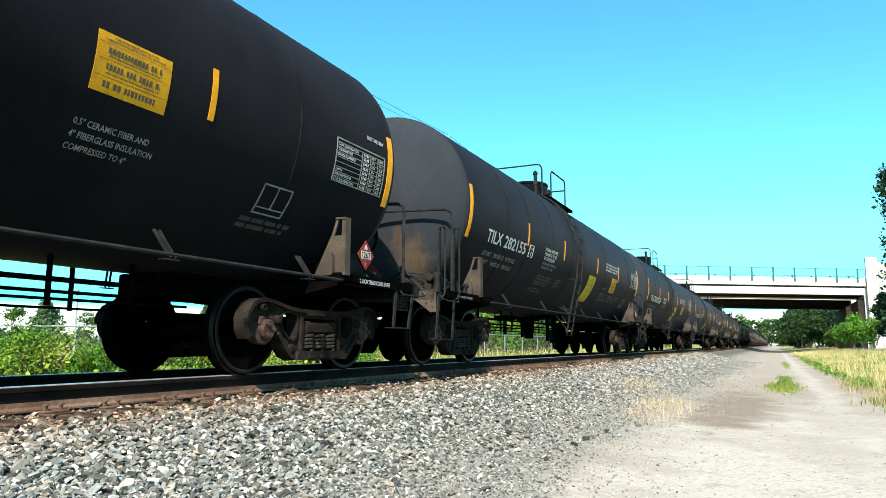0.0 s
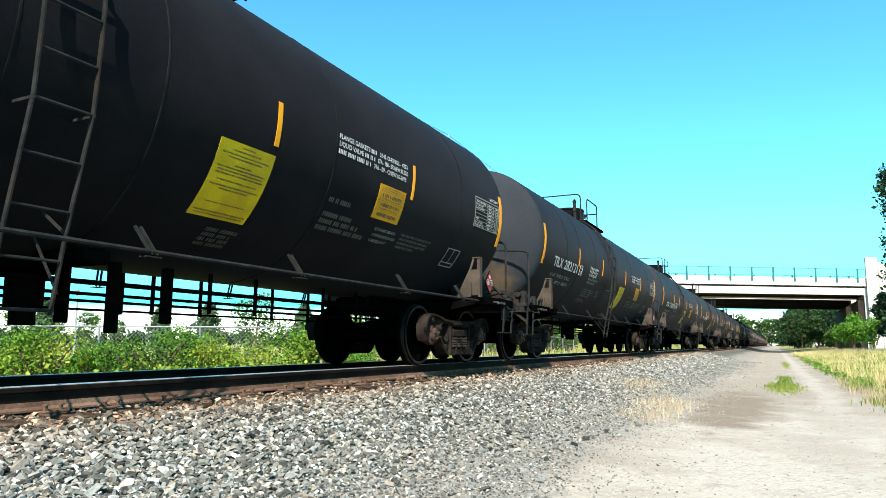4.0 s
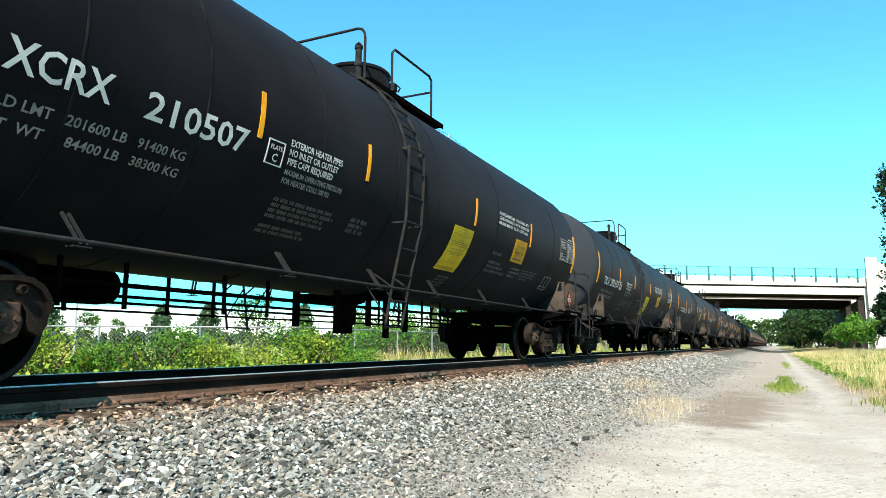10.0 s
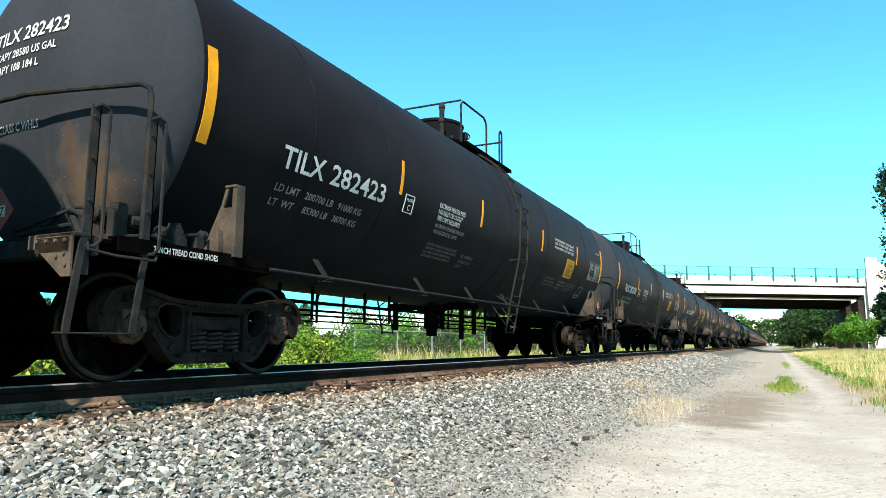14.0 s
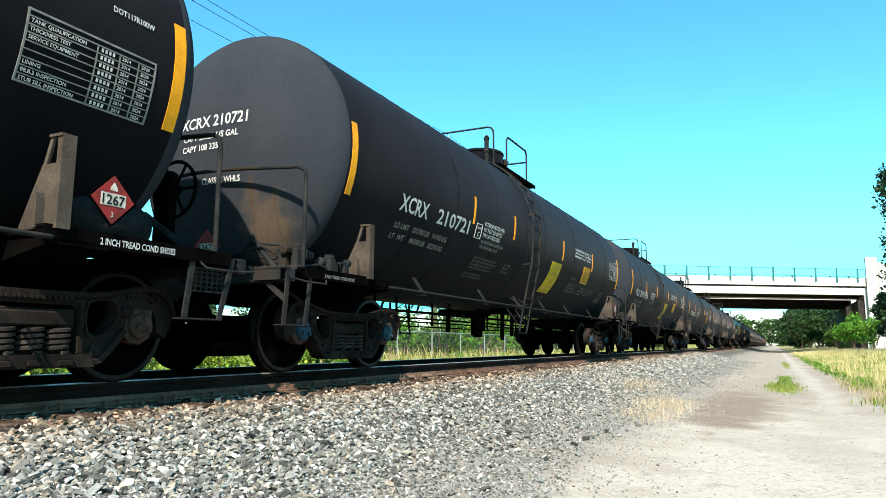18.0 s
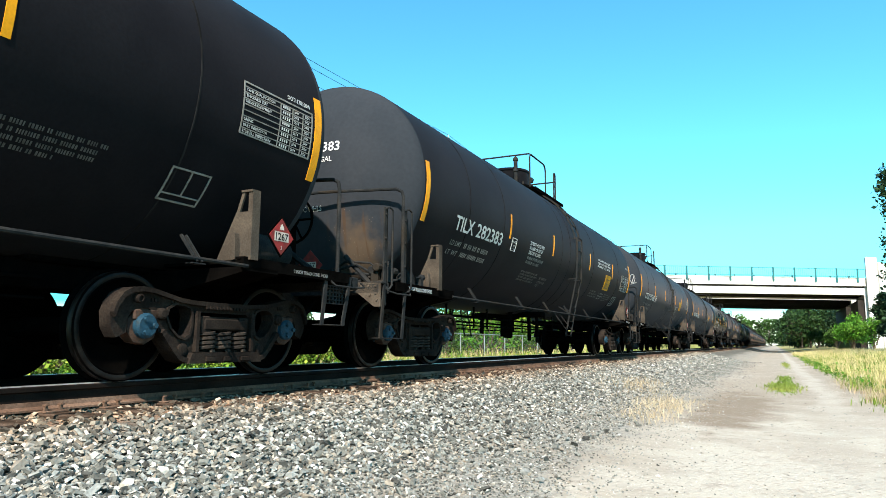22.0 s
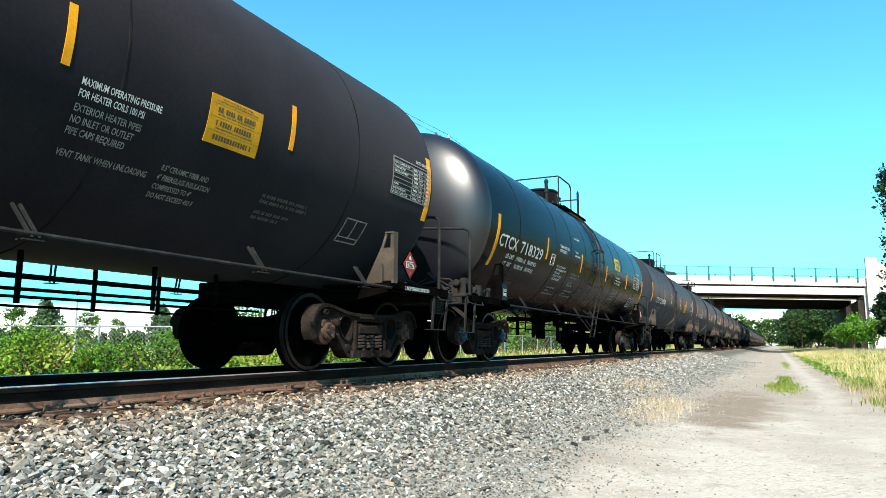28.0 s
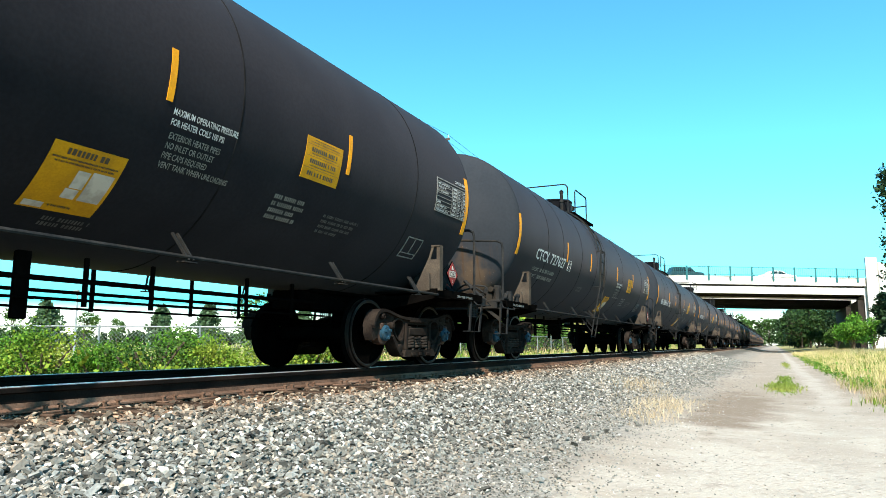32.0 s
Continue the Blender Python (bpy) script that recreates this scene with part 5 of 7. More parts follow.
# ---- ground ----
def smoothstep(a, b, x):
    t = min(1.0, max(0.0, (x - a) / (b - a)))
    return t * t * (3 - 2 * t)


PROFILE = [(-900, -0.6), (-60, -0.9), (-20, -1.05), (-11.5, -1.0), (-8.4, -0.62), (-7.35, -0.26), (-7.0, -0.225), (-4.4, -0.225), (-4.1, -0.25), (-3.3, -0.42), (-2.2, -0.66), (-1.5, -0.75), (0.5, -0.78), (2.0, -0.74), (3.2, -0.66), (5.5, -0.42), (9.0, -0.25), (16, 0.0), (60, 0.3), (900, 0.5)]


def ground_z(x, y):
    for (x0, z0), (x1, z1) in zip(PROFILE, PROFILE[1:]):
        if x <= x1:
            z = z0 + (z1 - z0) * (x - x0) / (x1 - x0)
            break
    rough = 0.0 if -7.3 < x < -4.3 else 0.02
    if y < 80 and -3.6 < x < 12:
        z += rough * noise.noise((x * 0.9, y * 0.6, 0)) + rough * 0.6 * noise.noise((x * 2.6, y * 2.1, 3))
    if -60 < x < -9:
        z += 0.12 * noise.noise((x * 0.3, y * 0.3, 5))
    return z


def ground_material():
    """Ballast by the track, sand on the path, turf beyond, with ragged borders."""
    m = bpy.data.materials.new("ground_cover")
    m.use_nodes = True
    n, l = m.node_tree.nodes, m.node_tree.links
    b = n["Principled BSDF"]
    b.inputs["Roughness"].default_value = 0.95
    b.inputs["Specular IOR Level"].default_value = 0.2
    co = n.new("ShaderNodeTexCoord").outputs["Object"]

    def noisy(sc, detail=6.0, rough=0.6):
        t = n.new("ShaderNodeTexNoise")
        t.inputs["Scale"].default_value, t.inputs["Detail"].default_value, t.inputs["Roughness"].default_value = sc, detail, rough
        l.new(co, t.inputs["Vector"])
        return t.outputs["Fac"]

    def math_node(op, a, c):
        x = n.new("ShaderNodeMath")
        x.operation = op
        for sock, v in ((x.inputs[0], a), (x.inputs[1], c)):
            if isinstance(v, (int, float)):
                sock.default_value = v
            else:
                l.new(v, sock)
        return x.outputs[0]

    def step(v, lo, hi):
        r = n.new("ShaderNodeMapRange")
        r.interpolation_type = "SMOOTHSTEP"
        r.inputs["From Min"].default_value, r.inputs["From Max"].default_value = lo, hi
        l.new(v, r.inputs["Value"])
        return r.outputs["Result"]

    def mix(fac, a, c):
        x = n.new("ShaderNodeMix")
        x.data_type = "RGBA"
        l.new(fac, x.inputs["Factor"])
        for sock, v in ((x.inputs[6], a), (x.inputs[7], c)):
            if isinstance(v, tuple):
                sock.default_value = (*v, 1)
            else:
                l.new(v, sock)
        return x.outputs[2]

    sep = n.new("ShaderNodeSeparateXYZ")
    l.new(co, sep.inputs[0])
    wob = math_node("MULTIPLY", math_node("SUBTRACT", noisy(0.7), 0.5), 1.6)
    x = math_node("ADD", sep.outputs["X"], wob)
    fine = math_node("ADD", x, math_node("MULTIPLY", math_node("SUBTRACT", noisy(9, 4), 0.5), 1.2))
    sand = mix(step(noisy(0.8), 0.4, 0.62), (0.4, 0.362, 0.302), (0.33, 0.29, 0.236))
    sand = mix(step(noisy(16, 5), 0.52, 0.72), sand, (0.27, 0.232, 0.188))
    sand = mix(math_node("MULTIPLY", step(noisy(4.5, 5, 0.7), 0.56, 0.68), 0.55), sand, (0.24, 0.205, 0.165))
    sand = mix(math_node("MULTIPLY", step(noisy(0.45, 4), 0.5, 0.66), 0.5), sand, (0.3, 0.262, 0.215))
    # further along only the wheel tracks stay pale
    far_off = step(math_node("ADD", sep.outputs["Y"], math_node("MULTIPLY", noisy(0.35), 9)), 15.0, 20.0)
    tracks = math_node("ABSOLUTE", math_node("SUBTRACT", math_node("ADD", sep.outputs["X"], math_node("MULTIPLY", wob, 0.6)), 0.95), 0.0)
    dull = math_node("MULTIPLY", far_off, step(math_node("ADD", tracks, math_node("MULTIPLY", noisy(1.6, 5), 0.4)), 0.32, 0.6))
    dull = math_node("MULTIPLY", dull, step(noisy(0.9, 5), 0.3, 0.56))
    sand = mix(dull, sand, (0.26, 0.215, 0.165))
    pale = math_node("MULTIPLY", far_off, 0.45)
    sand = mix(pale, sand, (0.27, 0.23, 0.185))
    rut = math_node("MULTIPLY", far_off, math_node("SUBTRACT", 1.0, step(math_node("ADD", tracks, math_node("MULTIPLY", noisy(2.1, 5), 0.3)), 0.2, 0.42)))
    sand = mix(math_node("MULTIPLY", rut, step(noisy(1.2, 5), 0.3, 0.6)), sand, (0.37, 0.33, 0.275))
    # the damp brown hollow
    hx = math_node("POWER", math_node("ABSOLUTE", math_node("DIVIDE", math_node("ADD", sep.outputs["X"], 0.72), 0.8), 0), 2.0)
    hy = math_node("POWER", math_node("ABSOLUTE", math_node("DIVIDE", math_node("SUBTRACT", sep.outputs["Y"], 13.4), 4.4), 0), 2.0)
    hollow = math_node("ADD", math_node("ADD", hx, hy), math_node("MULTIPLY", math_node("SUBTRACT", noisy(1.7, 6), 0.5), 2.4))
    sand = mix(math_node("SUBTRACT", 1.0, step(hollow, 0.2, 1.3)), sand, (0.19, 0.148, 0.108))
    sand = mix(step(noisy(55, 2), 0.63, 0.68), sand, (0.55, 0.5, 0.43))
    turf = mix(step(noisy(1.2), 0.4, 0.6), (0.2, 0.2, 0.06), (0.34, 0.28, 0.12))
    grit = mix(step(noisy(22, 3), 0.4, 0.6), (0.15, 0.142, 0.122), (0.255, 0.238, 0.205))
    grit = mix(step(noisy(1.1, 4), 0.45, 0.65), grit, (0.25, 0.21, 0.165))
    grit = mix(step(noisy(60, 2), 0.6, 0.66), grit, (0.36, 0.345, 0.31))
    bed = mix(step(noisy(20, 4), 0.4, 0.6), (0.055, 0.052, 0.044), (0.125, 0.117, 0.098))
    grit = mix(step(fine, -3.4, -2.3), bed, grit)
    soil = mix(step(noisy(12, 5), 0.4, 0.62), (0.3, 0.19, 0.125), (0.17, 0.105, 0.07))
    grit = mix(step(fine, -4.55, -4.0), soil, grit)
    field = mix(step(noisy(0.8), 0.4, 0.6), (0.2, 0.25, 0.045), (0.34, 0.3, 0.1))
    col = mix(step(fine, -1.95, -1.15), grit, sand)
    col = mix(step(fine, 1.6, 2.3), col, turf)
    col = mix(step(fine, -8.6, -8.2), field, col)
    l.new(col, b.inputs["Base Color"])
    bp = n.new("ShaderNodeBump")
    bp.inputs["Strength"].default_value, bp.inputs["Distance"].default_value = 0.9, 0.03
    l.new(noisy(26, 5), bp.inputs["Height"])
    l.new(bp.outputs["Normal"], b.inputs["Normal"])
    return m


def spaced(*stretches):
    """Evenly divided stretches: (start, end, pieces)."""
    out = []
    for a, b, k in stretches:
        out += [a + (b - a) * i / k for i in range(k)]
    return out + [stretches[-1][1]]


GX = spaced((-900, -120, 4), (-120, -30, 8), (-30, -12, 14), (-12, -7.4, 12), (-7.4, -4.2, 8), (-4.2, 3.4, 60), (3.4, 12, 20), (12, 60, 10), (60, 900, 4))
GY = spaced((-120, 0, 10), (0, 24, 110), (24, 60, 50), (60, 160, 25), (160, 2600, 14))
gv = [(x, y, ground_z(x, y)) for y in GY for x in GX]
gn = len(GX)
gf = [(j * gn + i, j * gn + i + 1, (j + 1) * gn + i + 1, (j + 1) * gn + i) for j in range(len(GY) - 1) for i in range(gn - 1)]
gm = bpy.data.meshes.new("ground")
gm.from_pydata(gv, [], gf)
gm.materials.append(ground_material())
gm.shade_smooth()
tagged(new("ground", gm), "sandy path beside grey gravel and dry grass verges", "ground", kind="structure")

# ---- track ----
RAIL_PROFILE = [(-0.07, -0.185), (0.07, -0.185), (0.07, -0.172), (0.022, -0.155), (0.011, -0.14), (0.011, -0.05), (0.034, -0.04), (0.036, -0.012), (0.028, 0.0), (-0.028, 0.0), (-0.036, -0.012), (-0.034, -0.04), (-0.011, -0.05), (-0.011, -0.14), (-0.022, -0.155), (-0.07, -0.172)]
for e in (1, -1):
    rail = thing("rail", "rust-brown steel rail with a polished running surface", "rail", group="rails of the track", kind="structure")
    s = Shape()
    xs = TRACK + e * GAUGE_HALF
    s.rings([[(xs + a, y, z) for a, z in RAIL_PROFILE] for y in (-60, 0, 10, 20, 40, 100, 300, 780)])
    # near-black body colour carries the head's shade down to the rusty foot
    part("rail_body", s, SHADED_RAIL_WEB, rail)
    s = Shape()
    s.rings([[(xs + a, y, z + 0.003) for a, z in ((-0.072, -0.186), (0.072, -0.186), (0.072, -0.172), (0.024, -0.154), (0.018, -0.12), (-0.018, -0.12), (-0.024, -0.154), (-0.072, -0.172))] for y in (-60, 0, 10, 20, 40, 100, 300, 780)])
    part("rail_foot", s, RAIL_RUST, rail)
    s = Shape()
    s.rings([[(xs - 0.032, y, -0.004), (xs + 0.032, y, -0.004), (xs + 0.026, y, 0.0025), (xs - 0.026, y, 0.0025)] for y in (-60, 0, 10, 20, 40, 100, 300, 780)])
    part("running_surface", s, RAIL_TOP, rail)

rnd = random.Random(4)
tie_mesh = Shape().box(-1.3, 1.3, -0.115, 0.115, -0.36, -0.19, 0.012).mesh("tie", TIE_WOOD, 30)
plate_shape = Shape().box(-0.18, 0.18, -0.095, 0.095, -0.19, -0.176, 0.003)
for px in (-0.13, 0.13):
    for py in (-0.06, 0.06):
        plate_shape.box(px - 0.011, px + 0.011, py - 0.011, py + 0.011, -0.176, -0.14)
        plate_shape.box(px - 0.022, px + 0.022, py - 0.014, py + 0.014, -0.142, -0.13)
plate_mesh = plate_shape.mesh("tie_plate", RAIL_RUST, 30)
for i in range(70):
    tie = new("railway_tie", tie_mesh)
    tie.matrix_basis = pose(TRACK + rnd.uniform(-0.05, 0.05), -2 + i * 0.53 + rnd.uniform(-0.03, 0.03), rnd.uniform(-0.012, 0.004), 0, rnd.uniform(-0.4, 0.4), rnd.uniform(-1, 1))
    tagged(tie, "weathered brown wooden tie bedded in gravel", "railway tie", group="ties of the track")
    for e in (1, -1):
        part("tie_plate", plate_mesh, None, tie, "rusty plate with spikes").location = (e * GAUGE_HALF, 0, 0)
s = Shape()
for i in range(420):
    y = 35.1 + i * 0.53
    s.box(TRACK - 1.3, TRACK + 1.3, y - 0.115, y + 0.115, -0.36, -0.19)
tagged(new("distant_ties", s.mesh("distant_ties", TIE_WOOD)), "weathered brown wooden ties along the far track", "railway ties", kind="stuff")


# ---- bridge ----
BRIDGE = Matrix.Translation((11.33, 106.7, 0)) @ Matrix.Rotation(math.atan2(0.529, 0.848), 4, "Z")
SKEW = 0.624


def skewed(s):
    """The bridge's ends run along the track, which it crosses at a slant."""
    s.v = [(x + SKEW * y, y, z) for x, y, z in s.v]
    return s


def bridge_span(y0, width):
    br = thing("highway_bridge", "pale concrete highway bridge with a teal railing over tracks", "bridge", BRIDGE, group="bridges over the track")
    y1 = y0 + width
    for y, o in ((y0, 1), (y1, -1)):
        part("parapet", skewed(Shape().box(-46, 0.4, *sorted((y, y + 0.3 * o)), 8.27, 9.3, 0.02)), CONCRETE, br, "white concrete parapet")
        part("parapet_cap", skewed(Shape().box(-46, 0.4, *sorted((y - 0.05 * o, y + 0.35 * o)), 9.305, 9.37, 0.01)), CONCRETE, br)
        part("edge_girder", skewed(Shape().box(-46, 0.0, *sorted((y + 0.1 * o, y + 0.8 * o)), 7.1 if y0 < 5 else 7.4, 8.02)), CONCRETE, br, "pale concrete edge girder")
        rl = part("railing", skewed(Shape().box(-46, 0.3, y + 0.12 * o - 0.03, y + 0.12 * o + 0.03, 10.56, 10.62)), TEAL, br, "teal metal railing on the parapet")
        for i in range(15):
            x = -0.8 - i * 3.02
            part("railing_post", skewed(Shape().box(x - 0.12, x + 0.12, y - 0.08 * o - 0.06, y - 0.08 * o + 0.06, 8.8, 10.66)), TEAL, rl)
        s = Shape()
        for i in range(165):
            x = -0.6 - i * 0.27
            s.box(x - 0.011, x + 0.011, y + 0.12 * o - 0.011, y + 0.12 * o + 0.011, 9.37, 10.56)
        tagged(part("baluster", skewed(s), TEAL, rl), kind="stuff")
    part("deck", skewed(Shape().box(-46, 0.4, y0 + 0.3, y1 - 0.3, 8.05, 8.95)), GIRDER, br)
    part("road_surface", skewed(Shape().box(-46, 0.4, y0 + 0.35, y1 - 0.35, 8.955, 9.0)), ASPHALT, br)
    k = int(width / 2.4)
    for i in range(1, k):
        y = y0 + width * i / k
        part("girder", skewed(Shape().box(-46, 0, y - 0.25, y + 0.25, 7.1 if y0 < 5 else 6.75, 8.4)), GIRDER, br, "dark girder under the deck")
    part("abutment", skewed(Shape().box(0.0, 1.6, y0 + 0.3, y1 - 0.3, -1.0, 8.4, 0.02)), CONCRETE, br, "shaded concrete abutment wall")
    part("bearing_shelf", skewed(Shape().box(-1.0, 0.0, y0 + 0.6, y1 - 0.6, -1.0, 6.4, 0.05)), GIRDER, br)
    part("pier", skewed(Shape().box(-46.4, -44.8, y0 + 0.6, y1 - 0.6, -1.2, 7.2, 0.05)), CONCRETE, br)
    return br


bridge_span(0.0, 9.5)
bridge_span(14.5, 18.0)
single("bridge_pylon", skewed(Shape().box(0.42, 2.1, -0.4, 0.5, -1.0, 12.2, 0.03)), CONCRETE, "tall white concrete end post of the bridge", "bridge pylon", m=BRIDGE)
s = Shape()
s.plate([(2.12, -1.0), (2.12, 11.6), (4.5, 10.9), (16, 5.6), (16, -1.0)], "y", -0.3, 0.2)
single("wing_wall", s, CONCRETE, "pale concrete wing wall beside the bridge", "retaining wall", m=BRIDGE)
def embankment(rows, road):
    single("approach_embankment", Shape().rings(rows), EMBANKMENT, "grassy embankment carrying the road to the bridge", "embankment", kind="structure")
    single("approach_road", Shape().rings(road), ASPHALT, "grey asphalt road on the embankment", "road", kind="structure")


def at_bridge(u, v, z):
    return tuple(BRIDGE @ Vector((u, v, z)))


embankment([[at_bridge(u, -9, -1.2), at_bridge(u, 0.6, 8.9), at_bridge(u, 9.0, 8.9), at_bridge(u, 18, -1.2)] for u in (8, 560)],
           [[at_bridge(u, 0.7, 8.905), at_bridge(u, 0.7, 9.0), at_bridge(u, 8.9, 9.0), at_bridge(u, 8.9, 8.905)] for u in (0.45 + 5.6, 560)])
# on the other side the road swings round beside the tracks
BEND = at_bridge(-44, 3.2, 0)
embankment([[(BEND[0] - 10, y, -1.2), (BEND[0] - 7, y, 8.9), (BEND[0] + 3, y, 8.9), (BEND[0] + 9, y, -1.2)] for y in (BEND[1] - 4, BEND[1] + 640)],
           [[(BEND[0] - 6.5, y, 8.905), (BEND[0] - 6.5, y, 9.0), (BEND[0] + 2.5, y, 9.0), (BEND[0] + 2.5, y, 8.905)] for y in (BEND[1] - 3, BEND[1] + 640)])


def road_car(kind, paint, label):
    """A car or a pickup about its middle, driving along x."""
    v = thing("sport_utility_car" if kind == "suv" else "pickup_truck" if kind == "pickup" else "sedan_car", label, "car", group="traffic on the bridge")
    if kind == "pickup":
        body = [(-2.7, 0.45), (2.6, 0.45), (2.7, 0.7), (2.6, 1.05), (1.2, 1.15), (-2.65, 1.15), (-2.75, 0.7)]
        cab = [(-0.9, 1.15), (1.3, 1.15), (0.6, 1.8), (-0.7, 1.82)]
    elif kind == "suv":
        body = [(-2.3, 0.4), (2.2, 0.4), (2.35, 0.7), (2.2, 1.02), (1.1, 1.12), (-2.3, 1.15), (-2.4, 0.7)]
        cab = [(-2.2, 1.13), (1.2, 1.11), (0.5, 1.72), (-1.9, 1.76)]
    else:
        body = [(-2.3, 0.35), (2.2, 0.35), (2.3, 0.6), (2.2, 0.85), (1.2, 0.95), (-2.2, 0.98), (-2.35, 0.7)]
        cab = [(-1.8, 0.97), (1.1, 0.94), (0.3, 1.45), (-1.0, 1.47)]
    part("body", Shape().plate(body, "y", -0.9, 0.9), paint, v)
    part("cabin", Shape().plate(cab, "y", -0.74, 0.74), paint, v)
    cx = sum(p[0] for p in cab) / 4
    cz = sum(p[1] for p in cab) / 4
    for e in (1, -1):
        for half in (0, 1):
            win = [(cx + (x - cx) * 0.84, cz + (z - cz) * 0.72) for x, z in cab]
            mid_lo, mid_hi = (win[0][0] + win[1][0]) / 2, (win[2][0] + win[3][0]) / 2
            w = [(mid_lo + 0.05, win[0][1]), win[1], win[2], (mid_hi + 0.05, win[3][1])] if half else [win[0], (mid_lo - 0.05, win[0][1]), (mid_hi - 0.05, win[2][1]), win[3]]
            part("side_window", Shape().plate(w, "y", *sorted((0.735 * e, 0.75 * e))), CAR_GLASS, v)
        for x in (-1.45, 1.4):
            part("wheel", Shape().lathe([(0.2, 0.66 * e), (0.33, 0.68 * e), (0.34, 0.8 * e), (0.33, 0.91 * e), (0.2, 0.92 * e)], "y", (x, 0, 0.34), 18), TYRE, v)
    return v


TRAFFIC = [(road_car("sedan", CAR_WHITE, "pale sedan with dark windows driving over the bridge"), 10.4, -19.4, 21.1),
           (road_car("pickup", CAR_DARK, "dark teal pickup truck driving over the bridge"), 25.0, -11.2, 21.3),
           (road_car("suv", CAR_DARK, "dark sport utility car driving over the bridge"), 28.2, -24.3, 17.0),
           (road_car("sedan", CAR_WHITE, "white sedan driving over the bridge"), 30.2, -19.8, 16.6),
           (road_car("sedan", CAR_WHITE, "white sedan following another over the bridge"), 31.4, -20.2, 16.5),
           (road_car("suv", CAR_DARK, "dark sport utility car entering the bridge"), 32.0, -23.7, 17.0)]


def road_pose(t, seen, u, speed):
    """Straight over the bridge; before it, along the road beside the tracks."""
    s = u + speed * (t - seen)
    if s > -40:
        return BRIDGE @ pose(s, 3.2, 9.002)
    k = min(1.0, (-40 - s) / 8)
    d = -44 - min(-44, s)
    turn = 31.96 + (-90 - 31.96) * k
    spot = Vector(BEND) + Vector((0, d, 9.002)) if s < -44 else BRIDGE @ Vector((s, 3.2, 9.002))
    return Matrix.Translation(spot) @ Matrix.Rotation(radians(turn), 4, "Z")


# ---- field fence ----
FWD, RIGHT = (-math.sin(0.4544), math.cos(0.4544)), (math.cos(0.4544), math.sin(0.4544))


def place(px, depth):
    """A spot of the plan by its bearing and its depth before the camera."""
    k = (px - 784) / 1191 * depth
    return FWD[0] * depth + RIGHT[0] * k, FWD[1] * depth + RIGHT[1] * k


def fence_material():
    """Diamond wire mesh: thin wires with holes between them."""
    m = bpy.data.materials.new("wire_mesh")
    m.use_nodes = True
    n, l = m.node_tree.nodes, m.node_tree.links
    b = n["Principled BSDF"]
    b.inputs["Base Color"].default_value = (0.14, 0.17, 0.16, 1)
    b.inputs["Roughness"].default_value = 0.5
    return m


WIRE = fence_material()
fdir = Vector((RIGHT[0], RIGHT[1], 0)).normalized()
f0 = Vector((*place(358, 21.0), 0))
F_TOP, F_BASE = 0.78, -1.05


def fence_run(start, way, n, pitch=3.12):
    """A straight run of wire fence with its posts."""
    fence = thing("chain_link_fence", "grey chain-link fence with a pipe top rail behind weeds", "fence")
    end = start + way * (n * pitch)
    part("top_rail", Shape().tube([start + Vector((0, 0, F_TOP)), (start + end) / 2 + Vector((0, 0, F_TOP)), end + Vector((0, 0, F_TOP))], 0.024), GALV, fence)
    for i in range(n + 1):
        p = start + way * (i * pitch)
        part("fence_post", Shape().tube([p + Vector((0, 0, F_BASE - 0.1)), p + Vector((0, 0, F_TOP + 0.04))], 0.032), GALV, fence)
    s = Shape()
    for i in range(-14, int(n * pitch / 0.12) + 14):
        for lean in (1, -1):
            d0, d1 = i * 0.12, i * 0.12 + lean * 1.75
            z0, z1 = F_BASE, F_TOP
            if not (0 <= d0 <= n * pitch and 0 <= d1 <= n * pitch):
                continue
            a, c = start + way * d0 + Vector((0, 0, z0)), start + way * d1 + Vector((0, 0, z1))
            d = way * 0.004
            u = Vector((-way.y, way.x, 0)) * 0.004 * lean
            s.add([a - d + u, a + d + u, c + d + u, c - d + u], [(0, 1, 2, 3)])
    tagged(part("wire_mesh", s, WIRE, fence, smooth=0), kind="stuff")
    return end


corner = fence_run(f0 + fdir * (-7 * 3.12), fdir, 8)
fence_run(corner, Vector((-0.02, 1, 0)).normalized(), 24)


# ---- plants ----
def leaf_faces(centres, size, rnd, droop=0.0):
    """A folded leaf at each centre."""
    v, f = [], []
    for c in centres:
        a, t = rnd.uniform(0, 6.283), rnd.uniform(-1.1, 1.1)
        k = size * rnd.uniform(0.6, 1.35)
        d = Vector((math.cos(a) * math.cos(t), math.sin(a) * math.cos(t), math.sin(t) - droop))
        sd = d.cross(Vector((rnd.uniform(-1, 1), rnd.uniform(-1, 1), rnd.uniform(-0.3, 1)))).normalized() * k * 0.36
        o = len(v)
        c = Vector(c)
        v += [c, c + d * k * 0.5 + sd, c + d * k, c + d * k * 0.5 - sd]
        f += [(o, o + 1, o + 2, o + 3)]
    return v, f


def crown_points(rnd, n, clumps):
    """Points in clumps (centre, radius), thicker towards each clump's skin."""
    out = []
    w = [r ** 2 for _, r in clumps]
    for c, r in rnd.choices(clumps, w, k=n):
        d = Vector((rnd.gauss(0, 1), rnd.gauss(0, 1), rnd.gauss(0, 0.85))).normalized() * r * rnd.uniform(0.45, 1.08)
        out.append((c[0] + d.x, c[1] + d.y, c[2] + d.z))
    return out


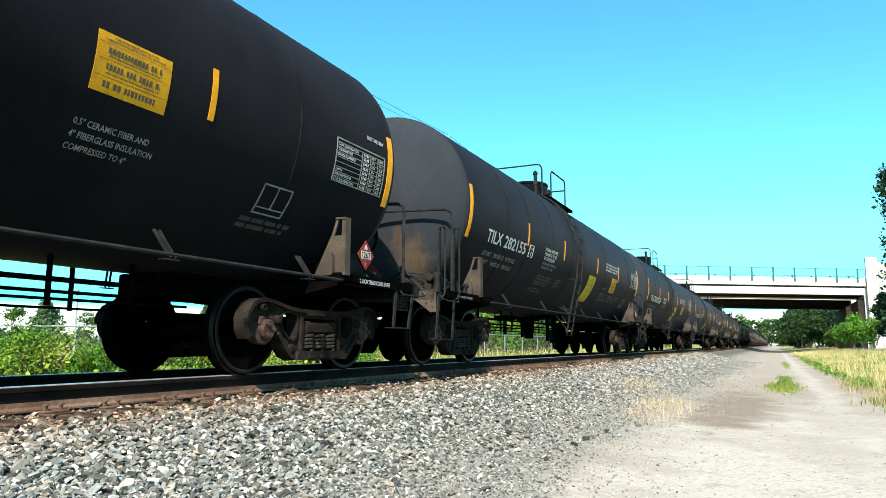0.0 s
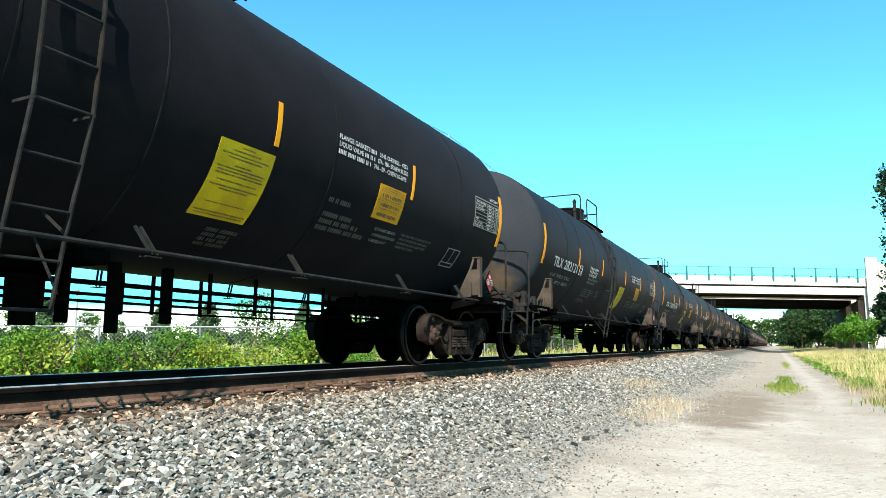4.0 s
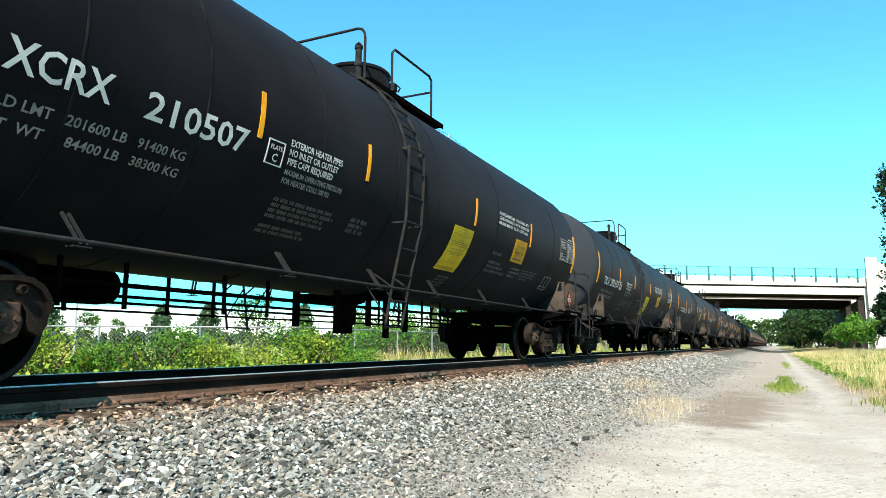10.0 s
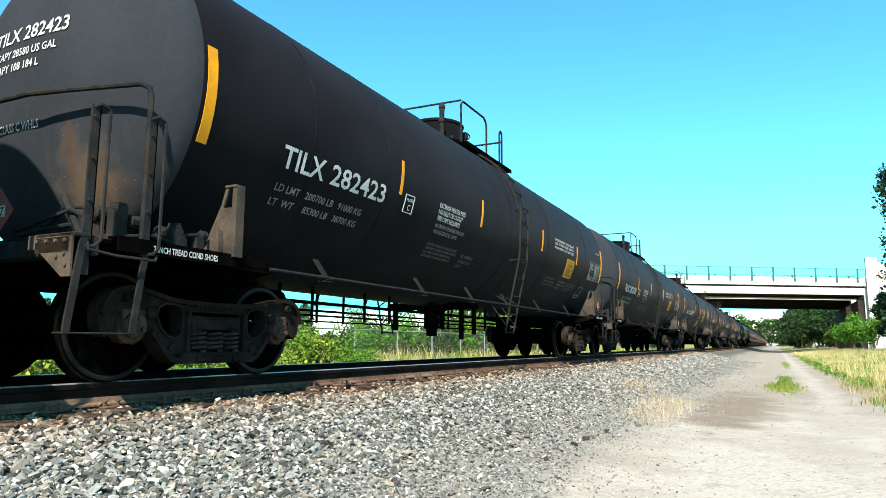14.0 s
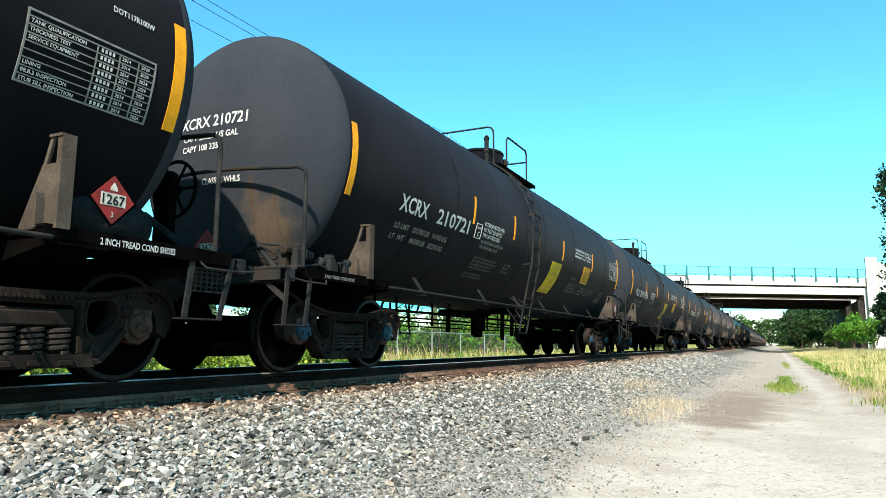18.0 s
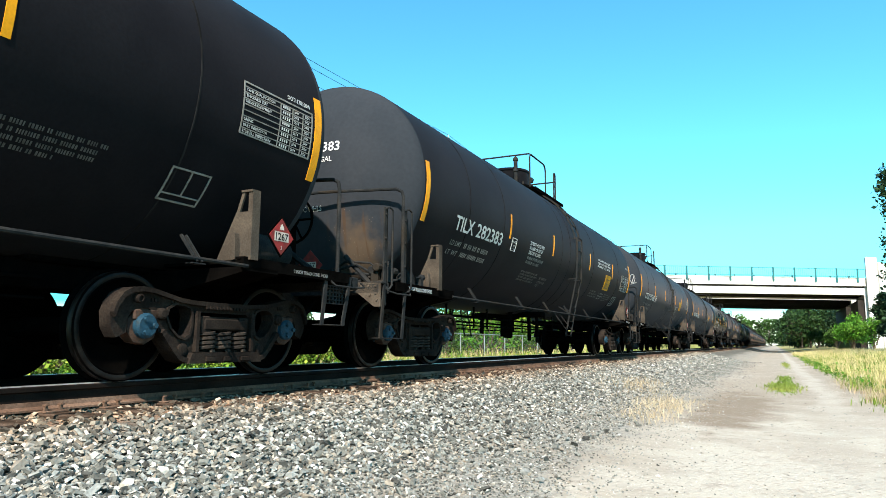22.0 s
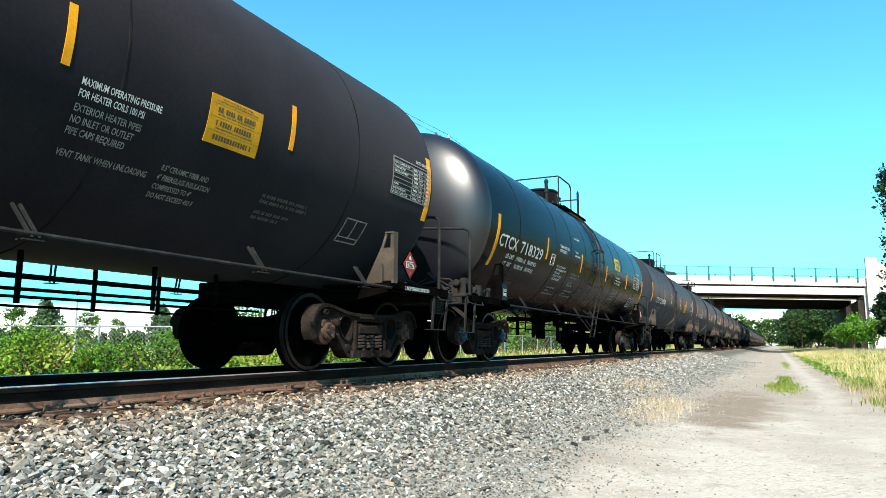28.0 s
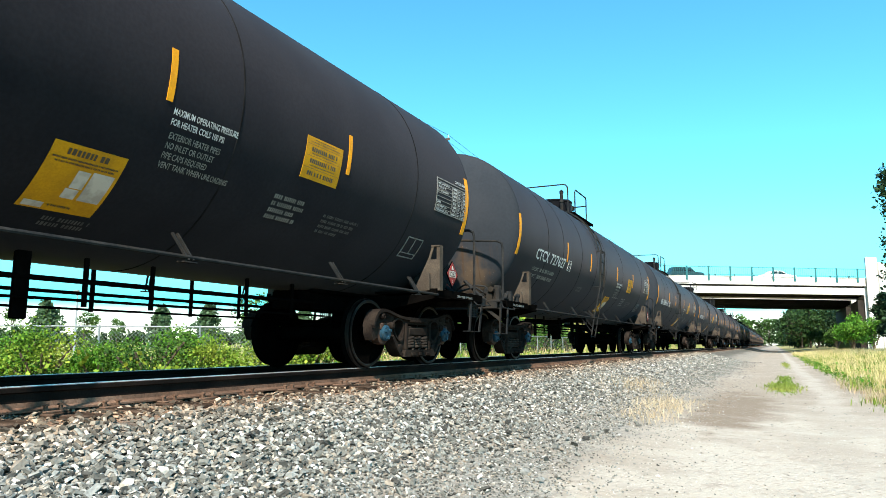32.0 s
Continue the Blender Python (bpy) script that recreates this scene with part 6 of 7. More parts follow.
def tree(x, y, z, height, width, mat, label, n=1500, leaf=0.35, seed=1, low=0.3, name="tree"):
    rnd = random.Random(seed)
    t = thing(name, label, name, pose(x, y, z))
    s = Shape()
    lean = [(0, 0, -0.2), (rnd.uniform(-0.15, 0.15), rnd.uniform(-0.15, 0.15), height * 0.3), (rnd.uniform(-0.3, 0.3), rnd.uniform(-0.3, 0.3), height * 0.62)]
    r0 = 0.02 * height + 0.03
    for (a, b), (ra, rb) in zip(zip(lean, lean[1:]), ((r0, r0 * 0.7), (r0 * 0.7, r0 * 0.35))):
        rows = [[(p[0] + r * math.cos(q), p[1] + r * math.sin(q), p[2]) for q in (i * math.pi / 4 for i in range(8))] for p, r in ((a, ra), (b, rb))]
        s.rings(rows)
    clumps = []
    k = 9 + int(width * 2)
    for i in range(k):
        h = rnd.uniform(low, 0.92)
        reach = width * 0.5 * math.sin(math.pi * min(1, (h - low * 0.6) / (1.05 - low * 0.6))) ** 0.6
        a = i * 2.4 + rnd.uniform(-0.5, 0.5)
        d = reach * rnd.uniform(0.35, 0.85)
        c = (d * math.cos(a), d * math.sin(a), h * height)
        clumps.append((c, width * rnd.uniform(0.13, 0.24)))
        st = Vector(lean[1]).lerp(Vector(lean[2]), max(0.0, min(1.0, (h - 0.35) * 1.6)))
        s.tube([st, (st + Vector(c)) * 0.5 + Vector((0, 0, 0.1)), c], r0 * 0.18, 5)
    part("trunk", s, BARK, t)
    v, f = leaf_faces(crown_points(rnd, n, clumps), leaf, rnd)
    part("crown", Shape().add(v, f).mesh("crown", mat), None, t)
    return t


def conifer(x, y, z, height, width, seed, n=1600):
    rnd = random.Random(seed)
    t = thing("conifer_tree", "dark blue-green young conifer beyond the fence", "conifer", pose(x, y, z), group="conifers in the field")
    s = Shape().lathe([(0.03 * height * 0.4, -0.2), (0.02, height * 0.95)], "z", n=7)
    part("trunk", s, BARK, t)
    pts = []
    boughs = [(0.1 + 0.85 * (i / 26), i * 2.4 + rnd.uniform(-0.4, 0.4), rnd.uniform(0.6, 1.15)) for i in range(27)]
    for i in range(n):
        h, turn, reach = boughs[i % 27]
        out = rnd.random() ** 0.7
        r = width * 0.5 * (1 - h) ** 0.7 * reach * out + 0.03
        a = turn + rnd.gauss(0, 0.32)
        pts.append((r * math.cos(a), r * math.sin(a), height * h + 0.25 * r + rnd.gauss(0, 0.03) * height))
    v, f = leaf_faces(pts, height * 0.07, rnd, 0.25)
    part("crown", Shape().add(v, f).mesh("crown", NEEDLES), None, t)
    return t


def shrub(x, y, z, height, width, mat, label, n, leaf, seed, group=""):
    rnd = random.Random(seed)
    t = thing("shrub", label, "shrub", pose(x, y, z), group)
    s = Shape()
    clumps = []
    for i in range(9):
        a, d = i * 2.4, width * 0.5 * rnd.uniform(0.15, 0.8)
        c = (d * math.cos(a), d * math.sin(a), height * rnd.uniform(0.35, 0.9) * (1 - 0.3 * d / width))
        clumps.append((c, min(width, height) * rnd.uniform(0.16, 0.3)))
        s.tube([(0.05 * math.cos(a), 0.05 * math.sin(a), -0.1), (c[0] * 0.5, c[1] * 0.5, c[2] * 0.6), c], 0.012 * height + 0.004, 5)
    part("woody_stem", s, BARK, t)
    v, f = leaf_faces(crown_points(rnd, n, clumps), leaf, rnd)
    part("leaves", Shape().add(v, f).mesh("leaves", mat), None, t)
    return t


def blades(name, spots, height, width, mat, label, seed, lean=0.4, base=ground_z):
    """Bent grass blades at the spots."""
    rnd = random.Random(seed)
    v, f = [], []
    for x, y in spots:
        z = base(x, y) - 0.02
        h, a, w = height * rnd.uniform(0.45, 1.15), rnd.uniform(0, 6.283), width * rnd.uniform(0.6, 1.3)
        q = rnd.uniform(0, 6.283)
        dx, dy = math.cos(a) * h * lean * rnd.random(), math.sin(a) * h * lean * rnd.random()
        wx, wy = math.cos(q) * w, math.sin(q) * w
        o = len(v)
        v += [(x - wx, y - wy, z), (x + wx, y + wy, z), (x + dx * 0.35 + wx * 0.8, y + dy * 0.35 + wy * 0.8, z + h * 0.55), (x + dx * 0.35 - wx * 0.8, y + dy * 0.35 - wy * 0.8, z + h * 0.55), (x + dx, y + dy, z + h)]
        f += [(o, o + 1, o + 2, o + 3), (o + 3, o + 2, o + 4)]
    return bulk(name, v, f, mat, label, "grass")


rnd = random.Random(11)
# verge grass
def scatter(n, x0, x1, y0, y1, keep=None):
    out = []
    while len(out) < n:
        x, y = rnd.uniform(x0, x1), y0 + (y1 - y0) * rnd.random() ** 1.6
        if keep is None or keep(x, y):
            out.append((x, y))
    return out


blades("verge_grass_dry", scatter(27000, 1.5, 13, 17, 90, lambda x, y: x > 2.1 + 0.7 * noise.noise((y * 0.3, 1, 0)) - 0.004 * y), 0.46, 0.007, GRASS_DRY, "tall dry yellow grass beside the path", 1)
blades("verge_grass_green", scatter(4200, 1.3, 7, 17, 80, lambda x, y: x > 1.65 + 0.3 * noise.noise((y * 0.3, 4, 0)) and noise.noise((x * 0.5, y * 0.3, 2)) > -0.1), 0.34, 0.008, GRASS_GREEN, "low green grass beside the path", 2, 0.7)
clumps = [(rnd.uniform(1.7, 6.5), 17.5 + 40 * rnd.random() ** 1.5) for i in range(85)]
blades("verge_clumps", [(cx + rnd.gauss(0, 0.16), cy + rnd.gauss(0, 0.22)) for cx, cy in clumps for i in range(40)], 0.42, 0.008, GRASS_GREEN, "green grass clumps among the dry verge grass", 12, 0.7)
straw = [(rnd.uniform(1.6, 3.0), 14.5 + 9 * rnd.random()) for i in range(60)]
blades("verge_straw", [(cx + rnd.gauss(0, 0.12), cy + rnd.gauss(0, 0.16)) for cx, cy in straw for i in range(28)], 0.3, 0.006, GRASS_PALE, "short dry grass at the path's edge", 13, 0.9)
blades("field_grass", scatter(26000, -30, -8.8, 2, 60), 0.55, 0.012, GRASS_GREEN, "green and yellow meadow grass behind the track", 3)
blades("field_grass_dry", scatter(9000, -14, -8.6, 3, 60), 0.5, 0.01, GRASS_PALE, "pale dry grass behind the track", 4)

# tufts on the path
def tuft(n, x0, y0, rx, ry):
    """Thick in the middle, thinning out to a ragged edge."""
    return [(x0 + rx * rnd.gauss(0, 0.5) + 0.15 * noise.noise((i * 0.37, 0, 0)), y0 + ry * rnd.gauss(0, 0.5)) for i in range(n)]


blades("path_tuft", tuft(1800, 0.17, 20.0, 0.36, 2.2) + tuft(500, 0.25, 24.5, 0.22, 2.5) + tuft(500, 0.5, 42, 0.16, 6), 0.1, 0.009, GRASS_GREEN, "green grass tuft on the sandy path", 6, 0.9)
blades("dead_grass", tuft(800, -1.75, 12.3, 0.5, 1.6) + tuft(600, -2.7, 15.2, 0.6, 2.0) + tuft(160, -1.7, 10.2, 0.4, 0.8), 0.15, 0.004, GRASS_PALE, "bleached dead grass at the gravel's edge", 7, 1.2)
blades("path_sprigs", tuft(260, 1.9, 15.2, 0.4, 0.9) + tuft(160, 1.9, 13.2, 0.3, 0.5), 0.16, 0.008, GRASS_GREEN, "sparse green sprigs at the path's edge", 8)

# leafy weeds along the verge's edge and the tall meadow behind the track
def weeds(name, n, spot, size, mat, label, seed):
    rw = random.Random(seed)
    v, f = [], []
    for i in range(n):
        x, y = spot(rw)
        h = size * rw.uniform(0.4, 1.2)
        z = ground_z(x, y)
        a, g = leaf_faces([(x + rw.gauss(0, 0.09), y + rw.gauss(0, 0.12), z + h * rw.random() ** 0.7) for q in range(26)], 0.085, rw)
        o = len(v)
        v += a
        f += [tuple(k + o for k in fc) for fc in g]
    return bulk(name, v, f, mat, label, "weeds")


def verge_edge(rw):
    y = 17.5 + 55 * rw.random() ** 1.7
    return 1.75 + 0.5 * noise.noise((y * 0.25, 1, 0)) - 0.004 * y + abs(rw.gauss(0, 1.1)), y


weeds("verge_weeds", 80, verge_edge, 0.26, LEAF_BRIGHT, "leafy green weeds along the verge's edge", 71)
weeds("meadow_weeds", 700, lambda rw: (rw.uniform(-12.5, -8.9), 3 + 62 * rw.random() ** 1.3), 0.75, WEED, "yellow-green leafy weeds behind the track", 72)
blades("meadow_green_grass", scatter(9000, -13.2, -9.0, 16, 80), 0.85, 0.014, GRASS_GREEN, "tall yellow-green meadow grass behind the track", 10)
blades("meadow_tall_grass", scatter(8000, -13.2, -9.2, 16, 80), 0.95, 0.011, GRASS_DRY, "tall yellow meadow grass behind the track", 9)

# shrubs before the fence
for i in range(40):
    px = -120 + i * 23 + rnd.uniform(-9, 9)
    x, y = place(px, rnd.uniform(15.5, 20.0))
    if x < -9.5:
        big = noise.noise((px * 0.011, 3, 0)) > -0.05
        h = rnd.uniform(1.15, 1.75) if big else rnd.uniform(0.6, 1.0)
        shrub(x, y, ground_z(x, y), h, h * rnd.uniform(1.0, 1.5), (LEAF_BRIGHT, WEED, LEAF_MID, LEAF_BRIGHT, WEED)[i % 5], "leafy green weed shrub before the wire fence", 2300 if big else 1300, 0.062, 100 + i, "weeds along the fence")

# young trees beyond the fence
for i, (px, top, wide, dist) in enumerate(((30, 548, 34, 70), (85, 535, 52, 62), (157, 550, 30, 72), (213, 562, 18, 80), (290, 543, 46, 64), (372, 540, 46, 64), (455, 528, 60, 50), (540, 540, 40, 62), (630, 545, 50, 66))):
    x, y = place(px, dist)
    hgt = 0.33 + (606 - top) / 1191 * dist + 0.9
    if i in (1, 4, 5, 7):
        conifer(x, y, -0.9, hgt, wide / 1191 * dist * 1.6, 40 + i, 3000)
    else:
        tree(x, y, -0.9, hgt, wide / 1191 * dist * 1.5, LEAF_MID, "small green tree beyond the wire fence", 1500, 0.22, 40 + i, 0.05)
# low hedge far beyond the fence
for i in range(16):
    x, y = place(-60 + i * 48, 88)
    shrub(x, y, -0.8, 2.4, 6.5, LEAF_DARK, "dark hedge bush at the far edge of the field", 500, 0.5, 300 + i, "far hedge")

# a thicket along the field's far side
for i in range(26):
    y = 40 + i * 5.2 + rnd.uniform(-1.5, 1.5)
    x = -17.5 - rnd.uniform(0, 5) - i * 0.12
    shrub(x, y, -1.0, rnd.uniform(2.6, 4.4), rnd.uniform(4.0, 6.0), (LEAF_MID, LEAF_BRIGHT, WEED)[i % 3], "green bush in the thicket beyond the wire fence", 1000, 0.22, 820 + i, "thicket beyond the fence")

for i in range(9):
    x, y = place(800 + i * 21, 66 + rnd.uniform(-4, 8))
    tree(x, y, -1.0, rnd.uniform(4.6, 6.4), rnd.uniform(4, 5.5), LEAF_MID if i % 2 else LEAF_DARK, "small green tree beyond the wire fence", 1100, 0.3, 870 + i, 0.05)

for i in range(9):
    x, y = place(640 + i * 19, 44 + rnd.uniform(-3, 9))
    shrub(x, y, -1.0, rnd.uniform(2.2, 3.6), rnd.uniform(2.4, 3.6), (LEAF_MID, LEAF_BRIGHT, LEAF_DARK)[i % 3], "green bush beyond the wire fence", 1300, 0.16, 940 + i, "thicket beyond the fence")

# right side: bush and trees before the bridge
for px, depth, h, w, mat, n, lf in ((1505, 84, 4.1, 5.5, LEAF_BRIGHT, 3600, 0.24), (1540, 76, 3.6, 4.5, LEAF_BRIGHT, 2600, 0.22), (1475, 92, 3.0, 4.5, LEAF_MID, 1800, 0.26), (1440, 100, 2.4, 5, LEAF_DARK, 1500, 0.26)):
    x, y = place(px, depth)
    shrub(x, y, 0.0, h, w, mat, "large bright green bush before the bridge", n, lf, px)
for px, depth, h, w, sd in ((1610, 50, 14.5, 5.2, 1), (1640, 58, 13, 6.5, 2), (1576, 70, 6.0, 3.4, 3)):
    x, y = place(px, depth)
    tree(x, y, 0.0, h, w, LEAF_DEEP, "tall dark green leafy tree beside the path", 4200, 0.32, sd, 0.12)

x, y = place(1580, 82)
shrub(x, y, 0.0, 5.2, 4.2, LEAF_DEEP, "tall dark green bush beside the bridge", 2600, 0.28, 977)

# woods beyond the bridge
for i in range(34):
    px = rnd.uniform(1402, 1535)
    depth = rnd.uniform(150, 235)
    x, y = place(px, depth)
    tree(x, y, 0.0, rnd.uniform(9.5, 12.5) * depth / 190, rnd.uniform(6, 9), LEAF_DEEP if i % 4 else LEAF_DARK, "dark green tree of the woods beyond the bridge", 1200, 0.58, 500 + i, 0.08)
for i in range(30):
    px = rnd.uniform(1270, 1392)
    depth = rnd.uniform(330, 480)
    x, y = place(px, depth)
    if abs(x - TRACK) > 9 and x > -40:
        tree(x, y, 0.0, rnd.uniform(12, 17) * depth / 420, rnd.uniform(9, 13), LEAF_DARK if i % 2 else LEAF_MID, "green tree far along the track", 420, 1.3, 600 + i, 0.08)
for i in range(22):
    x = -130 + i * 7.5 + rnd.uniform(-2, 2)
    tree(x, 800 + rnd.uniform(0, 60), 0.0, rnd.uniform(27, 36), rnd.uniform(18, 24), LEAF_MID if i % 3 else LEAF_DARK, "green tree on the skyline where the track ends", 500, 2.6, 700 + i, 0.05)

# a slender grey post beyond the fence
lx, ly = place(140, 60)
post = thing("light_pole", "slender pale grey light pole beyond the wire fence", "light pole", pose(lx, ly, -0.95, 0, -1.5, 0))
part("pole", Shape().lathe([(0.12, -0.1), (0.12, 0.3), (0.1, 0.35), (0.07, 5.5), (0.05, 5.7)], "z", n=10), GALV, post)
part("lamp_head", Shape().box(-0.5, 0.1, -0.1, 0.1, 5.66, 5.78, 0.02), GALV, post)

# power line beyond the track
px0, py0 = place(770, 48)
for i in range(3):
    pole = thing("utility_pole", "tall wooden utility pole with a crossarm beyond the train", "utility pole", pose(px0, py0 + i * 55, -0.9), group="utility poles")
    part("pole", Shape().lathe([(0.17, 0), (0.1, 16.6)], "z", n=10), BARK, pole)
    part("crossarm", Shape().box(-1.1, 1.1, -0.06, 0.06, 15.9, 16.05), BARK, pole)
    for xx in (-1.0, -0.4, 0.4, 1.0):
        part("insulator", Shape().lathe([(0.05, 16.05), (0.06, 16.15), (0.03, 16.3)], "z", (xx, 0, 0), 8), GALV, pole)
for xx in (-1.0, 0.4, 1.0):
    s = Shape()
    for i in range(-1, 2):
        s.tube([(px0 + xx, py0 + i * 55 + 55 * k / 10, 15.4 - 4 * 0.9 * (k / 10) * (1 - k / 10)) for k in range(11)], 0.012, 4)
    single("power_cable", s, FITTING, "thin sagging power cable", "cable", group="power cables")

# ---- ballast stones ----
def stone_at(x, y, z, r, rnd):
    """An angular broken stone: a flattish box with every corner moved."""
    a, b, c = rnd.uniform(0.85, 1.5) * r, rnd.uniform(0.45, 0.85) * r, rnd.uniform(0.28, 0.6) * r
    m = Euler((rnd.uniform(-0.75, 0.75), rnd.uniform(-0.75, 0.75), rnd.uniform(0, 6.28))).to_matrix()
    top = rnd.uniform(0.45, 0.85)
    return [Vector((x, y, z)) + m @ Vector((sx * a * rnd.uniform(0.6, 1) * (top if sz > 0 else 1), sy * b * rnd.uniform(0.6, 1) * (top if sz > 0 else 1), sz * c * rnd.uniform(0.6, 1))) for sx, sy, sz in ((-1, -1, -1), (1, -1, -1), (1, 1, -1), (-1, 1, -1), (-1, -1, 1), (1, -1, 1), (1, 1, 1), (-1, 1, 1))]


BOX_FACES = [(3, 2, 1, 0), (4, 5, 6, 7), (0, 1, 5, 4), (1, 2, 6, 5), (2, 3, 7, 6), (3, 0, 4, 7)]
rnd = random.Random(21)
sv, sf = [], []
COUNT = 0
for i in range(125000):
    y = 1.5 + 46 * rnd.random() ** 2.1
    x = rnd.uniform(-4.9, -0.7)
    if rnd.random() < 0.14:
        x = rnd.uniform(-8.2, -4.2)
    edge = -1.7 + 0.5 * noise.noise((y * 0.5, 0, 7))
    if x > edge and rnd.random() > 0.3 * math.exp(-(x - edge) * 2.2):
        continue
    if -4.85 < x < -4.2 + 0.25 * noise.noise((y * 1.3, 5, 0)) and rnd.random() < 0.82:
        continue
    r = rnd.uniform(0.013, 0.029) * (1 + max(0.0, y - 10) * 0.03)
    if rnd.random() < 0.03:
        r *= 1.5
    r *= 1 - 0.6 * smoothstep(-3.3, -1.6, x)
    p = stone_at(x, y, ground_z(x, y) + r * rnd.uniform(0.1, 1.0), r, rnd)
    o = len(sv)
    sv += p
    sf += [tuple(q + o for q in fc) for fc in BOX_FACES]
bulk("ballast", sv, sf, STONE, "grey broken ballast stones", "ballast")

# pebbles strewn over the path
pv, pf = [], []
for i in range(4200):
    y = 2.2 + 17 * rnd.random() ** 1.8
    x = -1.9 + 4.4 * rnd.random() ** 2.2
    r = rnd.uniform(0.003, 0.008) * (1 + y * 0.04)
    if noise.noise((x * 1.3, y * 0.9, 9)) < rnd.uniform(-0.5, 0.35) - 0.25 * (x < -0.6):
        continue
    o = len(pv)
    pv += stone_at(x, y, ground_z(x, y) + r * 0.3, r, rnd)
    pf += [tuple(q + o for q in fc) for fc in BOX_FACES]
bulk("path_pebbles", pv, pf, STONE, "small grey and tan pebbles on the sandy path", "pebbles")

# the nearest large stones, each by itself
STONES = []
for i in range(6):
    sm = bpy.data.meshes.new("ballast_stone")
    sm.from_pydata([tuple(p) for p in stone_at(0, 0, 0, 0.032, rnd)], [], BOX_FACES)
    sm.materials.append(STONE_PIECE)
    STONES.append(sm)
ballast_bed = bpy.data.objects["ground"]
for i in range(280):
    y = 2.6 + 7 * rnd.random() ** 1.5
    x = rnd.uniform(-4.2, -1.6)
    st = new("ballast_stone", STONES[i % 6])
    st.parent = ballast_bed
    k = rnd.uniform(0.6, 1.25)
    st.matrix_basis = pose(x, y, ground_z(x, y) + 0.025, rnd.uniform(-30, 30), rnd.uniform(-30, 30), rnd.uniform(0, 360)) @ Matrix.Scale(k, 4)

# ---- the train ----
LABELS = {"early": "black tank car with dusty ends and amber reflective strips",
          "late": "weathered charcoal-grey tank car with amber reflective strips",
          "gloss": "shiny blue-black tank car with amber reflective strips"}
CARS = {
    "early": build_car("early", BLACK_PAINT, LABELS["early"]),
    "late_dark": build_car("late", BLACK_PAINT, LABELS["early"], marks="lead"),
    "grey": build_car("late", GREY_PAINT, LABELS["late"], marks="grey"),
    "mid": build_car("late", BLACK_PAINT, LABELS["early"], marks="mid"),
    "dusk": build_car("late", GREY_PAINT, LABELS["late"], marks="dusk"),
    "late": build_car("early", GREY_PAINT, LABELS["late"], marks="late"),
    "gloss": build_car("gloss", GLOSS_PAINT, LABELS["gloss"]),
    "far": build_car("early", GREY_PAINT, LABELS["late"], True, "late"),
}
ORDER = {-1: "late_dark", 6: "mid", 7: "mid", 10: "mid", 11: "grey", 12: "dusk", 13: "gloss"}
MARKS = {0: "TILX 282155", 1: "TILX 282021", 2: "TILX 282121", 3: "XCRX 210189", 4: "XCRX 210507", 5: "TILX 282159", 6: "TILX 282423", 7: "TILX 282181",
         8: "XCRX 210721", 9: "TILX 282105", 10: "TILX 282383", 11: "CTCX 727683", 13: "CTCX 718329", 14: "CTCX 727608", 15: "CTCX 727627"}
WEIGHTS = {0: ["LD LMT   201500 LB   91350 KG", "LT  WT     84500 LB   38350 KG"], 1: ["LD LMT   201300 LB   91300 KG", "LT  WT     84700 LB   38400 KG"],
           3: ["LD LMT   201300 LB   91300 KG", "LT  WT     84700 LB   38400 KG"], 6: ["LD LMT   200700 LB   91000 KG", "LT  WT     85300 LB   38700 KG"],
           2: ["LD LMT   201100 LB   91200 KG", "LT  WT     84900 LB   38500 KG"], 8: ["LD LMT   201700 LB   91450 KG", "LT  WT     84300 LB   38250 KG"],
           5: ["LD LMT   201200 LB   91250 KG", "LT  WT     84800 LB   38450 KG"],
           4: ["LD LMT   201600 LB   91400 KG", "LT  WT     84400 LB   38300 KG"],
           11: ["LD LMT   199500 LB   90500 KG", "LT  WT     86500 LB   39200 KG"],
           9: ["LD LMT   201700 LB   91450 KG", "LT  WT     84300 LB   38200 KG"],
           13: ["LD LMT   199800 LB   90600 KG", "LT  WT     86200 LB   39100 KG"], 14: ["LD LMT   199200 LB   90350 KG", "LT  WT     86800 LB   39350 KG"]}
TRAIN = []
PLATE_SHIFT = 0.66


def travelled(t):
    return 7.39 * t + 0.0407 * t * t / 2 - 0.00115 * t ** 3 / 6


# slack in the couplers
SLACK = {-1: 0.18, 0: 0.16, 1: 0.03, 3: -0.03, 4: 0.01, 5: 0.08, 6: 0.2, 7: 0.17, 8: 0.15, 9: 0.09, 11: -0.1, 12: 0.2, 14: 0.05, 15: 0.1}


def car_pose(k, t):
    return pose(TRACK, FRONT + CAR * k + SLACK.get(k, 0.06) - travelled(t), 0)


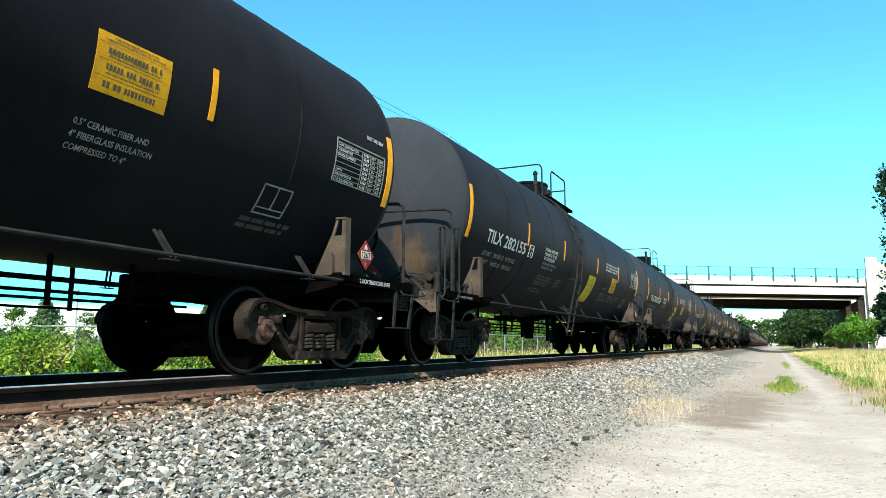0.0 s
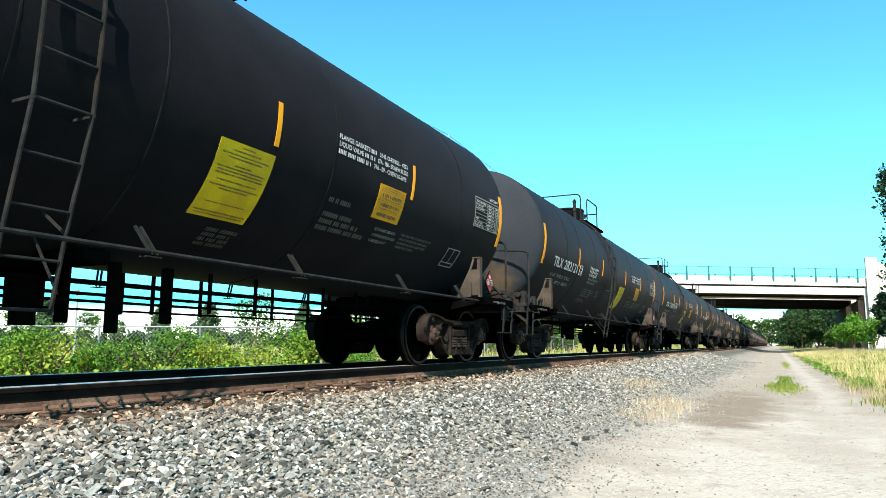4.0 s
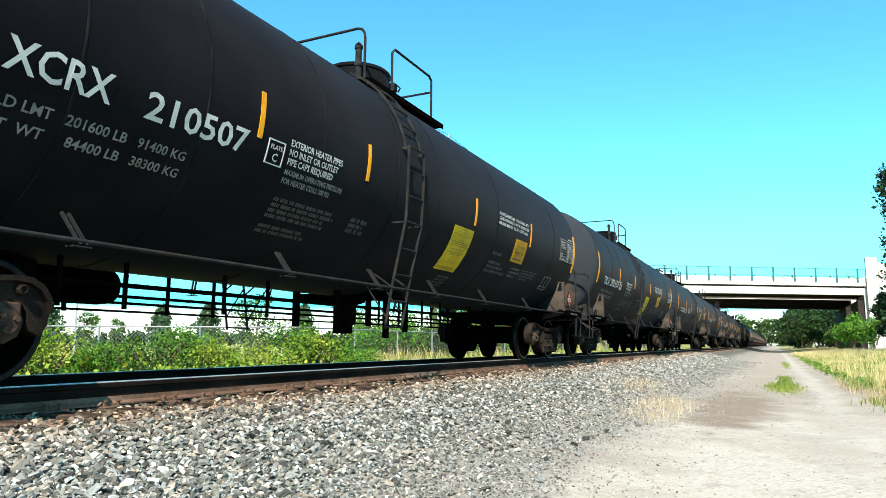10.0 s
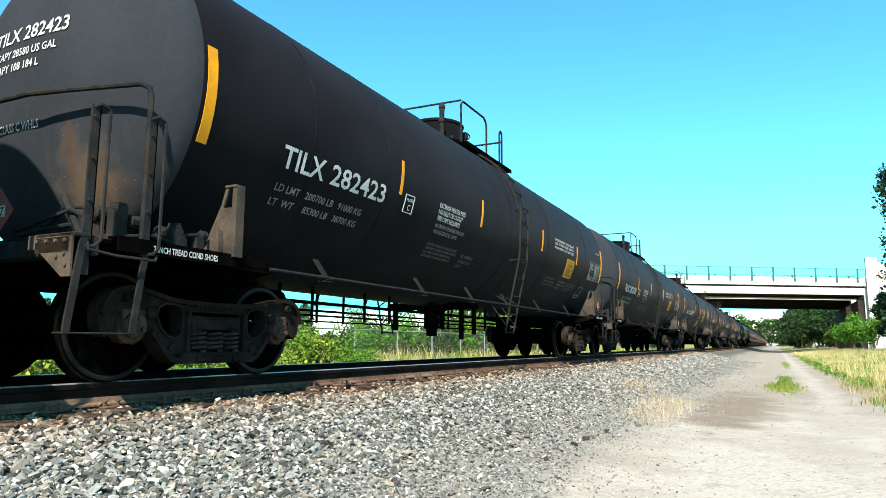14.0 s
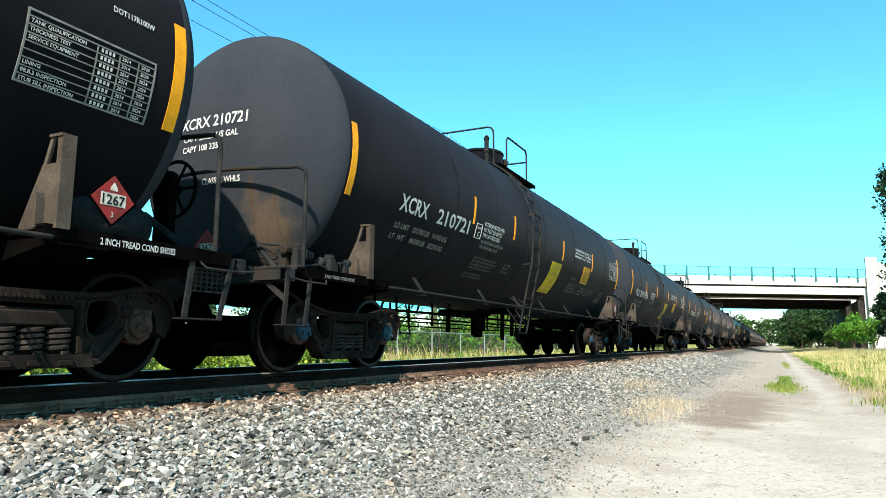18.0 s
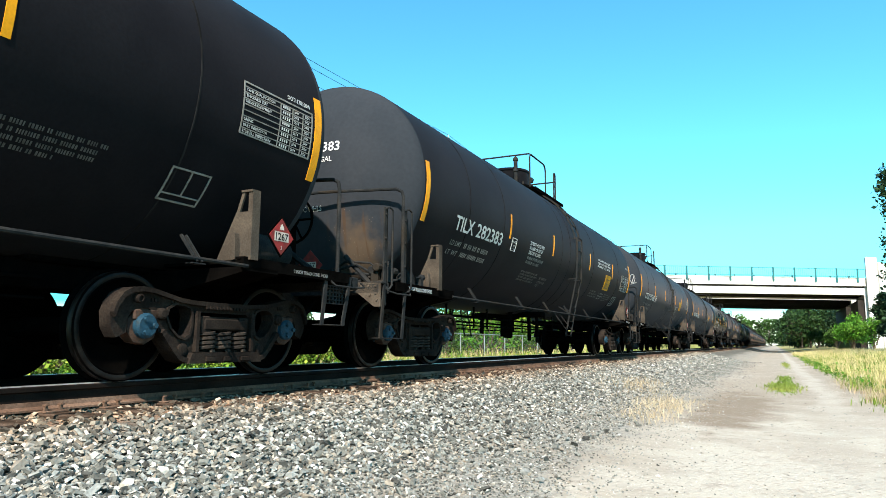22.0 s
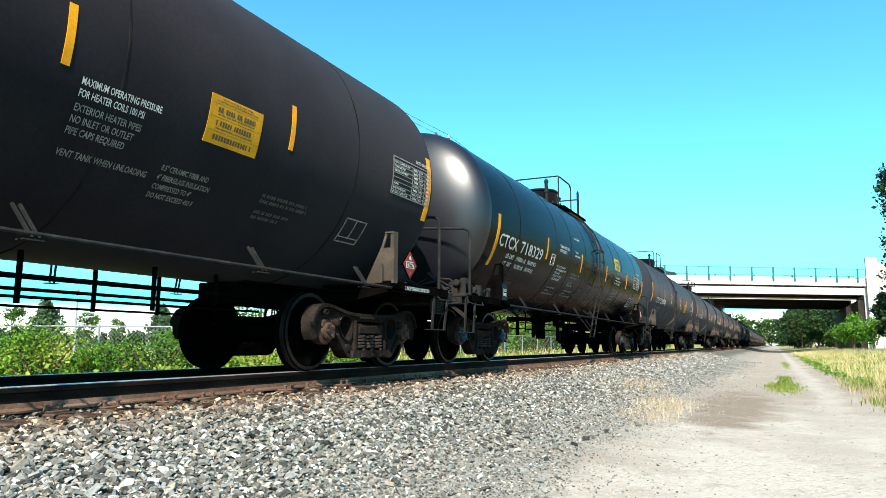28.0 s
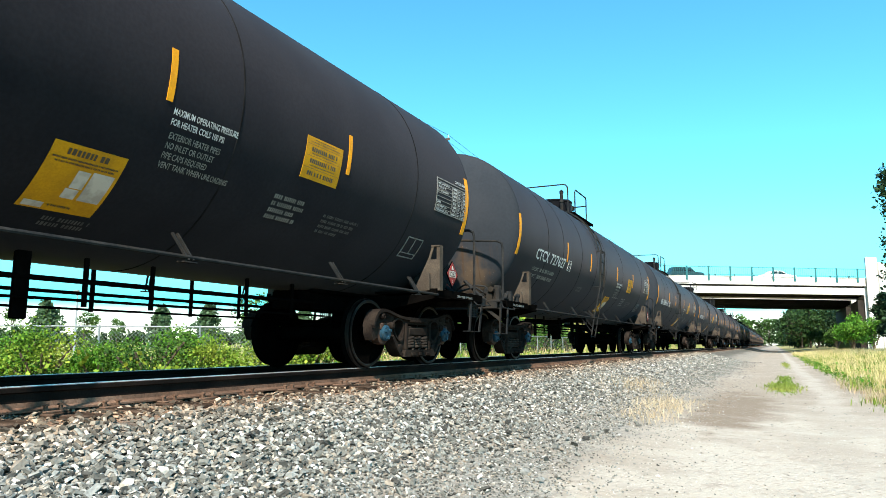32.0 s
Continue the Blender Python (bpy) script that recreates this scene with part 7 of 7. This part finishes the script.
used = set()
TALL_ENDS = {0, 6, 7, 10, 11}
BLUE_CAPS = {3, 8, 9, 10, 13, 14, 15}
CAR_KIND = {k: ORDER.get(k, "early" if k < 10 else "late" if k < 18 else "far") for k in range(-1, 34)}
for k in range(-1, 34):
    kind = CAR_KIND[k]
    base = CARS[kind]
    if kind in used:
        car = copy_thing(base, car_pose(k, 0))
    else:
        car = base
        car.matrix_basis = car_pose(k, 0)
        used.add(kind)
    TRAIN.append((k, car))
for k, car in TRAIN:
    if k in (12, 16, 17):
        tagged(part("car_number", bars([2.1], 2.2, -19.2, 0.22, 0.3, k), LETTER, car, "white lettering that cannot be read", 0), kind="stuff")
    # three cars carry the plate mark and the second strip further back
    if MARKS.get(k, "").startswith("XCRX"):
        for c in car.children:
            if c.name.startswith("plate_mark") or c.name.startswith("reflective_band") and 4.0 < sum(v.co.y for v in c.data.vertices) / len(c.data.vertices) < 4.6:
                c.location.y += PLATE_SHIFT
    if CAR_KIND[k] != "far":
        lead_end(car, "tall" if k in TALL_ENDS else "plain")
        for c in car.children_recursive:
            if c.name.startswith("bearing_cap"):
                c.data = CAPS[1 if c.data.vertices[0].co.x > 0 else -1, k in BLUE_CAPS]
    if k in MARKS:
        kind = {"mid": "late", "grey": "late", "dusk": "late"}.get(CAR_KIND[k], CAR_KIND[k])
        number_car(car, kind, MARKS[k], WEIGHTS.get(k))


chalk = Shape()
loop = [(1.28 + 0.08 * math.cos(a), 2.64 + 0.15 * math.sin(a)) for a in [0.4 + i * 0.42 for i in range(17)]] + [(1.26, 2.5), (1.22, 2.42), (1.3, 2.47), (1.4, 2.5)]
chalk.tube([(x, 1.2 - 0.52 * math.sqrt(max(0.0, 1 - (x * x + (z - AXIS) ** 2) / R ** 2)) - 0.004, z) for x, z in loop], 0.007, 4)
part("chalk_drawing", chalk, LETTER, dict(TRAIN)[11], "scribbled white chalk loop")


def motions():
    """The train rolls past and its wheelsets turn."""
    times = [2.0 * i for i in range(17)]
    for k, car in TRAIN:
        walk(car, [(t, car_pose(k, t)) for t in times])
    steps = [i / 15 for i in range(481)]
    for car, seen, u, speed in TRAFFIC:
        walk(car, [(i / 5, road_pose(i / 5, seen, u, speed)) for i in range(161)])
    for k, car in TRAIN[:19]:
        for w in [c for c in car.children if c.name.startswith("wheelset")]:
            y = w.location.y
            walk(w, [(t, pose(0, y, 0.457, math.degrees(travelled(t) / 0.457))) for t in steps])


motions()
